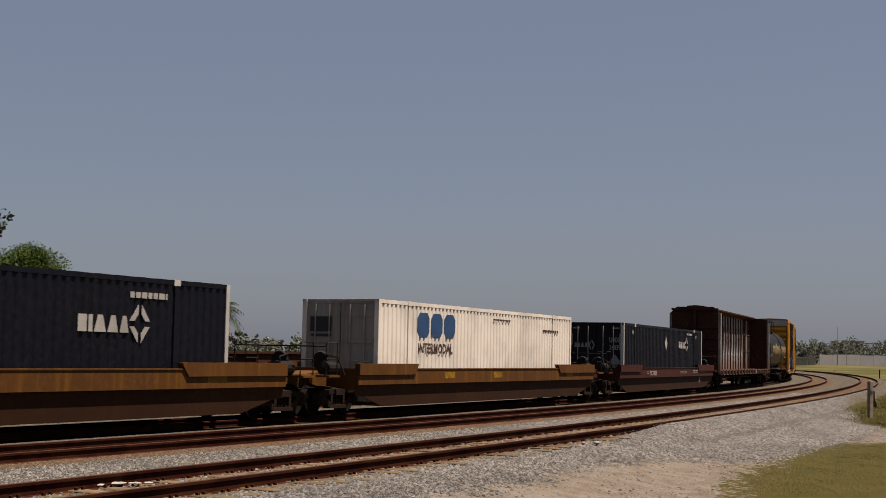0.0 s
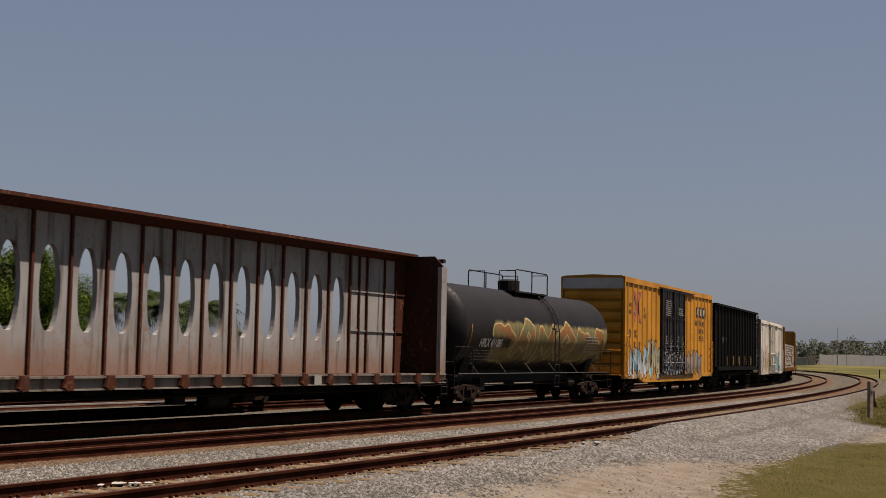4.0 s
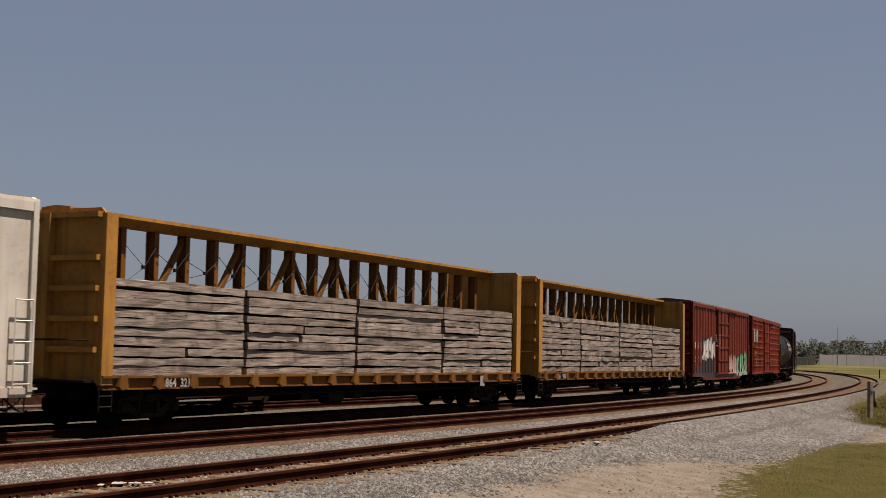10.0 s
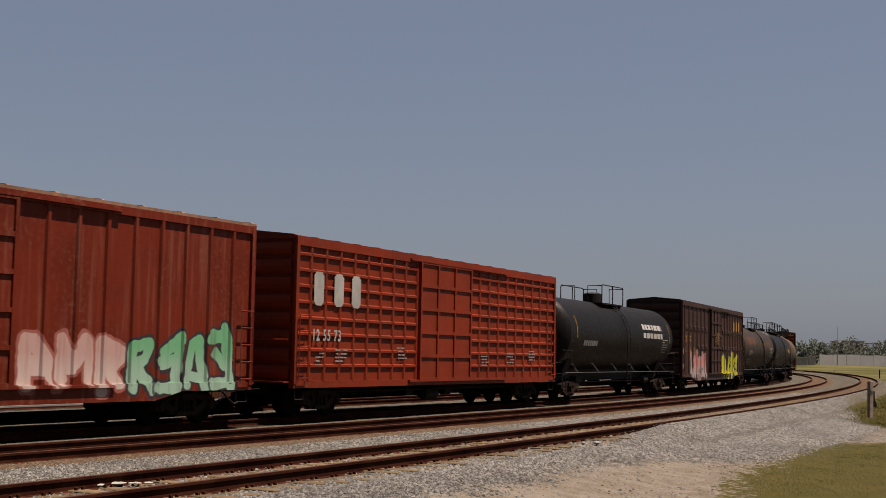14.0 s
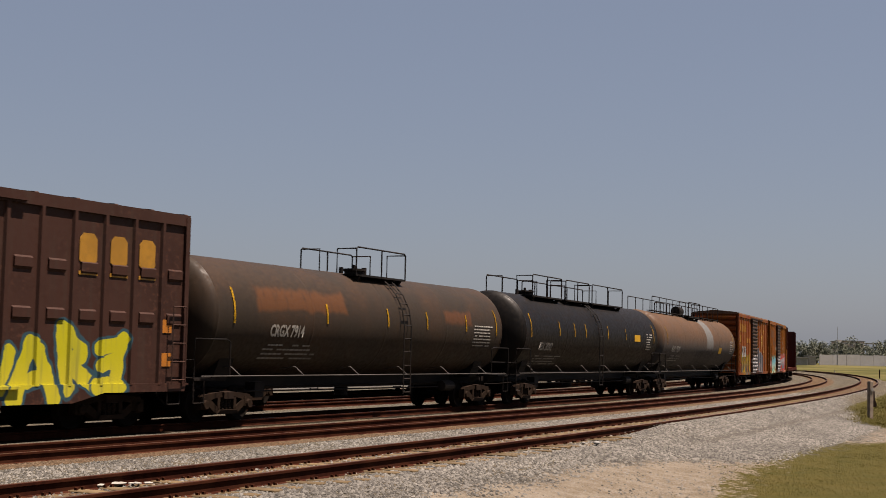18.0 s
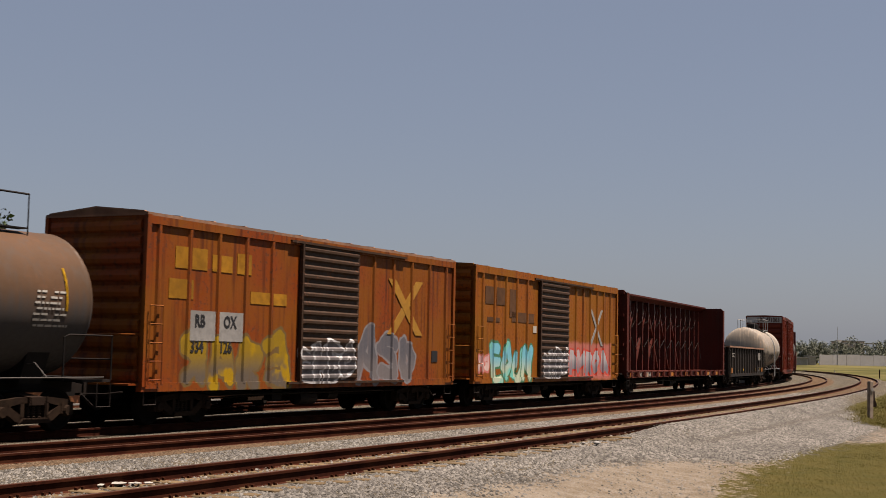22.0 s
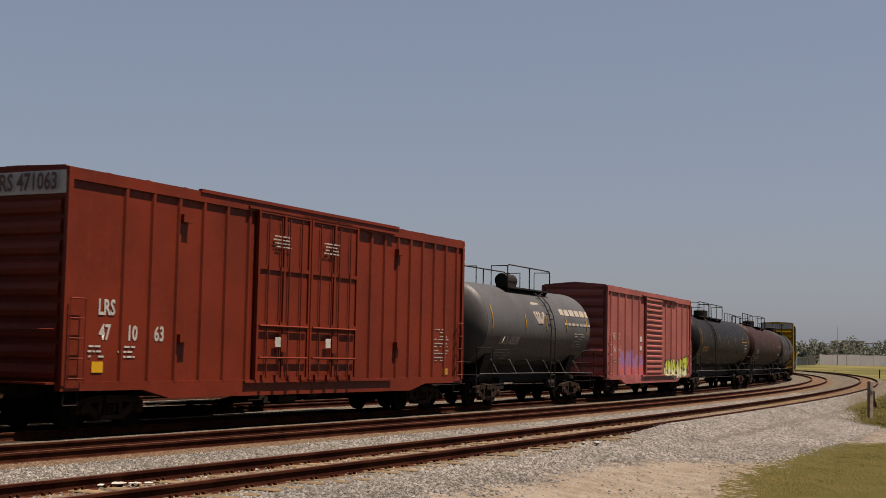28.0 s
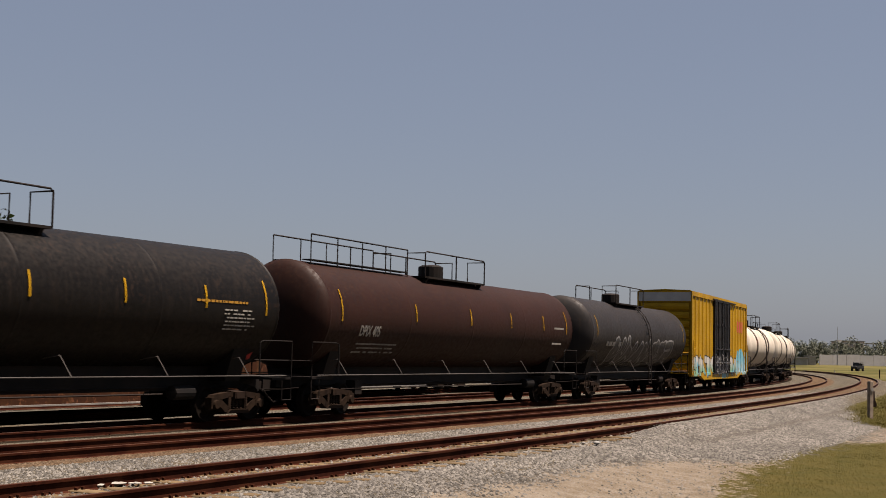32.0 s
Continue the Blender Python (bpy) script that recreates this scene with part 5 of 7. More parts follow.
def timber_stack(s, x0, x1, seed, top=3.25):
    """A stack of sawn ties: each timber of the outer tier is a piece of its own."""
    rnd = random.Random(seed)
    root = thing("timber_stack", "stack of weathered grey sawn timbers on the flat car", "lumber", "timber load")
    rolling(root, s, pose(0, 0, 1.15))
    z = 0.0
    L = x1 - x0
    layers = 10
    h = (top - 1.15) / layers
    # near-black core: the shade in the gaps between timbers is put into its colour
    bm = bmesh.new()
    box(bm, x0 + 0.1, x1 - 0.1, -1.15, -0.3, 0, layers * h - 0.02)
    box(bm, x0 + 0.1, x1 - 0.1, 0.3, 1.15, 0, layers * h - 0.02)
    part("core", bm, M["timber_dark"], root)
    for i in range(layers):
        cuts = [x0, x1] if rnd.random() < 0.82 else [x0, x0 + L * rnd.uniform(0.46, 0.54), x1]
        for p, q in zip(cuts, cuts[1:]):
            bm = bmesh.new()
            hh = h * rnd.uniform(0.74, 0.93)
            z0 = i * h + (h - hh) * rnd.random() * 0.6
            v = box(bm, p + 0.01 + rnd.uniform(0, 0.1), q - 0.01 - rnd.uniform(0, 0.1), -1.4 + rnd.uniform(0, 0.05), -1.16, z0, z0 + hh)
            tilt = rnd.uniform(-0.006, 0.006)
            bmesh.ops.subdivide_edges(bm, edges=[e for e in bm.edges if abs(e.verts[0].co.x - e.verts[1].co.x) > 0.5], cuts=7)
            for w in bm.verts:
                w.co.z += rnd.uniform(-0.02, 0.02) + tilt * (w.co.x - (p + q) / 2)
                w.co.y += rnd.uniform(-0.012, 0.012)
            part("timber", bm, M["timber"], root)
        bm = bmesh.new()
        box(bm, x0 + 0.02, x1 - 0.02, 1.16, 1.4, i * h, i * h + h * 0.9)
        part("timber", bm, M["timber"], root)
    return root


def hopper_car(s0, s1, height, mat, label):
    """A black open-top coal gondola with ribbed sides and sloped end sheets."""
    root = thing("hopper_car", label, "hopper car", "freight train")
    s, L = (s0 + s1) / 2, s1 - s0
    a, b = -L / 2, L / 2
    rolling(root, s)
    for side in (-1, 1):
        bm = bmesh.new()
        y0, y1 = sorted((side * 1.36, side * 1.42))
        box(bm, a + 0.05, b - 0.05, y0, y1, 1.3, height - 0.05)
        part("side_sheet", bm, mat, root)
        for i in range(1, 15):
            x = a + 1.0 + (L - 2.0) * (i - 1) / 13
            bm = bmesh.new()
            prism(bm, [(x - 0.1, side * 1.42), (x - 0.05, side * 1.52), (x + 0.05, side * 1.52), (x + 0.1, side * 1.42)], 1.3, height - 0.05, "z")
            part("side_post", bm, mat, root)
        bm = bmesh.new()
        box(bm, a, b, min(side * 1.3, side * 1.54), max(side * 1.3, side * 1.54), height - 0.12, height)
        part("top_chord", bm, mat, root)
        bm = bmesh.new()
        box(bm, a, b, min(side * 1.3, side * 1.54), max(side * 1.3, side * 1.54), 1.12, 1.34)
        part("side_sill", bm, mat, root)
        for i in range(5):
            x = a + L * (0.22 + 0.14 * i)
            sign(x, x + 0.09, 1.42, 2.0, M["yellow"], root, side * 1.53, "reflector_stripe")
        for x in (a + 0.1, b - 0.55):
            ladder(root, x, x + 0.45, side * 1.57, 0.7, height - 0.2, 9, mat)
    for k, x in ((-1, a), (1, b)):
        bm = bmesh.new()
        box(bm, min(x + k * -0.05, x - k * 0.12), max(x + k * -0.05, x - k * 0.12), -1.4, 1.4, 2.0 if k else 0, height)
        prism(bm, [(x - k * 0.1, 2.2), (x - k * 1.7, 1.2), (x - k * 1.7, 1.15), (x - k * 0.1, 2.1)], -1.36, 1.36)
        part("end_sheet", bm, mat, root)
        bm = bmesh.new()
        for y in (-1.2, -0.4, 0.4, 1.2):
            box(bm, min(x, x - k * 0.12), max(x, x - k * 0.12), y - 0.06, y + 0.06, 1.1, height - 0.1)
        box(bm, min(x, x - k * 1.8), max(x, x - k * 1.8), -1.4, 1.4, 1.06, 1.14)
        part("end_post", bm, mat, root)
    bm = bmesh.new()
    box(bm, a + 1.7, b - 1.7, -1.36, 1.36, 1.2, 1.3)
    box(bm, a + 1.2, b - 1.2, -1.36, 1.36, height - 0.75, height - 0.7)
    part("floor", bm, mat, root)
    underframe(root, a + 0.2, b - 0.2, 1.12, M["steel"], True, 12)
    running_gear(root, (a + 1.9, b - 1.9), (a, b))
    return root


def gondola(s0, s1, height, mat, label):
    root = thing("gondola_car", label, "gondola car", "freight train")
    s, L = (s0 + s1) / 2, s1 - s0
    a, b = -L / 2, L / 2
    rolling(root, s)
    for side in (-1, 1):
        bm = bmesh.new()
        y0, y1 = sorted((side * 1.36, side * 1.42))
        box(bm, a + 0.05, b - 0.05, y0, y1, 0.85, height - 0.05)
        part("side_sheet", bm, mat, root)
        for i in range(15):
            x = a + 0.1 + (L - 0.2) * i / 14
            bm = bmesh.new()
            prism(bm, [(x - 0.09, side * 1.42), (x - 0.05, side * 1.52), (x + 0.05, side * 1.52), (x + 0.09, side * 1.42)], 0.85, height - 0.05, "z")
            part("side_post", bm, mat, root)
        bm = bmesh.new()
        box(bm, a, b, min(side * 1.3, side * 1.54), max(side * 1.3, side * 1.54), height - 0.1, height)
        part("top_chord", bm, M["rust_rail"], root)
        bm = bmesh.new()
        box(bm, a, b, min(side * 1.34, side * 1.5), max(side * 1.34, side * 1.5), 0.72, 0.9)
        part("side_sill", bm, mat, root)
        for i in range(6):
            x = a + L * (i + 0.5) / 6
            sign(x - 0.2, x + 0.2, 1.06, 1.2, M["yellow"], root, side * 1.43, "reflector_stripe")
    for k, x in ((-1, a), (1, b)):
        end_wall(root, x - k * 0.05, k, 1.4, 0.9, height, 5, mat)
        for side in (-1, 1):
            ladder(root, x - 0.22, x + 0.22, side * 1.57, 0.5, height - 0.3, 5, mat)
    bm = bmesh.new()
    box(bm, a + 0.1, b - 0.1, -1.38, 1.38, 0.9, 1.0)
    box(bm, a + 0.2, b - 0.2, -1.36, 1.36, 1.9, 2.0)
    part("floor", bm, mat, root)
    underframe(root, a + 0.2, b - 0.2, 0.88, M["steel"], True, 31)
    running_gear(root, (a + 2.0, b - 2.0), (a, b))
    return root

# ---- paints of the train ----
TEAL, CREAM, GREY, PINK, LIME, SKY, INK = (0.12, 0.36, 0.4), (0.62, 0.58, 0.5), (0.3, 0.3, 0.31), (0.5, 0.19, 0.17), (0.4, 0.38, 0.08), (0.2, 0.42, 0.5), (0.03, 0.03, 0.035)
M["grey"] = plain("galvanised_grey", (0.214, 0.214, 0.2073), 0.5, 0.2, var=0.25)
M["rust_rail"] = plain("rusty_top_chord", (0.1873, 0.09363, 0.05083), 0.85, var=0.4, scale=4, bump=0.3)
M["timber"] = sawn_wood("weathered_timber", (0.29, 0.245, 0.205), (0.1, 0.08, 0.065), 0.5)
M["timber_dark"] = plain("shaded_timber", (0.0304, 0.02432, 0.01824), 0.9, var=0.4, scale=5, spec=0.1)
M["navy"] = paint("navy_container_paint", (0.00403, 0.005084, 0.01023), 0.02, 0.5, 0.12, grime=(0.009, 0.011, 0.02))
M["cream"] = paint("cream_container_paint", (0.36, 0.335, 0.285), 0.1, 0.5, 0.12, grime=(0.3, 0.24, 0.17))
M["old_grey"] = paint("cream_grimy_doors", (0.15, 0.139, 0.12), 0.4, 0.6, 0.5)
M["pale_post"] = plain("white_corner_posts", (0.3612, 0.3504, 0.321), 0.5, var=0.2, scale=3)
M["well_brown"] = paint("brown_well_car_paint", (0.1287, 0.05616, 0.01716), 0.12, 0.7, 0.5, grime=(0.23, 0.115, 0.024))
# well car brown with the shade of the inward-sloping plate painted in
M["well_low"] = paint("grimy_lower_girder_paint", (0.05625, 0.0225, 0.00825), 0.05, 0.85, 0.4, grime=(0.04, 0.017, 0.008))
M["well_red"] = paint("red_brown_well_car_paint", (0.0682, 0.01674, 0.00868), 0.1, 0.7, 0.35)
M["blue"] = plain("blue_emblem_paint", (0.01204, 0.04682, 0.1204), 0.5, var=0.2, scale=4)
M["opera_panel"] = paint("silver_beam_panel", (0.42, 0.415, 0.4), 0.6, 0.5, 0.95, rust_col=(0.16, 0.06, 0.02), grime=(0.09, 0.07, 0.055), low=(1.15, 2.1, 0.6, (0.15, 0.06, 0.02)))
M["worn_yellow"] = plain("worn_yellow_patch", (0.228, 0.114, 0.0076), 0.6, var=0.5, scale=5, spec=0.15)
M["opera_steel"] = paint("dark_rusted_bulkhead_steel", (0.06, 0.026, 0.016), 0.6, 0.75, 0.6, grime=(0.03, 0.018, 0.013))
M["fresh_white"] = plain("fresh_white_marking", (0.62, 0.61, 0.58), 0.6, var=0.15, scale=3, spec=0.2)
M["opera_sill"] = paint("rust_streaked_pale_sill", (0.26, 0.24, 0.215), 0.7, 0.6, 0.9, rust_col=(0.12, 0.042, 0.015), grime=(0.1, 0.06, 0.035))
M["opera_rust"] = paint("rusty_beam_posts", (0.085, 0.027, 0.015), 0.6, 0.75, 0.6)
M["tank_black"] = paint("black_tank_paint", (0.007598, 0.0063, 0.005231), 0.04, 0.5, 0.35, grime=(0.03, 0.022, 0.017))
M["tank_tagged"] = paint("sprayed_black_tank_paint", (0.02, 0.019, 0.019), 0.04, 0.55, 0.3, grime=(0.03, 0.026, 0.023),
                         tags=((-4.9, 7.5, 1.5, 2.95, ((0.17, 0.15, 0.085),), INK, 0), (-5.0, 7.4, 1.55, 2.9, ((0.2, 0.1, 0.055), (0.2, 0.17, 0.085), (0.13, 0.12, 0.07)), (0.42, 0.34, 0.17), 1.15), (-6.4, -3.3, 2.0, 2.42, ((0.014, 0.012, 0.011),), INK, 0)))
M["tank_brown"] = paint("brown_tank_paint", (0.0368, 0.0288, 0.0216), 0.05, 0.55, 0.5, grime=(0.03, 0.023, 0.019), fade=(0.052, 0.034, 0.023),
                        tags=((-6.6, -2.2, 2.75, 3.35, ((0.075, 0.038, 0.022),), INK, 0), (3.9, 5.9, 2.7, 3.15, ((0.07, 0.036, 0.022),), INK, 0)))
M["tank_red"] = paint("red_brown_tank_paint", (0.03, 0.01162, 0.007875), 0.05, 0.6, 0.4, grime=(0.02, 0.012, 0.01))
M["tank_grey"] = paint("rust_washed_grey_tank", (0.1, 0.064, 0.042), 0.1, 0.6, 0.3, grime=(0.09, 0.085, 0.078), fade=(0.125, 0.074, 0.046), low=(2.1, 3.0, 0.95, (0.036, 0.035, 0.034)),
                       tags=((1.0, 2.9, 2.3, 4.4, ((0.13, 0.13, 0.126),), INK, 0), (-8.6, -5.6, 1.2, 2.0, ((0.03, 0.03, 0.031),), INK, 0), (-1.6, 3.4, 1.3, 2.25, ((0.028, 0.028, 0.03),), INK, 0)))
M["tank_slate"] = paint("slate_grey_tank_paint", (0.093, 0.0961, 0.09734), 0.15, 0.45, 0.3, grime=(0.1, 0.098, 0.096))
M["tank_cream"] = paint("cream_tank_paint", (0.1271, 0.1128, 0.093), 0.3, 0.5, 0.3, grime=(0.36, 0.28, 0.2), tags=((-2.0, 1.5, 1.7, 2.2, ((0.05, 0.05, 0.05), (0.16, 0.15, 0.14)), (0.03, 0.03, 0.03), 0.3),), low=(1.1, 2.4, 0.45, (0.16, 0.1, 0.06)))
M["tank_white"] = paint("dirty_white_tank_paint", (0.27, 0.247, 0.205), 0.2, 0.5, 0.25, grime=(0.35, 0.3, 0.22))
M["tank_scrawl"] = paint("scrawled_dark_tank_paint", (0.03, 0.028, 0.028), 0.05, 0.55, 0.35, tags=((-5.0, 5.5, 1.4, 2.6, ((0.05, 0.05, 0.05), (0.045, 0.043, 0.043)), (0.28, 0.28, 0.28), 0.75),))
M["box_yellow"] = paint("yellow_boxcar_paint", (0.68, 0.345, 0.1), 0.2, 0.5, 0.25, grime=(0.3, 0.15, 0.04),
                        tags=((-8.6, -5.0, 0.85, 2.2, ((0.3, 0.4, 0.42), (0.5, 0.53, 0.52), (0.1, 0.2, 0.25)), INK, 0.55), (-4.9, -2.7, 0.85, 2.35, ((0.3, 0.28, 0.18), (0.38, 0.36, 0.26), (0.35, 0.48, 0.5)), INK, 0.5), (2.5, 6.6, 0.95, 2.1, ((0.25, 0.24, 0.25), (0.16, 0.14, 0.14), (0.3, 0.22, 0.12)), INK, 0.5)))
M["box_yellow_tall"] = paint("bright_yellow_boxcar_paint", (0.56, 0.34, 0.06), 0.2, 0.5, 0.25, grime=(0.3, 0.15, 0.04),
                             tags=((-8.5, 5.0, 0.8, 2.0, ((0.55, 0.55, 0.52), (0.25, 0.4, 0.3), (0.2, 0.38, 0.45)), INK, 0.95), (5.2, 8.6, 0.8, 2.4, (SKY, (0.35, 0.5, 0.55)), SKY, 0.7)))
M["box_black"] = paint("black_door_paint", (0.02, 0.021, 0.024), 0.2, 0.5, 0.3, tags=((-2.4, 2.1, 1.0, 2.0, ((0.022, 0.022, 0.025), (0.03, 0.03, 0.035)), (0.35, 0.35, 0.35), 0.55),))
M["hopper_black"] = paint("black_hopper_paint", (0.0055, 0.005, 0.005), 0.03, 0.7, 0.25, grime=(0.009, 0.008, 0.0075), spec=0.05)
M["reefer_white"] = paint("dirty_white_reefer_paint", (0.289, 0.2745, 0.2374), 0.35, 0.5, 0.4, rust_col=(0.3, 0.15, 0.06), grime=(0.2, 0.16, 0.11), low=(0.75, 1.5, 0.3, (0.16, 0.09, 0.045)),
                          tags=((1.5, 6.2, 0.85, 2.4, ((0.22, 0.33, 0.35), (0.27, 0.38, 0.4), (0.2, 0.3, 0.31)), (0.06, 0.09, 0.1), 0.6), (-4.4, -1.9, 0.85, 2.7, ((0.42, 0.32, 0.21), (0.3, 0.35, 0.22), (0.45, 0.36, 0.26)), (0.4, 0.25, 0.14), 0.7), (-7.4, -4.5, 0.85, 1.6, ((0.42, 0.33, 0.25), (0.5, 0.46, 0.4)), (0.35, 0.3, 0.26), 0.6)))
M["reefer_roof"] = paint("peeling_white_roof", (0.36, 0.325, 0.26), 0.9, 0.6, 0.5, rust_col=(0.24, 0.13, 0.05), grime=(0.32, 0.2, 0.09))
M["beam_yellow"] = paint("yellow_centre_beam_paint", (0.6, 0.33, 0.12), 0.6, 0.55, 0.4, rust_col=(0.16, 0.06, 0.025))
# rusty copy of the beam yellow, darkened to carry the shade inside the car
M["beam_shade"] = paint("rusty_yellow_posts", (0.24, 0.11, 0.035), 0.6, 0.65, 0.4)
M["beam_red"] = paint("red_brown_centre_beam_paint", (0.095, 0.018, 0.01), 0.2, 0.55, 0.3)
M["faded_red"] = paint("faded_red_boxcar_paint", (0.175, 0.032, 0.017), 0.25, 0.55, 0.3, grime=(0.33, 0.16, 0.12),
                     tags=((-6.5, -2.6, 0.7, 3.0, ((0.035, 0.033, 0.035),), INK, 0), (-8.6, -6.4, 0.7, 1.4, ((0.05, 0.045, 0.045),), INK, 0), (-6.3, -2.8, 1.75, 2.85, ((0.6, 0.58, 0.54), (0.66, 0.63, 0.58)), INK, 0.56), (1.7, 4.9, 0.8, 2.1, ((0.42, 0.3, 0.27), (0.5, 0.42, 0.38)), (0.3, 0.12, 0.1), 0.62), (4.9, 8.6, 0.75, 2.3, ((0.16, 0.34, 0.2), (0.3, 0.42, 0.33)), INK, 0.6)))
M["panel_red"] = paint("brown_red_boxcar_paint", (0.25, 0.045, 0.021), 0.25, 0.55, 0.25, grime=(0.2, 0.07, 0.04))
M["dark_brown"] = paint("dark_brown_boxcar_paint", (0.058, 0.028, 0.021), 0.15, 0.6, 0.35, rust_col=(0.16, 0.06, 0.03),
                       tags=((-7.0, -2.6, 0.65, 2.0, ((0.42, 0.2, 0.18), (0.36, 0.3, 0.28), (0.2, 0.13, 0.12)), (0.3, 0.27, 0.26), 0.55), (2.0, 7.4, 0.68, 2.05, (LIME, (0.46, 0.42, 0.1)), (0.03, 0.07, 0.09), 0.6)))
M["rail_orange"] = paint("rusty_orange_boxcar_paint", (0.232, 0.084, 0.0112), 0.95, 0.6, 0.85, rust_col=(0.05, 0.018, 0.008), fade=(0.24, 0.06, 0.01), grime=(0.09, 0.025, 0.008),
                         tags=((-6.4, -1.9, 0.75, 2.2, ((0.22, 0.15, 0.04), (0.1, 0.085, 0.07), (0.3, 0.2, 0.04)), (0.13, 0.09, 0.04), 0.6), (1.7, 5.2, 0.8, 2.3, ((0.09, 0.09, 0.1), (0.14, 0.13, 0.13)), (0.2, 0.2, 0.21), 0.6)))
M["rail_gold"] = paint("faded_gold_boxcar_paint", (0.2624, 0.1082, 0.01115), 0.9, 0.6, 0.75, rust_col=(0.07, 0.025, 0.009), fade=(0.3, 0.1, 0.012), grime=(0.13, 0.042, 0.01),
                       tags=((-6.2, -2.4, 0.75, 2.2, (SKY, (0.45, 0.5, 0.4), (0.2, 0.45, 0.4)), (0.05, 0.16, 0.1), 0.6), (1.5, 6.9, 0.8, 2.35, ((0.36, 0.15, 0.13),), PINK, 0), (1.7, 6.5, 0.95, 2.1, ((0.36, 0.37, 0.38), (0.17, 0.18, 0.2)), (0.5, 0.07, 0.05), 0.56), (-7.3, -6.4, 1.2, 1.8, ((0.5, 0.35, 0.35), (0.55, 0.45, 0.42)), PINK, 0.35)))
M["door_brown"] = paint("brown_corrugated_door", (0.055, 0.032, 0.02), 0.5, 0.6, 0.4, tags=((-1.4, 1.4, 0.95, 1.9, ((0.13, 0.12, 0.12), (0.09, 0.085, 0.085)), (0.5, 0.5, 0.5), 0.4),))
M["tall_red"] = paint("red_brown_tall_boxcar_paint", (0.165, 0.033, 0.019), 0.04, 0.5, 0.2, grime=(0.17, 0.04, 0.024))
M["pink_red"] = paint("sun_faded_pink_red_paint", (0.34, 0.125, 0.11), 0.2, 0.55, 0.25, grime=(0.26, 0.08, 0.06),
                      tags=((2.3, 7.0, 0.8, 1.75, ((0.36, 0.4, 0.1), (0.5, 0.52, 0.35)), INK, 0.5), (-5.7, -1.6, 0.85, 2.0, ((0.2, 0.13, 0.24), (0.36, 0.11, 0.09)), (0.25, 0.12, 0.18), 0.55)))
M["gondola_black"] = paint("dusty_black_gondola_paint", (0.02, 0.017, 0.014), 0.15, 0.75, 0.4, grime=(0.04, 0.032, 0.024))
M["orange"] = plain("orange_mark", (0.2943, 0.1003, 0.006688), 0.55, var=0.2)
M["mark_grey"] = plain("grey_marking", (0.1873, 0.1846, 0.1739), 0.6, var=0.25)
M["dark_mark"] = plain("dark_brown_marking", (0.0532, 0.02432, 0.0152), 0.6, var=0.25)
M["red_mark"] = plain("red_marking", (0.4013, 0.04013, 0.03344), 0.5, var=0.2)
M["gold_mark"] = plain("gold_marking", (0.2541, 0.123, 0.008026), 0.55, var=0.2)
M["band_grey"] = plain("pale_grey_band", (0.2943, 0.2943, 0.2849), 0.55, var=0.2, scale=2)

M["worn_gold"] = plain("worn_gold_lettering", (0.2541, 0.1177, 0.008026), 0.6, var=0.4, scale=4, spec=0.15)
M["worn_dark"] = plain("worn_dark_lettering", (0.08026, 0.03745, 0.01605), 0.6, var=0.4, scale=4, spec=0.15)


def block(x, z, w, h):
    """A plain block with cut corners, in place of one large painted character."""
    c = min(w, h) * 0.22
    return [(x + c, z), (x + w - c, z), (x + w, z + c), (x + w, z + h - c), (x + w - c, z + h), (x + c, z + h), (x, z + h - c), (x, z + c)]


def in_bays(words, xs, z, size, mat, root, width, y=-1.44):
    """Short words or numbers, each painted in its own bay between two side posts."""
    for w, x in zip(words, xs):
        lettering(w, x, z, size, mat, root, y, width=width)


# ---- the train, from its leading cars to its last ----
w1 = well_car(-278.2, -258.33, M["well_brown"], "rust-brown well car with yellow reflector patches")
c1 = container(-276.70, -260.55, M["navy"], M["navy"], M["pale_post"], "navy blue long container in a well car", marks=True)
line_marks(c1, 2.92, 2.08, 1.02)
bars(4.5, 5.75, 2.78, 3.0, 1, M["white"], c1, -1.31, "number", 3, 1.0)
w2 = well_car(-254.74, -234.89, M["well_brown"], "rust-brown well car with a cream container")
c2 = container(-253.29, -237.13, M["cream"], M["old_grey"], M["cream"], "cream white long container with grimy grey doors")
for i in range(3):
    shape(block(-5.55 + i * 0.95, 2.27, 0.82, 0.75), M["blue"], c2, -1.3)
lettering("INTERMODAL", -5.5, 1.78, 0.42, M["dark_mark"], c2, -1.3, width=0.95)
bars(0.2, 2.4, 2.9, 3.05, 1, M["dark_mark"], c2, -1.305, "small_print", 6)
bars(5.0, 6.6, 2.6, 2.75, 1, M["dark_mark"], c2, -1.305, "number", 7)
for y0, y1, z0, z1 in ((0.3, 1.02, 2.36, 2.8), (-0.85, -0.3, 0.85, 1.15), (0.3, 1.0, 2.22, 2.29)):
    bm = bmesh.new()
    prism(bm, [(y0, z0), (y1, z0), (y1, z1), (y0, z1)], -8.08, -8.068, "x")
    part("emblem", bm, M["black"], c2)
w3 = well_car(-231.2, -211.6, M["well_red"], "red-brown well car with white lettering", yellow=False)
lettering("FEC 72035", -4.6, 0.95, 0.3, M["white"], w3, -1.486)
bars(-5.2, -4.8, 0.98, 1.16, 1, M["white"], w3, -1.486, "small_print", 9, 1)
bars(1.6, 3.4, 0.98, 1.14, 2, M["white"], w3, -1.486, "small_print", 10)
bars(4.6, 8.6, 1.0, 1.18, 1, M["white"], w3, -1.486, "small_print", 11)
lettering("53", 6.3, 0.5, 0.34, M["mark_grey"], w3, -1.416)
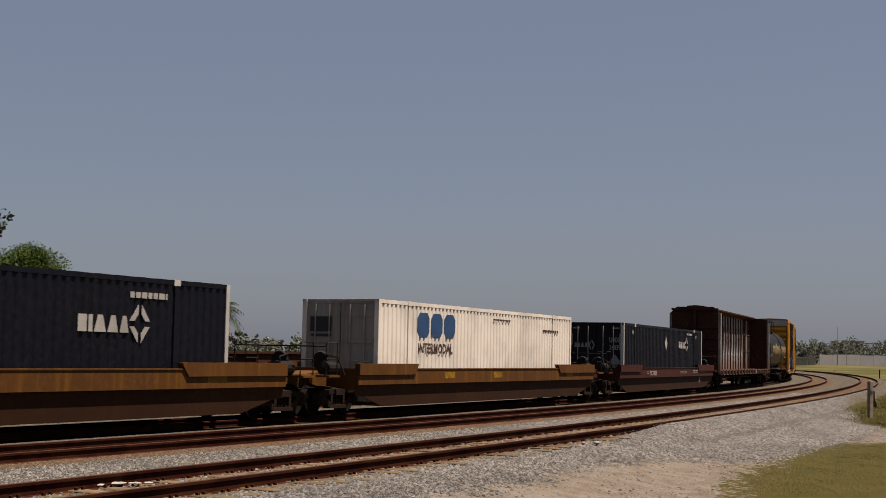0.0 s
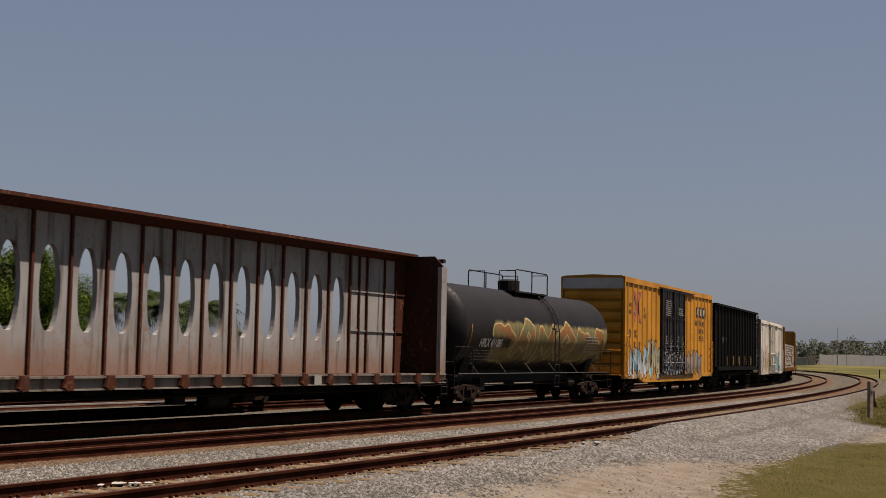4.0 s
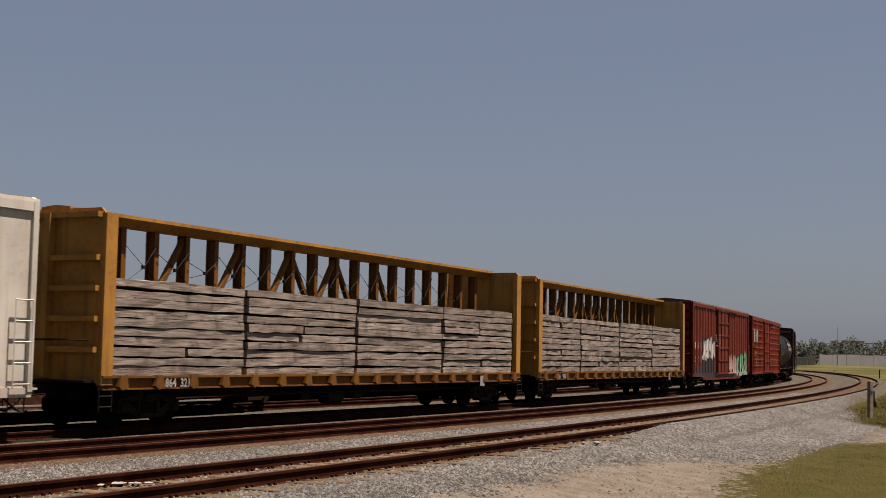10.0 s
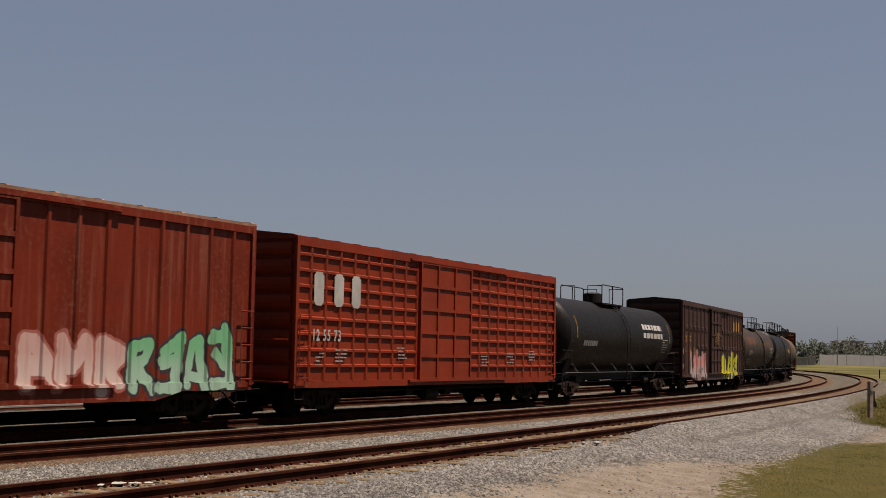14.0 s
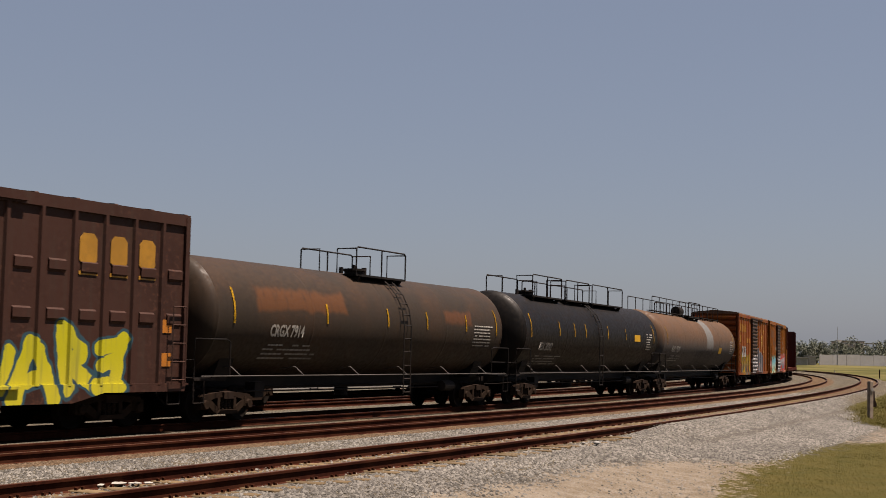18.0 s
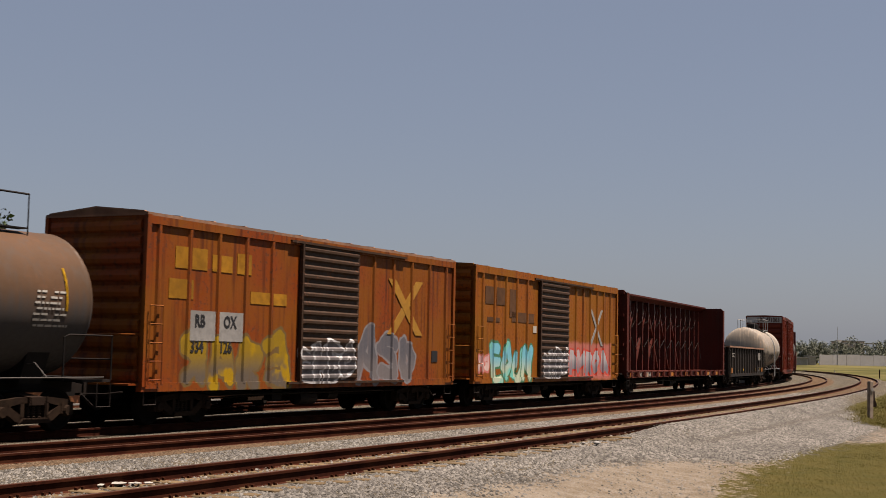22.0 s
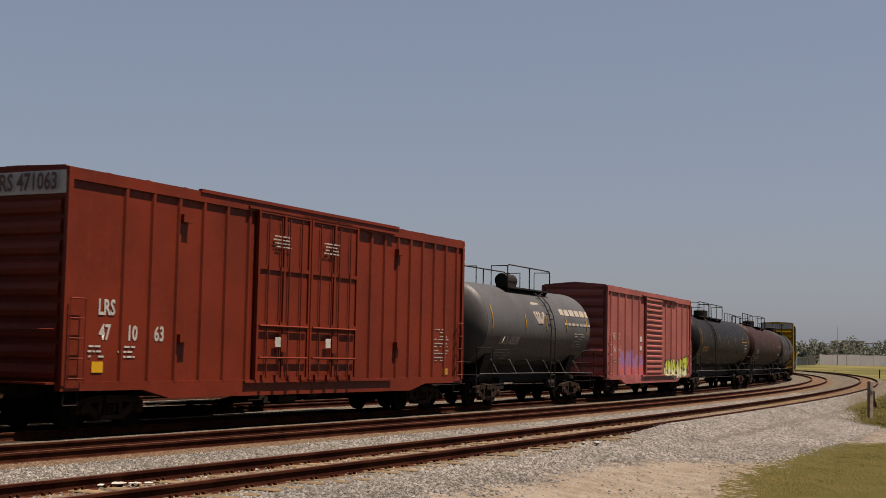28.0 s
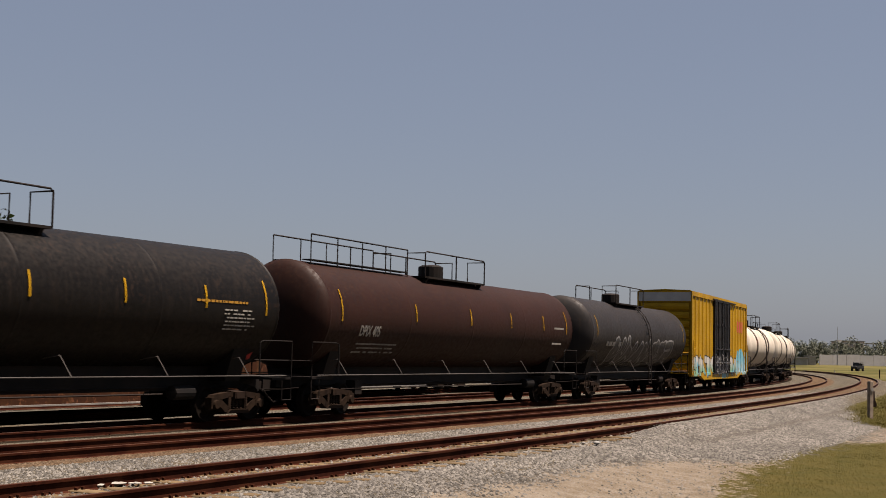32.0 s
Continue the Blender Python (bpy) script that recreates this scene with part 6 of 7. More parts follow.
c3 = container(-229.98, -213.83, M["navy"], M["navy"], M["pale_post"], "navy blue long container with white corner posts", marks=True)
line_marks(c3, 2.5, 2.3, 0.95)
shape(diamond(-0.2, 2.5, 0.25, 0.35), M["white"], c3, -1.305)
bars(4.3, 5.6, 2.95, 3.12, 1, M["white"], c3, -1.31, "number", 12, 1.0)
lettering("WP", -6.7, 2.85, 0.22, M["white"], c3, -1.31)
lettering("WP", 6.3, 2.85, 0.22, M["white"], c3, -1.31)

k4 = centre_beam(-209.68, -187.2, 4.85, M["opera_steel"], M["opera_rust"], "weathered centre beam car with oval windows in silver panels", windows=True, panel=M["opera_panel"], chord=M["opera_rust"], sill=M["opera_sill"])
sign(3.6, 3.95, 0.86, 1.12, M["white"], k4, -1.56)
k5 = tank_car(-185.2, -171.2, 4.2, M["tank_tagged"], "black tank car covered with sprayed writing", platform=(-1.8, 1.5), dome="drum", ladder_x=0.9, stripes=(-6.9, 6.8), end_arc=(-0.5, 0.05))
lettering("HPLX 411081", -6.0, 2.03, 0.4, M["fresh_white"], k5, -1.56, width=0.85)
bars(-6.3, -3.6, 1.55, 1.95, 3, M["mark_grey"], k5, -1.5, "small_print", 13)
bars(4.6, 6.6, 1.9, 2.6, 6, M["white"], k5, -1.53, "small_print", 14)

k6 = box_car(-168.4, -149.85, 5.33, M["box_yellow"], "tall yellow boxcar with black doors and sprayed writing", posts=17, doors=((-2.6, -0.18, "plug", M["box_black"]), (-0.1, 2.3, "plug", M["box_black"])), ends=8, end_band=M["band_grey"], ridges=14, rise=0.1, sill=0.98, rows=((-8.63, 0.86, 7), (3.1, 0.87, 7)))
for mat, w, y in (("blue", 0.2, -1.436), ("red_mark", 0.1, -1.441)):
    for sx in (1, -1):
        for i in (-1, 1):
            shape([(-7.0 - sx * i * (0.6 + w), 4.1 + i * 0.72), (-7.0 - sx * i * (0.6 - w), 4.1 + i * 0.72), (-7.0 + sx * i * w * 0.5, 4.1), (-7.0 - sx * i * w, 4.1)], M[mat], k6, y - 0.002 * (sx > 0))
for txt, x, z in (("next", -8.45, 4.1), ("load", -8.45, 3.78), ("any", -5.96, 3.95), ("road", -5.96, 3.65)):
    lettering(txt, x, z, 0.32, M["dark_mark"], k6, -1.446, width=0.85)
sign(-6.95, -6.87, 3.8, 4.4, M["blue"], k6, -1.511, "emblem")
in_bays(("TB", "OX"), (-8.53, -7.68), 2.68, 0.5, M["dark_mark"], k6, 0.85)
in_bays(("66", "08", "70"), (-8.46, -7.62, -6.76), 2.22, 0.42, M["dark_mark"], k6, 0.9)
sign(5.3, 7.8, 4.05, 4.6, M["black"], k6, -1.449)
for i in range(3):
    shape([(5.5 + i * 0.75, 4.15), (5.7 + i * 0.75, 4.15), (6.05 + i * 0.75, 4.5), (5.6 + i * 0.75, 4.5)], M["white"], k6, -1.453)
for i, (txt, x) in enumerate((("Railcar Pooling", 4.75), ("Experts", 5.9))):
    lettering(txt, x, 3.62 - i * 0.42, 0.42, M["dark_mark"], k6, -1.446, width=1.0)
bars(6.0, 7.3, 2.75, 3.05, 1, M["dark_mark"], k6, -1.446, "small_print", 15, 1)
for x, z in ((-2.2, 4.1), (-2.1, 4.5), (0.5, 4.2)):
    bars(x, x + 1.3, z - 0.25, z + 0.15, 3, M["white"], k6, -1.6, "small_print", int(x * 10 + 60))
for x in (-2.2, -1.2, 0.3, 1.3):
    bars(x, x + 0.5, 1.9, 2.9, 4, M["white"], k6, -1.6, "small_print", int(x * 10 + 90), 0.5)

k7 = hopper_car(-148.63, -131.7, 5.05, M["hopper_black"], "black high-sided open hopper car with ribbed sides")
in_bays(("IF", "RX"), (-5.75, -4.95), 2.75, 0.5, M["mark_grey"], k7, 0.75, -1.43)
in_bays(("86", "72", "24"), (-6.1, -4.95, -3.8), 2.25, 0.5, M["mark_grey"], k7, 0.8, -1.43)
for x in (-6.3, -5.3, 0.1, 3.8, 5.6):
    bars(x, x + 0.6, 1.5, 1.95, 3, M["mark_grey"], k7, -1.43, "small_print", int(x * 10 + 70))

k8 = box_car(-129.8, -112.85, 4.62, M["reefer_white"], "dirty white refrigerator car with sprayed writing", posts=15, doors=((-1.95, 1.5, "plug", M["reefer_white"]),), ends=11, ridges=16, rise=0.2, post_d=0.05, rows=((-6.96, 1.06, 5), (2.1, 1.06, 6)), sill=0.9, sill_drop=False, roof_mat=M["reefer_roof"])
sign(-6.84, -6.0, 1.62, 2.02, M["black"], k8, -1.440)
sign(-5.78, -4.9, 1.62, 2.02, M["black"], k8, -1.440)
lettering("765", -6.76, 1.68, 0.38, M["white"], k8, -1.446, width=0.9)
lettering("090", -5.68, 1.68, 0.38, M["white"], k8, -1.446, width=0.9)
lettering("A R", -6.78, 2.12, 0.5, M["black"], k8, -1.440, width=0.8, spacing=1.2)
lettering("M N", -5.7, 2.12, 0.5, M["black"], k8, -1.440, width=0.8, spacing=1.2)
shape([(5.6, 3.3), (5.8, 3.15), (6.0, 3.3), (6.0, 3.75), (5.6, 3.75)], M["red_mark"], k8, -1.440)
sign(5.6, 6.0, 3.55, 3.75, M["blue"], k8, -1.445)
lettering("BUILDING", 6.35, 3.55, 0.22, M["mark_grey"], k8, -1.440, width=0.8)
lettering("AMERICA", 6.35, 3.28, 0.22, M["mark_grey"], k8, -1.440, width=0.8)
bars(-7.6, -6.9, 3.9, 4.15, 2, M["mark_grey"], k8, -1.440, "small_print", 21)

for i in range(9):
    bm = bmesh.new()
    prism(bm, [(-1.43, 3.22 + i * 0.1), (-1.475, 3.23 + i * 0.1), (-1.435, 3.28 + i * 0.1)], -8.2, -7.72, "x")
    part("vent_slat", bm, M["reefer_white"], k8)
sign(-8.0, -7.2, 1.2, 2.75, M["old_grey"], k8, -1.438, "recess")
sign(1.0, 1.25, 1.35, 1.65, M["gold_mark"], k8, -1.52)
for x, z in ((-3.05, 1.35), (-7.1, 1.2)):
    sign(x, x + 0.28, z, z + 0.3, M["white"], k8, -1.45)
bars(-6.3, -5.5, 1.2, 1.5, 3, M["mark_grey"], k8, -1.44, "small_print", 19)

for s0, s1, num, seed in ((-111.0, -88.9, "864  321", 40), (-87.1, -65.1, "361  988", 50)):
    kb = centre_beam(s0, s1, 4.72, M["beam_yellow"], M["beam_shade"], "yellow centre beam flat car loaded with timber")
    c = (s0 + s1) / 2
    lettering(num, -9.0, 0.9, 0.26, M["white"], kb, -1.565)
    sign(7.6, 7.95, 0.72, 1.06, M["white"], kb, -1.57)
    e = (s1 - s0) / 2
    cuts = (-e + 0.36, -5.7, -0.28, 5.15, e - 0.36)
    for i in range(4):
        timber_stack(c, cuts[i] + 0.02, cuts[i + 1] - 0.02, seed + i, 3.22 + 0.05 * ((seed + i * 3) % 3))

k11 = box_car(-62.95, -44.2, 4.82, M["faded_red"], "faded red boxcar with sprayed writing along the side", posts=18, doors=((-2.1, 1.48, "panelled", M["faded_red"]),), ends=8, ridges=14, rise=0.17, roof_mat=M["rust_rail"], rows=((-8.85, 0.84, 8), (2.4, 0.875, 8)))
for x in (-8.62, -7.86, -7.08):
    shape(block(x, 2.3, 0.3, 0.4), M["white"], k11, -1.44)
in_bays(("12", "91", "02"), (-8.7, -7.9, -7.08), 1.62, 0.42, M["white"], k11, 0.85)
bars(-3.0, -2.4, 2.5, 3.2, 4, M["white"], k11, -1.56, "small_print", 22)
bars(-1.9, -1.5, 2.3, 3.2, 4, M["white"], k11, -1.57, "small_print", 23)

k12 = box_car(-42.4, -23.9, 4.72, M["panel_red"], "brown-red boxcar with a grid of side panels", posts=24, doors=((-2.2, 1.48, "panelled", M["panel_red"]),), ends=8, ridges=16, rise=0.18, grid=9, post_d=0.05, sill_drop=False)
for x in (-8.35, -7.3, -6.35):
    shape(block(x, 2.98, 0.5, 0.9), M["white"], k12, -1.487)
lettering("12 55 73", -8.4, 2.05, 0.42, M["white"], k12, -1.487, width=0.85, spacing=1.2)
for i, x in enumerate((-8.4, -7.2, -3.6, 2.4, 4.6, 6.6)):
    bars(x, x + 0.7, 1.35 + 0.1 * (i % 3), 1.75 + 0.1 * (i % 3), 3, M["mark_grey"], k12, -1.487, "small_print", 24 + i)

k13 = tank_car(-21.8, -6.5, 4.2, M["tank_black"], "black tank car with white lettering", platform=(-2.2, 1.0), dome="drum", ladder_x=-0.2, stripes=(-7.2, 7.3))
bars(-6.2, -4.4, 2.1, 2.45, 1, M["white"], k13, -1.56, "number", 31, 1.0)
for i, z in enumerate((2.95, 2.55)):
    bars(2.6, 6.0, z, z + 0.4, 1, M["white"], k13, -1.5 + 0.03 * (1 - i), "emblem", 32 + i, 1.0)
bars(6.0, 7.2, 2.0, 2.7, 6, M["white"], k13, -1.54, "small_print", 34)

k14 = box_car(-4.1, 14.6, 4.76, M["dark_brown"], "dark brown boxcar with yellow marks and bright sprayed writing", posts=18, doors=((-1.7, 1.46, "panelled", M["dark_brown"]),), ends=8, ridges=16, rise=0.16, post_d=0.06, roof_mat=M["dark_brown"], rows=((-8.6, 1.08, 7), (2.94, 0.92, 7)))
for x in (5.86, 6.79, 7.7):
    shape(block(x, 3.45, 0.52, 0.68), M["gold_mark"], k14, -1.446)
    sign(x, x + 0.55, 3.25, 3.33, M["gold_mark"], k14, -1.446)
in_bays(("16", "02", "41"), (-8.42, -7.36, -6.26), 2.1, 0.42, M["gold_mark"], k14, 0.85)
in_bays(("CS", "XT"), (-8.42, -7.36), 2.65, 0.48, M["gold_mark"], k14, 0.8)
for x, z in ((-9.1, 2.0), (-9.1, 1.25), (8.5, 2.1), (8.5, 1.35)):
    sign(x, x + 0.36, z, z + 0.3, M["orange"], k14, -1.446, "reflector_stripe")
bars(-0.6, 0.9, 2.6, 3.3, 4, M["gold_mark"], k14, -1.57, "small_print", 36)

for x in [-8.06 + 1.08 * i for i in range(6)] + [2.48 + 0.92 * i for i in range(8)]:
    if -1.8 < x < 1.6:
        continue
    for z in ((3.42,) if x < -5.4 else (2.42, 3.42)):
        bm = bmesh.new()
        prism(bm, [(-1.43, z - 0.16), (-1.47, z - 0.1), (-1.47, z + 0.08), (-1.43, z + 0.12)], x - 0.24, x + 0.24, "x")
        part("side_ledge", bm, M["dark_brown"], k14)

k15 = tank_car(16.0, 31.95, 4.08, M["tank_brown"], "dusty brown tank car with yellow stripes", platform=(-0.9, 2.1), dome=True, ladder_x=1.1, stripes=(-7.6, -3.3, 0.1, 2.6, 5.4, 7.8))
lettering("CRGX 7914", -6.0, 2.12, 0.42, M["white"], k15, -1.54, width=0.75)
bars(-6.1, -3.4, 1.5, 1.95, 2, M["mark_grey"], k15, -1.5, "small_print", 37)
bars(6.0, 7.6, 2.0, 2.75, 7, M["white"], k15, -1.5, "small_print", 38)
k16 = tank_car(34.75, 51.8, 4.12, M["tank_black"], "black tank car with railings and yellow stripes", platform=((-6.8, -3.5), (-3.0, 0.0), (0.4, 4.8)), dome=True, ladder_x=-0.3, stripes=(-8.3, -5.2, -3.4, -2.0, 1.0, 3.6, 8.2))
lettering("TEIX 20302", -7.3, 1.98, 0.4, M["white"], k16, -1.53, width=0.75)
bars(-7.3, -4.0, 1.4, 1.8, 2, M["mark_grey"], k16, -1.48, "small_print", 39)
sign(5.0, 5.9, 2.5, 2.8, M["yellow"], k16, -1.52)
bars(6.9, 8.0, 2.1, 2.9, 7, M["white"], k16, -1.52, "small_print", 40)
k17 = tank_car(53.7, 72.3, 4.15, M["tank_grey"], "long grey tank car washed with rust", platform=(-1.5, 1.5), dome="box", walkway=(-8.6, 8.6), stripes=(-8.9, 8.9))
lettering("PLMX 135390", -7.7, 2.1, 0.42, M["white"], k17, -1.52, width=0.75)
bars(-7.7, -5.0, 1.6, 1.95, 2, M["mark_grey"], k17, -1.5, "small_print", 41)
sign(4.6, 5.4, 2.1, 2.45, M["yellow"], k17, -1.52)
bars(8.0, 9.0, 2.1, 2.9, 7, M["white"], k17, -1.5, "small_print", 42)

k18 = box_car(74.27, 89.64, 4.72, M["rail_orange"], "rusty orange boxcar with a brown corrugated door", posts=14, doors=((-1.42, 1.57, "corrugated", M["door_brown"]),), ends=10, ridges=12, rise=0.17, sill_drop=False, rows=((-7.2, 1.125, 5), (2.5, 1.15, 5)), roof_mat=M["rust_rail"])
sign(-6.02, -3.88, 1.95, 2.65, M["mark_grey"], k18, -1.443)
in_bays(("RB", "OX"), (-5.82, -4.7), 2.28, 0.4, M["black"], k18, 0.85, -1.452)
in_bays(("334", "126"), (-5.95, -4.83), 1.68, 0.42, M["black"], k18, 0.8)
for sx in (-1, 1):
    for i in (-1, 1):
        shape([(4.44 - sx * i * 1.1, 3.12 + i * 0.82), (4.44 - sx * i * 0.65, 3.12 + i * 0.82), (4.44 + sx * i * 0.22, 3.12), (4.44 - sx * i * 0.22, 3.12)], M["gold_mark"], k18, -1.446 - 0.005 * (sx > 0))
for x0, x1, z0, z1 in ((-6.6, -5.4, 3.6, 4.1), (-5.2, -4.4, 3.6, 4.0), (-4.2, -3.6, 3.6, 4.1), (-6.8, -5.9, 2.9, 3.35), (-3.6, -2.0, 2.9, 3.2)):
    sign(x0, x1, z0, z1, M["worn_gold"], k18, -1.443, "worn_lettering")
sign(6.2, 6.6, 1.5, 1.85, M["black"], k18, -1.446)
k19 = box_car(91.15, 106.7, 4.72, M["rail_gold"], "faded gold boxcar with a brown corrugated door and sprayed writing", posts=14, doors=((-1.75, 1.45, "corrugated", M["door_brown"]),), ends=10, ridges=12, rise=0.12, sill_drop=False, rows=((-7.04, 1.03, 5), (2.41, 0.88, 6)))
for x0, x1, z0, z1 in ((-6.8, -5.9, 3.5, 4.1), (-5.8, -5.0, 3.5, 4.1), (-4.6, -3.9, 3.1, 4.1), (-6.6, -5.5, 2.9, 3.05), (-4.4, -2.2, 2.95, 3.3)):
    sign(x0, x1, z0, z1, M["worn_dark"], k19, -1.443, "worn_lettering")
for sx in (-1, 1):
    for i in (-1, 1):
        shape([(5.0 - sx * i * 0.85, 2.98 + i * 0.75), (5.0 - sx * i * 0.6, 2.98 + i * 0.75), (5.0 + sx * i * 0.12, 2.98), (5.0 - sx * i * 0.12, 2.98)], M["mark_grey"], k19, -1.446 - 0.005 * (sx > 0))
sign(-2.3, -1.95, 2.6, 2.85, M["white"], k19, -1.446)

k20 = centre_beam(107.85, 129.8, 4.78, M["beam_red"], M["beam_red"], "empty red-brown centre beam flat car")
lettering("NS", -8.9, 0.9, 0.26, M["white"], k20, -1.565)
lettering("120 488", -7.7, 0.9, 0.26, M["white"], k20, -1.565, spacing=1.2)
for x in (-10.6, -7.9, -5.6, -2.8, 0.4, 3.1, 5.9, 8.2):
    sign(x, x + 0.55, 0.88, 1.06, M["orange"], k20, -1.562, "reflector_stripe")
sign(6.5, 6.85, 0.75, 1.05, M["white"], k20, -1.565)

k21 = gondola(131.8, 147.76, 2.62, M["gondola_black"], "dusty black low-sided gondola car")
sign(5.1, 5.65, 1.75, 2.25, M["white"], k21, -1.53)
bars(5.7, 6.35, 1.75, 2.25, 3, M["white"], k21, -1.53, "small_print", 43, 1)
bars(-6.9, -5.7, 1.9, 2.2, 1, M["white"], k21, -1.53, "small_print", 44, 1)
for x in (4.9, 5.6):
    bars(x, x + 0.35, 0.9, 1.3, 4, M["mark_grey"], k21, -1.53, "small_print", int(x * 10))
sign(-7.2, -6.7, 0.95, 1.25, M["orange"], k21, -1.53)
sign(6.7, 7.2, 0.95, 1.25, M["orange"], k21, -1.53)

k22 = tank_car(149.5, 160.3, 4.15, M["tank_cream"], "cream tank car with rusty end and scrawled writing", platform=(-1.8, 1.5), dome="drum", ladder_x=0.2, stripes=(-4.9, -2.4, -0.6, 1.2), rail_mat=M["grey"])
lettering("CGBX 6065", -4.4, 2.2, 0.36, M["black"], k22, -1.53, width=0.8)
bars(-4.5, -2.6, 1.6, 2.0, 2, M["mark_grey"], k22, -1.5, "small_print", 45)
bars(3.9, 5.0, 2.0, 2.5, 5, M["black"], k22, -1.52, "small_print", 46)
sign(3.75, 5.1, 2.5, 2.95, M["white"], k22, -1.515)
sign(1.7, 2.5, 2.15, 2.45, M["gold_mark"], k22, -1.53)

k23 = box_car(163.18, 181.66, 5.4, M["tall_red"], "tall red-brown boxcar with double plug doors", posts=21, doors=((-2.5, -0.14, "plug", M["tall_red"]), (-0.06, 2.33, "plug", M["tall_red"])), ends=9, end_band=M["band_grey"], ridges=14, rise=0.08, sill=1.0, roof_mat=M["tall_red"], rows=((-7.4, 0.92, 6), (3.23, 0.79, 8)))
lettering("LRS", -8.16, 2.45, 0.46, M["white"], k23, -1.446, width=0.75)
in_bays(("47", "10", "63"), (-8.1, -7.22, -6.3), 1.92, 0.46, M["white"], k23, 0.78)
for x in (-8.5, -7.5):
    bars(x, x + 0.6, 1.5, 1.82, 2, M["white"], k23, -1.446, "small_print", int(x * 10 + 200))
sign(-8.3, -7.95, 1.22, 1.45, M["yellow"], k23, -1.449)
for x in (-1.9, 0.5):
    bars(x, x + 0.95, 4.35, 4.7, 4, M["white"], k23, -1.56, "small_print", int(x * 10 + 300))
    sign(x + 0.15, x + 0.4, 1.85, 2.1, M["white"], k23, -1.6)
for i in range(5):
    bars(7.2, 8.4, 1.5 + i * 0.22, 1.68 + i * 0.22, 1, M["white"], k23, -1.446, "small_print", 60 + i, 0.7)
sign(7.9, 8.25, 1.1, 1.3, M["gold_mark"], k23, -1.452)
for x in (-5.35, 4.85):
    for z in (1.9, 4.65):
        bm = bmesh.new()
        box(bm, x - 0.2, x + 0.15, -1.58, -1.43, z, z + 0.18)
        part("door_stop", bm, M["tall_red"], k23)
bm = bmesh.new()
box(bm, -4.85, 4.75, -1.52, -1.43, 5.42, 5.5)
part("door_header", bm, M["tall_red"], k23)
end_txt = lettering("LRS 471063", 0, 0, 0.5, M["dark_mark"], k23, name="lettering", width=0.75)
end_txt.data.transform(pose(-9.325, 0.55, 4.98, 0, 0, -90) @ Matrix.Translation((0, 1.53, 0)))

k24 = tank_car(184.0, 194.0, 4.33, M["tank_slate"], "slate grey tank car with a cream emblem", platform=(-2.3, 2.0), dome="box", ladder_x=0.7, stripes=(-4.9, -1.8, 0.3, 2.5, 4.9))
lettering("UTLX 600590", -4.0, 2.15, 0.4, M["white"], k24, -1.53, width=0.75)
bars(-4.1, -2.2, 1.6, 2.0, 2, M["mark_grey"], k24, -1.5, "small_print", 47)
M["emblem_cream"] = plain("cream_emblem", (0.2006, 0.1765, 0.1431), 0.6, var=0.2)
for i in range(5):
    t = i / 4 - 0.5
    w = 0.075
    shape([(-0.3 + t * 0.3 - w, 2.95), (-0.3 + t * 0.3 + w, 2.95), (-0.32 + t * 0.95 + w, 3.3), (-0.32 + t * 0.6 + w, 3.75), (-0.32 + t * 0.6 - w, 3.75), (-0.32 + t * 0.95 - w, 3.3)], M["emblem_cream"], k24)
e1 = bars(2.0, 5.3, 3.22, 3.62, 1, M["emblem_cream"], k24, -1.38, "emblem", 48, 1.0)
e2 = bars(2.3, 5.3, 2.92, 3.08, 1, M["emblem_cream"], k24, -1.46, "emblem", 49, 1.0)
bars(3.5, 4.7, 2.1, 2.7, 6, M["white"], k24, -1.53, "small_print", 50)

k25 = box_car(196.55, 212.04, 4.8, M["pink_red"], "sun-faded pink-red boxcar with a corrugated door", posts=14, doors=((-1.55, 1.6, "corrugated", M["pink_red"]),), ends=9, ridges=12, rise=0.15, rows=((-7.1, 1.15, 5), (2.46, 1.15, 5)))
in_bays(("EE", "C"), (-6.62, -5.8), 2.55, 0.4, M["white"], k25, 0.8)
in_bays(("54", "14"), (-6.62, -5.84), 1.98, 0.4, M["white"], k25, 0.8)
for x in (-6.6, -5.8):
    bars(x, x + 0.5, 1.5, 1.75, 2, M["mark_grey"], k25, -1.446, "small_print", int(x * 10 + 150))
sign(-2.3, -1.95, 2.1, 2.3, M["white"], k25, -1.446)
sign(-2.3, -1.95, 2.5, 2.75, M["white"], k25, -1.446)
k26 = tank_car(214.5, 231.4, 4.3, M["tank_black"], "long black tank car with yellow stripes", platform=((-2.8, 1.3), (-6.2, -3.2)), dome="drum", ladder_x=-4.4, stripes=(-8.1, -5.2, -2.6, 0.2, 3.0, 5.8, 8.2))
lettering("UTLX 953267", -7.6, 2.2, 0.38, M["gold_mark"], k26, -1.53, width=0.75)
bars(5.4, 7.8, 2.82, 2.97, 1, M["gold_mark"], k26, -1.52, "small_print", 81, 1.0)
bars(6.5, 7.9, 2.2, 2.75, 6, M["white"], k26, -1.53, "small_print", 53)
shape(diamond(8.3, 1.55, 0.16, 0.16), M["red_mark"], k26, -1.5)
k27 = tank_car(234.4, 252.5, 4.28, M["tank_red"], "red-brown tank car with a top walkway", platform=(-2.6, 2.0), dome="drum", walkway=(-9.0, -3.2), stripes=(-8.7, -4.2, -0.2, 3.2, 6.3, 8.7))
lettering("DPIX 405", -7.6, 2.22, 0.42, M["white"], k27, -1.53, width=0.72)
bars(-7.6, -4.8, 1.7, 2.05, 2, M["mark_grey"], k27, -1.5, "small_print", 54)
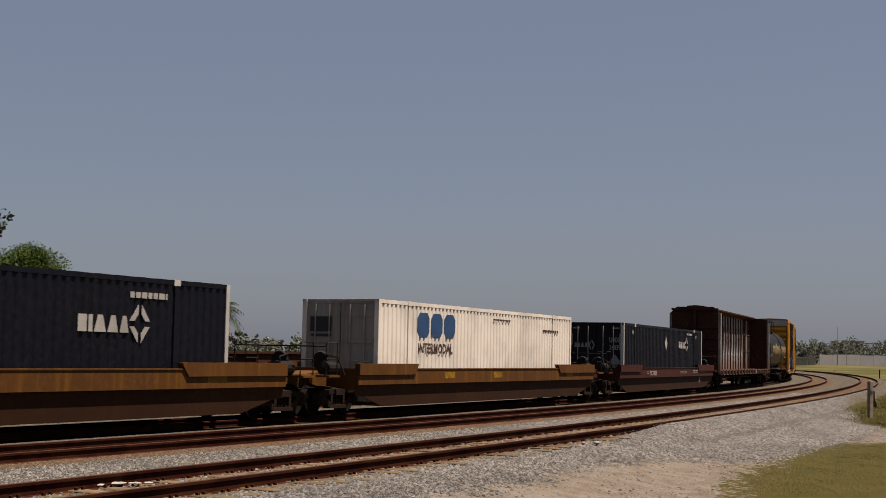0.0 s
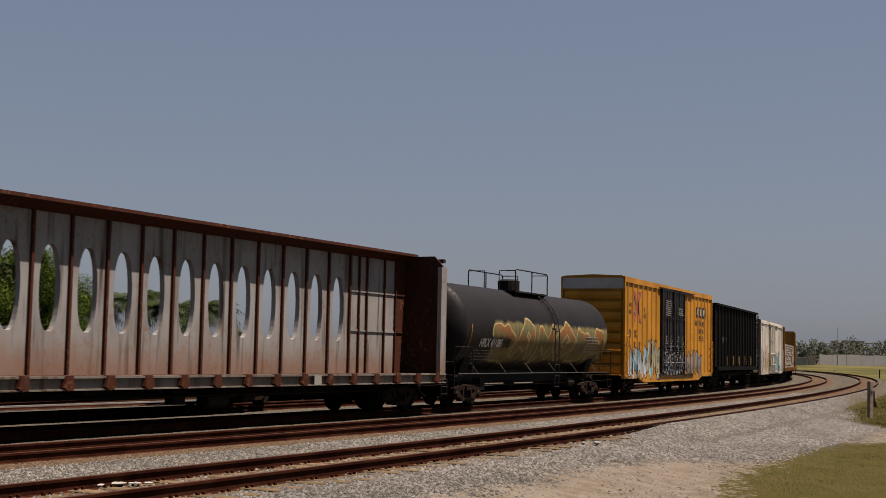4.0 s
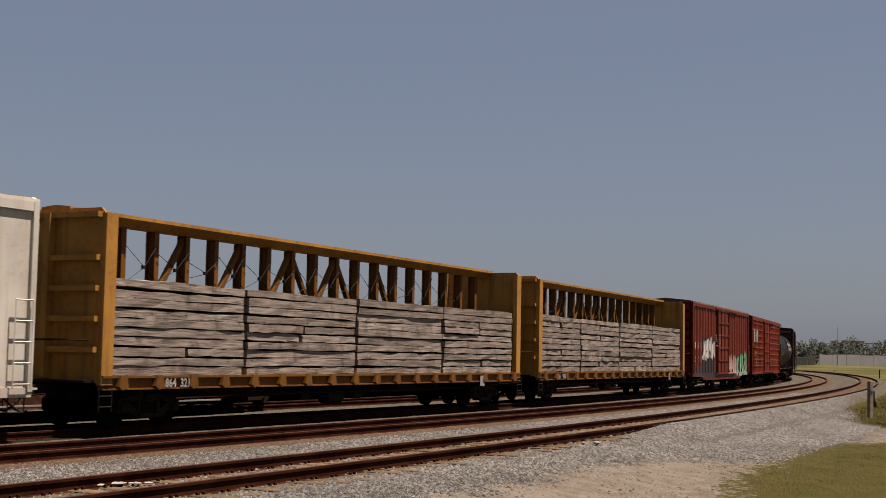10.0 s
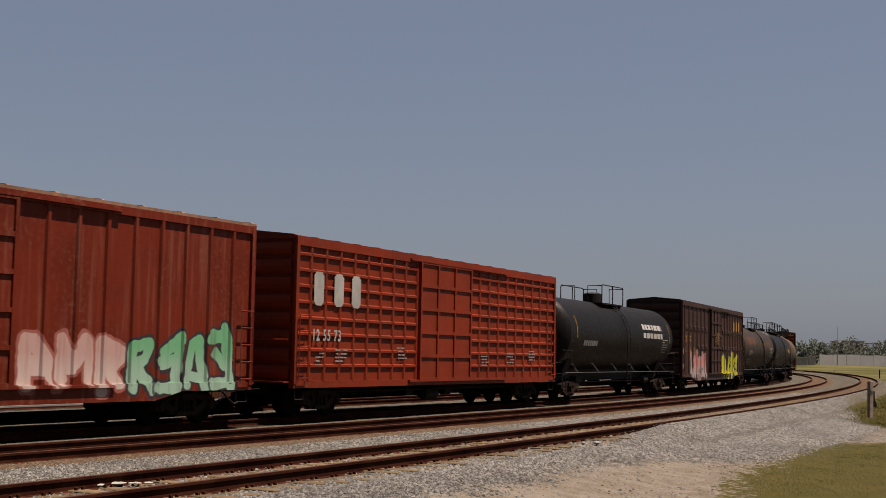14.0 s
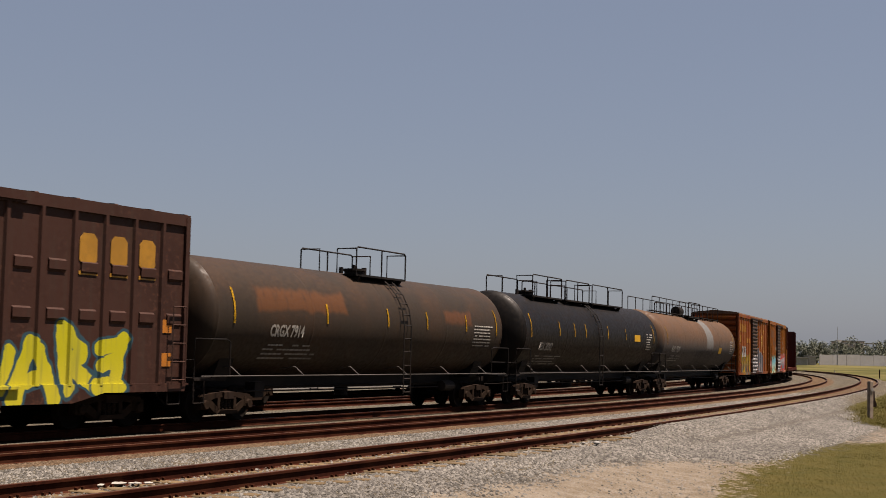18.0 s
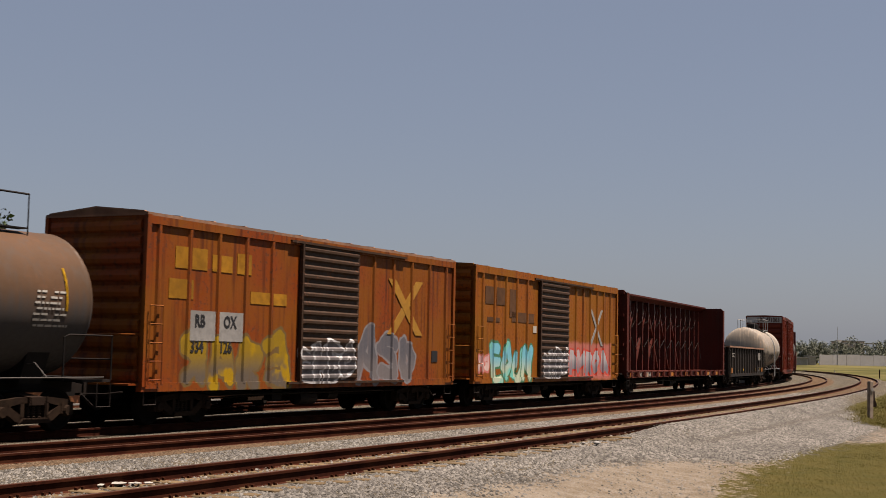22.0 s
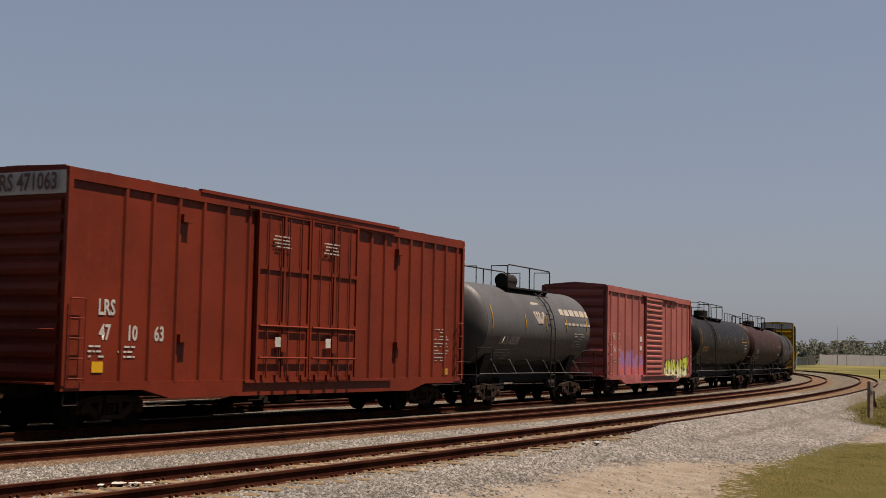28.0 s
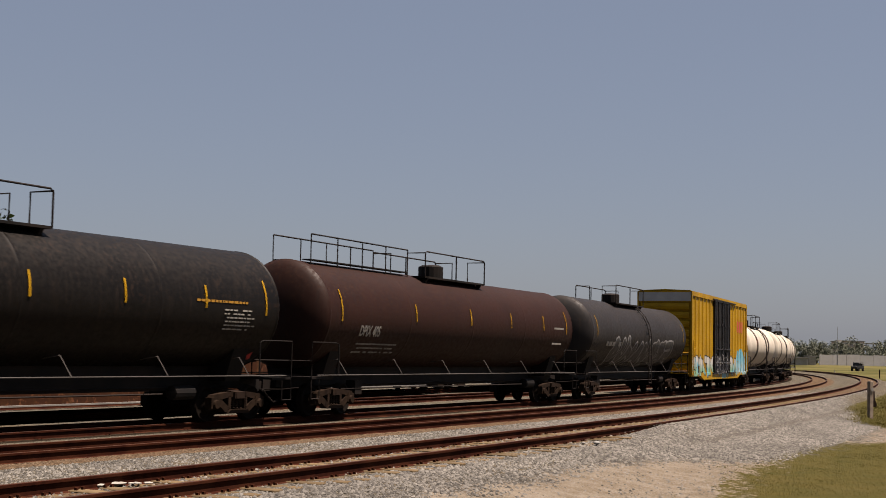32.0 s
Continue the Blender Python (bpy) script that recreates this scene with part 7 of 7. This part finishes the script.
sign(7.4, 8.4, 2.2, 2.85, M["white"], k27, -1.52)
k28 = tank_car(255.8, 271.3, 4.3, M["tank_scrawl"], "dark tank car with pale scrawled writing", platform=(-3.0, 1.6), dome="drum", ladder_x=0.5, stripes=(-7.5, 7.5))
bars(-6.4, -3.6, 2.15, 2.45, 1, M["white"], k28, -1.53, "number", 55)
k29 = box_car(273.0, 291.1, 5.35, M["box_yellow_tall"], "tall yellow boxcar with black doors and white sprayed writing", posts=17, doors=((-2.6, -0.1, "plug", M["box_black"]), (0.0, 2.4, "plug", M["box_black"])), ends=8, end_band=M["band_grey"], ridges=14, rise=0.1, sill=0.98)
sign(5.5, 7.6, 3.5, 4.2, M["red_mark"], k29, -1.446)
for s0 in (293.2, 311.6, 330.0):
    kt = tank_car(s0, s0 + 14.6, 4.25, M["tank_white"], "dirty white tank car with dark bands", platform=(-2.2, 2.2), dome="drum", ladder_x=1.0)
    for x in (-3.4, 3.4):
        bm = bmesh.new()
        lathe(bm, [(x - 0.45, 1.5), (x - 0.45, 1.508), (x + 0.45, 1.508), (x + 0.45, 1.5)], "x", 40, at=(0, 0, 2.75), close=False)
        part("stain_band", bm, M["tank_brown"], kt, smooth=True)



# ---- surroundings: trees, parked cars, field, far edge ----
M["leaf"] = leafy("broad_leaves", (0.02211, 0.04275, 0.003685), (0.063, 0.09408, 0.00924))
# far foliage greyed and lightened: distance haze is mixed into the leaf colour
M["leaf_far"] = leafy("haze_paled_leaves", (0.1, 0.112, 0.085), (0.12, 0.128, 0.1))
M["palm_leaf"] = leafy("palm_leaves", (0.016, 0.027, 0.006), (0.036, 0.05, 0.013))
M["bark"] = plain("grey_brown_bark", (0.16, 0.12, 0.09), 0.95, var=0.4, scale=6, bump=0.5)
M["field"] = plain("dry_field_grass", (0.04365, 0.04365, 0.009856), 0.95, var=0.35, scale=0.25, bump=0.2, tint=(0.1, 0.084, 0.03), spec=0.1)
M["concrete"] = plain("grey_concrete", (0.46, 0.44, 0.42), 0.9, var=0.12, scale=0.7, bump=0.1)
M["post_wood"] = plain("weathered_post", (0.214, 0.1672, 0.1271), 0.95, var=0.4, scale=5, bump=0.4)


def leaf_cloud(centres, radii, n, size, mat, name, seed, squash=0.75):
    """Many small leaf blades in uneven clumps."""
    r = np.random.default_rng(seed)
    c = np.asarray(centres, float)
    k = r.integers(0, len(c), n)
    d = r.normal(size=(n, 3))
    d /= np.linalg.norm(d, axis=1)[:, None]
    p = c[k] + d * (np.asarray(radii)[k] * r.random(n) ** 0.45)[:, None] * np.array([1, 1, squash])
    u = r.normal(size=(n, 3))
    u /= np.linalg.norm(u, axis=1)[:, None]
    w = np.cross(u, r.normal(size=(n, 3)))
    w /= np.linalg.norm(w, axis=1)[:, None]
    s = size * (0.5 + r.random(n))[:, None]
    v = np.stack([p - u * s, p + w * s * 0.55, p + u * s, p - w * s * 0.55], 1)
    f = np.array([[0, 1, 2], [0, 2, 3]])[None] + (np.arange(n) * 4)[:, None, None]
    return soup(name, v.reshape(-1, 3), f.reshape(-1, 3), mat)


def tree(at, height, spread, label, seed, leaves=5000, size=0.22, mat="leaf", clumps=26, low=0.25, group="trees", trunk=0.2):
    rnd = random.Random(seed)
    root = thing("tree", label, "tree", group)
    root.matrix_basis = pose(*at)
    bm = bmesh.new()
    tube(bm, [(0, 0, -0.1), (0.1, 0, height * 0.2), (0.05, 0.1, height * 0.42), (0, 0.1, height * 0.75)], [trunk * 1.3, trunk, trunk * 0.75, trunk * 0.3], 8)
    cs, rs = [], []
    for i in range(clumps):
        t = rnd.random() * math.tau
        h = low + (1 - low) * rnd.random() ** 0.8
        wide = spread * math.sqrt(max(0.05, 1 - ((h - 0.5) / 0.58) ** 2)) * rnd.random() ** 0.5
        c = (math.cos(t) * wide, math.sin(t) * wide, h * height * 0.93)
        cs.append(c)
        rs.append(spread * rnd.uniform(0.16, 0.36))
        if i % 3 == 0:
            tube(bm, [(0.05, 0.05, height * rnd.uniform(0.25, 0.5)), (c[0] * 0.5, c[1] * 0.5, c[2] * 0.75), c], [trunk * 0.5, trunk * 0.3, trunk * 0.1], 5)
    part("trunk", bm, M["bark"], root)
    part("crown", leaf_cloud(cs, rs, leaves, size, M[mat], "crown", seed), None, root)
    return root


def palm(at, height, label, seed, fronds=18, length=2.2, trunk=0.16):
    rnd = random.Random(seed)
    root = thing("palm_tree", label, "palm tree", "palms")
    root.matrix_basis = pose(*at)
    bm = bmesh.new()
    lean = rnd.uniform(-0.3, 0.3)
    tube(bm, [(0, 0, -0.1), (lean * 0.3, 0, height * 0.4), (lean, 0.05, height)], [trunk * 1.3, trunk, trunk * 0.85], 8)
    part("trunk", bm, M["bark"], root)
    V, F = [], []
    for i in range(fronds):
        az, el = rnd.random() * math.tau, rnd.uniform(-0.3, 1.2)
        L = length * rnd.uniform(0.75, 1.15)
        d = Vector((math.cos(az), math.sin(az), 0))
        pts = []
        for j in range(9):
            t = j / 8
            pts.append(Vector((lean, 0.05, height)) + d * (L * t * math.cos(el * (1 - t * 0.3))) + Vector((0, 0, L * (math.sin(el) * t - 0.75 * t * t))))
        side = d.cross(Vector((0, 0, 1)))
        for j in range(8):
            p, q = pts[j], pts[j + 1]
            for k in (-1, 1):
                for m in (0.0, 0.5):
                    b = p.lerp(q, m)
                    w = (q - p).normalized()
                    ln = 0.55 * L * (0.35 + 0.65 * math.sin(math.pi * min(1, (j + m) / 8 + 0.12)))* 0.6
                    tip = b + side * k * ln + w * ln * 0.6 - Vector((0, 0, ln * 0.45))
                    n = len(V)
                    V += [b - w * 0.05, b + w * 0.05, tip]
                    F.append((n, n + 1, n + 2))
    part("crown", soup("crown", [tuple(v) for v in V], F, M["palm_leaf"]), None, root)
    return root


# inside of the curve, behind the train
tree(ahead(48, 92, -0.6), 9.2, 5.0, "broad green leafy tree behind the tracks", 11, 110000, 0.062, clumps=70, low=0.12)
tree(ahead(-90, 88, -0.6), 9.0, 5.0, "dense green leafy tree beside another", 12, 50000, 0.075, clumps=50, low=0.12)
tree(ahead(118, 97, -0.6), 6.6, 2.6, "small green leafy tree at the edge of a grove", 13, 34000, 0.062, clumps=30, low=0.15)
tree(ahead(-92, 60, -0.6), 9.9, 2.9, "tall thin dark tree with feathery branches", 14, 3000, 0.14, "palm_leaf", clumps=18, low=0.5)
for i, (x, d, h, ln) in enumerate(((168, 104, 4.6, 2.2), (186, 108, 5.2, 2.4), (232, 106, 5.3, 2.5), (262, 112, 5.8, 2.6), (292, 108, 4.8, 2.4), (312, 112, 4.9, 2.3), (366, 110, 5.0, 2.4), (392, 118, 5.2, 2.3), (345, 125, 4.4, 2.2))):
    p = ahead(x, d, -0.6)
    palm(p, h + 0.7, "short palm with drooping green fronds", 30 + i, 40, ln)
for i, (x, d, h, sp) in enumerate(((205, 130, 3.6, 2.8), (250, 135, 3.4, 2.6), (330, 140, 3.2, 2.8), (150, 112, 4.2, 2.6), (60, 110, 5.0, 3.4), (424, 160, 5.4, 1.8), (480, 210, 3.6, 3.0), (560, 230, 3.4, 3.2), (640, 240, 3.6, 3.4), (720, 260, 4.0, 3.6), (800, 280, 4.4, 3.6), (880, 300, 4.2, 3.8))):
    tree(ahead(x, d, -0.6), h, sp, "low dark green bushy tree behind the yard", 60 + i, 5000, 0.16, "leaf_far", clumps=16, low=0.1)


def far_woods(x0, x1, d0, d1, h0, h1, n, base, label, seed, leaf=0.7, per=150):
    r = np.random.default_rng(seed)
    cs, rs = [], []
    for i in range(n):
        x, d = r.uniform(x0, x1), r.uniform(d0, d1)
        p = ahead(x, d, base)
        h = r.uniform(h0, h1)
        for j in range(5):
            cs.append((p.x + r.uniform(-1.6, 1.6), p.y + r.uniform(-1.6, 1.6), base + h * r.uniform(0.15, 0.9)))
            rs.append(h * r.uniform(0.12, 0.3))
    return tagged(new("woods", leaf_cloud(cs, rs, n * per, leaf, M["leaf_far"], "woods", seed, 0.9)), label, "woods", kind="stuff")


far_woods(-500, 1120, 560, 660, 6.0, 10.0, 220, -0.6, "low line of grey-green woods far behind", 91, 0.9, 90)
far_woods(1080, 2100, 392, 440, 5.6, 8.6, 170, 0.6, "line of grey-green trees beyond the field", 92, 0.2, 1200)
far_woods(1080, 2100, 372, 384, 3.8, 6.2, 110, 0.6, "shrubby green edge of the woods", 93, 0.2, 800)

# the field that rises gently to a low wall
bm = bmesh.new()
rows = []
prof = ((150, -0.64), (185, -0.5), (235, -0.32), (300, -0.2), (332, 0.6), (360, 1.0), (460, 1.1), (560, 0.4), (700, -0.7))
for d, z in prof:
    rows.append([bm.verts.new(ahead(x, d, z + 0.06 * wobble(x, d, 0.01))) for x in range(1180, 2500, 60)])
for a, b in zip(rows, rows[1:]):
    for i in range(len(a) - 1):
        bm.faces.new((a[i], a[i + 1], b[i + 1], b[i]))
tagged(part("grass_field", bm, M["field"], smooth=True), "dry green and tan grass field beyond the curve", "field", kind="structure")
bm = bmesh.new()
for i in range(12):
    x = 1452 + i * 24
    a, b = ahead(x, 352, 0.8), ahead(x + 23.6, 352, 0.8)
    box(bm, a.x, b.x, 352, 352.4, 0.6, 3.6 + 0.08 * (i % 3))
tagged(part("concrete_wall", bm, M["concrete"]), "long low grey concrete wall before the woods", "wall", kind="structure")
for x0, x1, d, z0, z1, label in ((1406, 1432, 345, 0.9, 2.6, "small white shed beyond the field"), (1434, 1446, 348, 0.9, 3.0, "small pale block beyond the field")):
    a, b = ahead(x0, d), ahead(x1, d)
    root = thing("shed", label, "shed")
    bm = bmesh.new()
    box(bm, a.x, b.x, d, d + 4, z0 - 0.5, z1)
    part("wall", bm, M["pale_wall"] if "pale_wall" in M else M["white"], root)
    bm = bmesh.new()
    prism(bm, [(a.x - 0.3, z1), (b.x + 0.3, z1), (b.x + 0.3, z1 + 0.15), (a.x - 0.3, z1 + 0.3)], d - 0.3, d + 4.3)
    part("roof", bm, M["grey"], root)
# a pale building front that shows over the trees
a, b = ahead(1496, 455), ahead(1531, 455)
bld = thing("building", "pale pinkish flat-roofed building behind the woods", "building")
bm = bmesh.new()
box(bm, a.x, b.x, 455, 470, 0.5, 8.8)
part("wall", bm, plain("pinkish_plaster", (0.45, 0.36, 0.33), 0.8, var=0.15, scale=0.5), bld)
bm = bmesh.new()
box(bm, a.x - 0.3, b.x + 0.3, 454.7, 470.3, 8.8, 9.1)
part("roof", bm, M["grey"], bld)
a, b = ahead(1486, 452), ahead(1560, 452)
bm = bmesh.new()
for i in range(7):
    x = a.x + (b.x - a.x) * i / 6
    box(bm, x - 0.12, x + 0.12, 452, 452.3, 0.5, 8.2)
box(bm, a.x, b.x, 452, 452.3, 7.9, 8.4)
gan = thing("gantry", "pale steel gantry frame behind the woods", "gantry")
part("frame", bm, M["grey"], gan)
# light poles
for x, top_y, d in ((1484, 11.0, 352),):
    p = ahead(x, d, 0.7)
    pole = thing("light_pole", "tall thin grey light pole beyond the field", "light pole", "light poles")
    pole.matrix_basis = pose(*p)
    bm = bmesh.new()
    tube(bm, [(0, 0, -0.3), (0, 0, top_y - 0.7)], [0.07, 0.04], 6)
    part("pole", bm, M["grey"], pole)
tower = thing("tower", "grey square water tower behind the woods", "tower")
p = ahead(1487, 450)
bm = bmesh.new()
box(bm, p.x - 0.8, p.x + 0.8, 450, 452, 0.5, 9.2)
part("shaft", bm, M["concrete"], tower)


def small_post(x, d, z, h, w, mat, label):
    root = thing("marker_post", label, "post", "marker posts")
    p = ahead(x, d, z)
    root.matrix_basis = pose(*p)
    bm = bmesh.new()
    tube(bm, [(0, 0, -0.2), (0, 0, h)], w, 6)
    part("post", bm, mat, root)


small_post(1479, 210, -0.4, 0.85, 0.07, M["white"], "short white marker post in the field")
small_post(1558, 190, -0.5, 1.3, 0.08, M["truck"], "short rusty marker post in the field")
# the wooden post beside the siding
post = thing("wooden_post", "weathered wooden post with a rusty bracket beside the siding", "post")
post.matrix_basis = pose(16.5, 51.6, -0.45, 0, 0.8, 22)
bm = bmesh.new()
box(bm, -0.09, 0.09, -0.085, 0.085, -0.3, 1.5)
bmesh.ops.bevel(bm, geom=bm.edges[:], offset=0.02, segments=1, affect="EDGES")
part("post", bm, M["post_wood"], post)
bm = bmesh.new()
prism(bm, [(0.1, 0.55), (0.24, 0.5), (0.27, 0.62), (0.17, 0.8), (0.16, 1.1), (0.1, 1.15)], -0.06, 0.06)
part("bracket", bm, M["truck"], post)
bm = bmesh.new()
box(bm, -0.05, 0.06, -0.112, -0.1, 1.1, 1.22)
part("plate", bm, M["mark_grey"], post)

M["parked_brown"] = paint("faded_brown_well_car_paint", (0.06, 0.022, 0.01), 0.5, 0.8, 0.5, grime=(0.09, 0.045, 0.016))
# brown empty well cars parked on the inner track
for i in range(9):
    s = -312 + i * 24.5
    root = thing("parked_well_car", "empty brown well car parked on the inner track", "well car", "parked cars")
    root.matrix_basis = on_curve(s, LAT_C if i < 3 else LAT_D)
    a, b = -10.2, 10.2
    for side in (-1, 1):
        bm = bmesh.new()
        y0, y1 = sorted((side * 1.38, side * 1.48))
        prism(bm, [(a, 0.6), (a + 1.7, 0.3), (b - 1.7, 0.3), (b, 0.6), (b, 1.64), (a, 1.64)], y0, y1)
        part("side_girder", bm, M["parked_brown"], root)
        bm = bmesh.new()
        y0, y1 = sorted((side * 1.36, side * 1.56))
        box(bm, a, b, y0, y1, 1.64, 1.72)
        part("top_flange", bm, M["parked_brown"], root)
        bm = bmesh.new()
        y0, y1 = sorted((side * 1.4, side * 1.58))
        box(bm, a + 1.9, b - 1.9, y0, y1, 0.26, 0.3)
        part("bottom_flange", bm, M["mark_grey"], root)
    for x in (a, b):
        bm = bmesh.new()
        box(bm, x - 0.1, x + 0.1, -1.37, 1.37, 0.7, 1.62)
        box(bm, x - 1.0, x + 1.0, -0.4, 0.4, 0.75, 1.1)
        part("end_frame", bm, M["parked_brown"], root)
    bm = bmesh.new()
    box(bm, a + 0.12, b - 0.12, -1.37, 1.37, 0.32, 0.4)
    part("floor", bm, M["parked_brown"], root)
    running_gear(root, (a - 0.4, b + 0.4), (a - 0.9, b + 0.9))

# a shed roof under the trees
shed = thing("shed", "low dark shed with a pale grey sloping roof", "shed")
shed.matrix_basis = pose(*ahead(4, 84, -0.62), 0, 0, 12)
bm = bmesh.new()
box(bm, -2.0, 1.3, -1.2, 1.2, 0, 3.3)
part("wall", bm, M["timber_dark"], shed)
bm = bmesh.new()
prism(bm, [(-2.4, 3.2), (1.8, 3.6), (1.8, 3.7), (-2.4, 3.32)], -1.6, 1.6)
part("roof", bm, M["grey"], shed)

# white scraps and pale stones lying about the siding
rnd = random.Random(77)
for x, y, r in ((-4.28, 17.05, 0.07), (-4.12, 17.3, 0.09), (-4.05, 17.36, 0.06), (-3.95, 17.36, 0.05), (-3.86, 17.38, 0.06), (-3.74, 17.45, 0.06)):
    root = thing("litter", "crumpled white scrap lying between the rails", "litter", "white scraps")
    root.matrix_basis = pose(x, y, 0.02, 0, 0, rnd.uniform(0, 180))
    bm = bmesh.new()
    bmesh.ops.create_icosphere(bm, subdivisions=2, radius=r)
    for v in bm.verts:
        v.co.z = v.co.z * 0.3
        v.co *= 1 + 0.5 * noise.noise(v.co * 14 + Vector((x, y, 0)))
    part("scrap", bm, M["white"], root)
for x, y, r in ((3.18, 27.3, 0.07), (2.9, 27.2, 0.04), (8.84, 39.6, 0.08)):
    root = thing("rock", "pale lump of limestone beside the rail", "rock", "pale rocks")
    root.matrix_basis = pose(x, y, 0.02)
    bm = bmesh.new()
    bmesh.ops.create_icosphere(bm, subdivisions=2, radius=r)
    for v in bm.verts:
        v.co.z *= 0.6
        v.co *= 1 + 0.3 * noise.noise(v.co * 9)
    part("stone", bm, M["mark_grey"], root)

# a dark open utility car that drives along the far road, and a bird
jeep = thing("utility_vehicle", "small black open-sided off-road vehicle on the far road", "vehicle")
bm = bmesh.new()
prism(bm, [(-1.7, 0.5), (1.7, 0.5), (1.75, 0.9), (1.6, 1.15), (0.6, 1.2), (-1.6, 1.2), (-1.75, 0.9)], -0.75, 0.75)
part("body", bm, M["black"], jeep)
bm = bmesh.new()
for x in (-1.5, -0.2, 0.7):
    for y in (-0.7, 0.7):
        tube(bm, [(x, y, 1.15), (x * 0.9, y * 0.95, 1.85)], 0.05, 5)
box(bm, -1.5, 0.75, -0.75, 0.75, 1.82, 1.92)
part("roof_frame", bm, M["black"], jeep)
for x in (-1.1, 1.1):
    for y in (-0.75, 0.75):
        bm = bmesh.new()
        lathe(bm, [(-0.12, 0.2), (-0.12, 0.4), (0.12, 0.4), (0.12, 0.2)], "y", 16)
        w = part("wheel", bm, M["steel"], jeep)
        w.matrix_basis = pose(x, y, 0.4)
bm = bmesh.new()
box(bm, -1.9, -1.78, -0.45, 0.1, 0.7, 1.2)
part("spare_wheel", bm, M["grey"], jeep)
for x in (-0.9, 0.1):
    for y in (-0.38, 0.38):
        bm = bmesh.new()
        prism(bm, [(x - 0.3, 1.1), (x + 0.3, 1.1), (x + 0.3, 1.3), (x - 0.1, 1.32), (x - 0.2, 1.72), (x - 0.34, 1.72)], y - 0.28, y + 0.28)
        part("seat", bm, M["black"], jeep)
bm = bmesh.new()
prism(bm, [(0.68, 1.18), (0.76, 1.18), (0.68, 1.84), (0.6, 1.84)], -0.72, 0.72)
part("windscreen", bm, M["black"], jeep)
for y in (-0.5, 0.5):
    bm = bmesh.new()
    lathe(bm, [(-0.03, 0.03), (-0.03, 0.1), (0.03, 0.1), (0.03, 0.03)], "x", 12)
    w = part("headlight", bm, M["grey"], jeep)
    w.matrix_basis = pose(1.74, y, 0.95)
bird = thing("bird", "small dark bird gliding across the sky", "bird")
bm = bmesh.new()
lathe(bm, [(-0.09, 0.006), (-0.04, 0.025), (0.03, 0.025), (0.08, 0.006)], "x", 8)
part("body", bm, M["black"], bird)
for k in (-1, 1):
    bm = bmesh.new()
    prism(bm, [(-0.03, 0), (0.04, 0), (0.01, k * 0.12), (-0.04, k * 0.2)], 0.0, 0.008, "z")
    part("wing", bm, M["black"], bird)


# ---- motion ----
def motions():
    for ob, s, local in RIDERS:
        walk(ob, [(t, on_curve(s - travelled(t)) @ local) for t in range(0, 33)])
    walk(jeep, [(t, pose(*ahead(1519 + 31 * (32 - t), 300, -0.2), 0, 0, 228)) for t in (0, 16, 32)])
    way = ((0, 7600, 20), (22, 1760, 17), (23, 1493, 17.5), (24.4, 1122, 18), (26.5, 410, 12.9), (28, -150, 12), (32, -1700, 12))
    walk(bird, [(t, pose(*ahead(x, 120, up), 0, 0, 180)) for t, x, up in way])


motions()
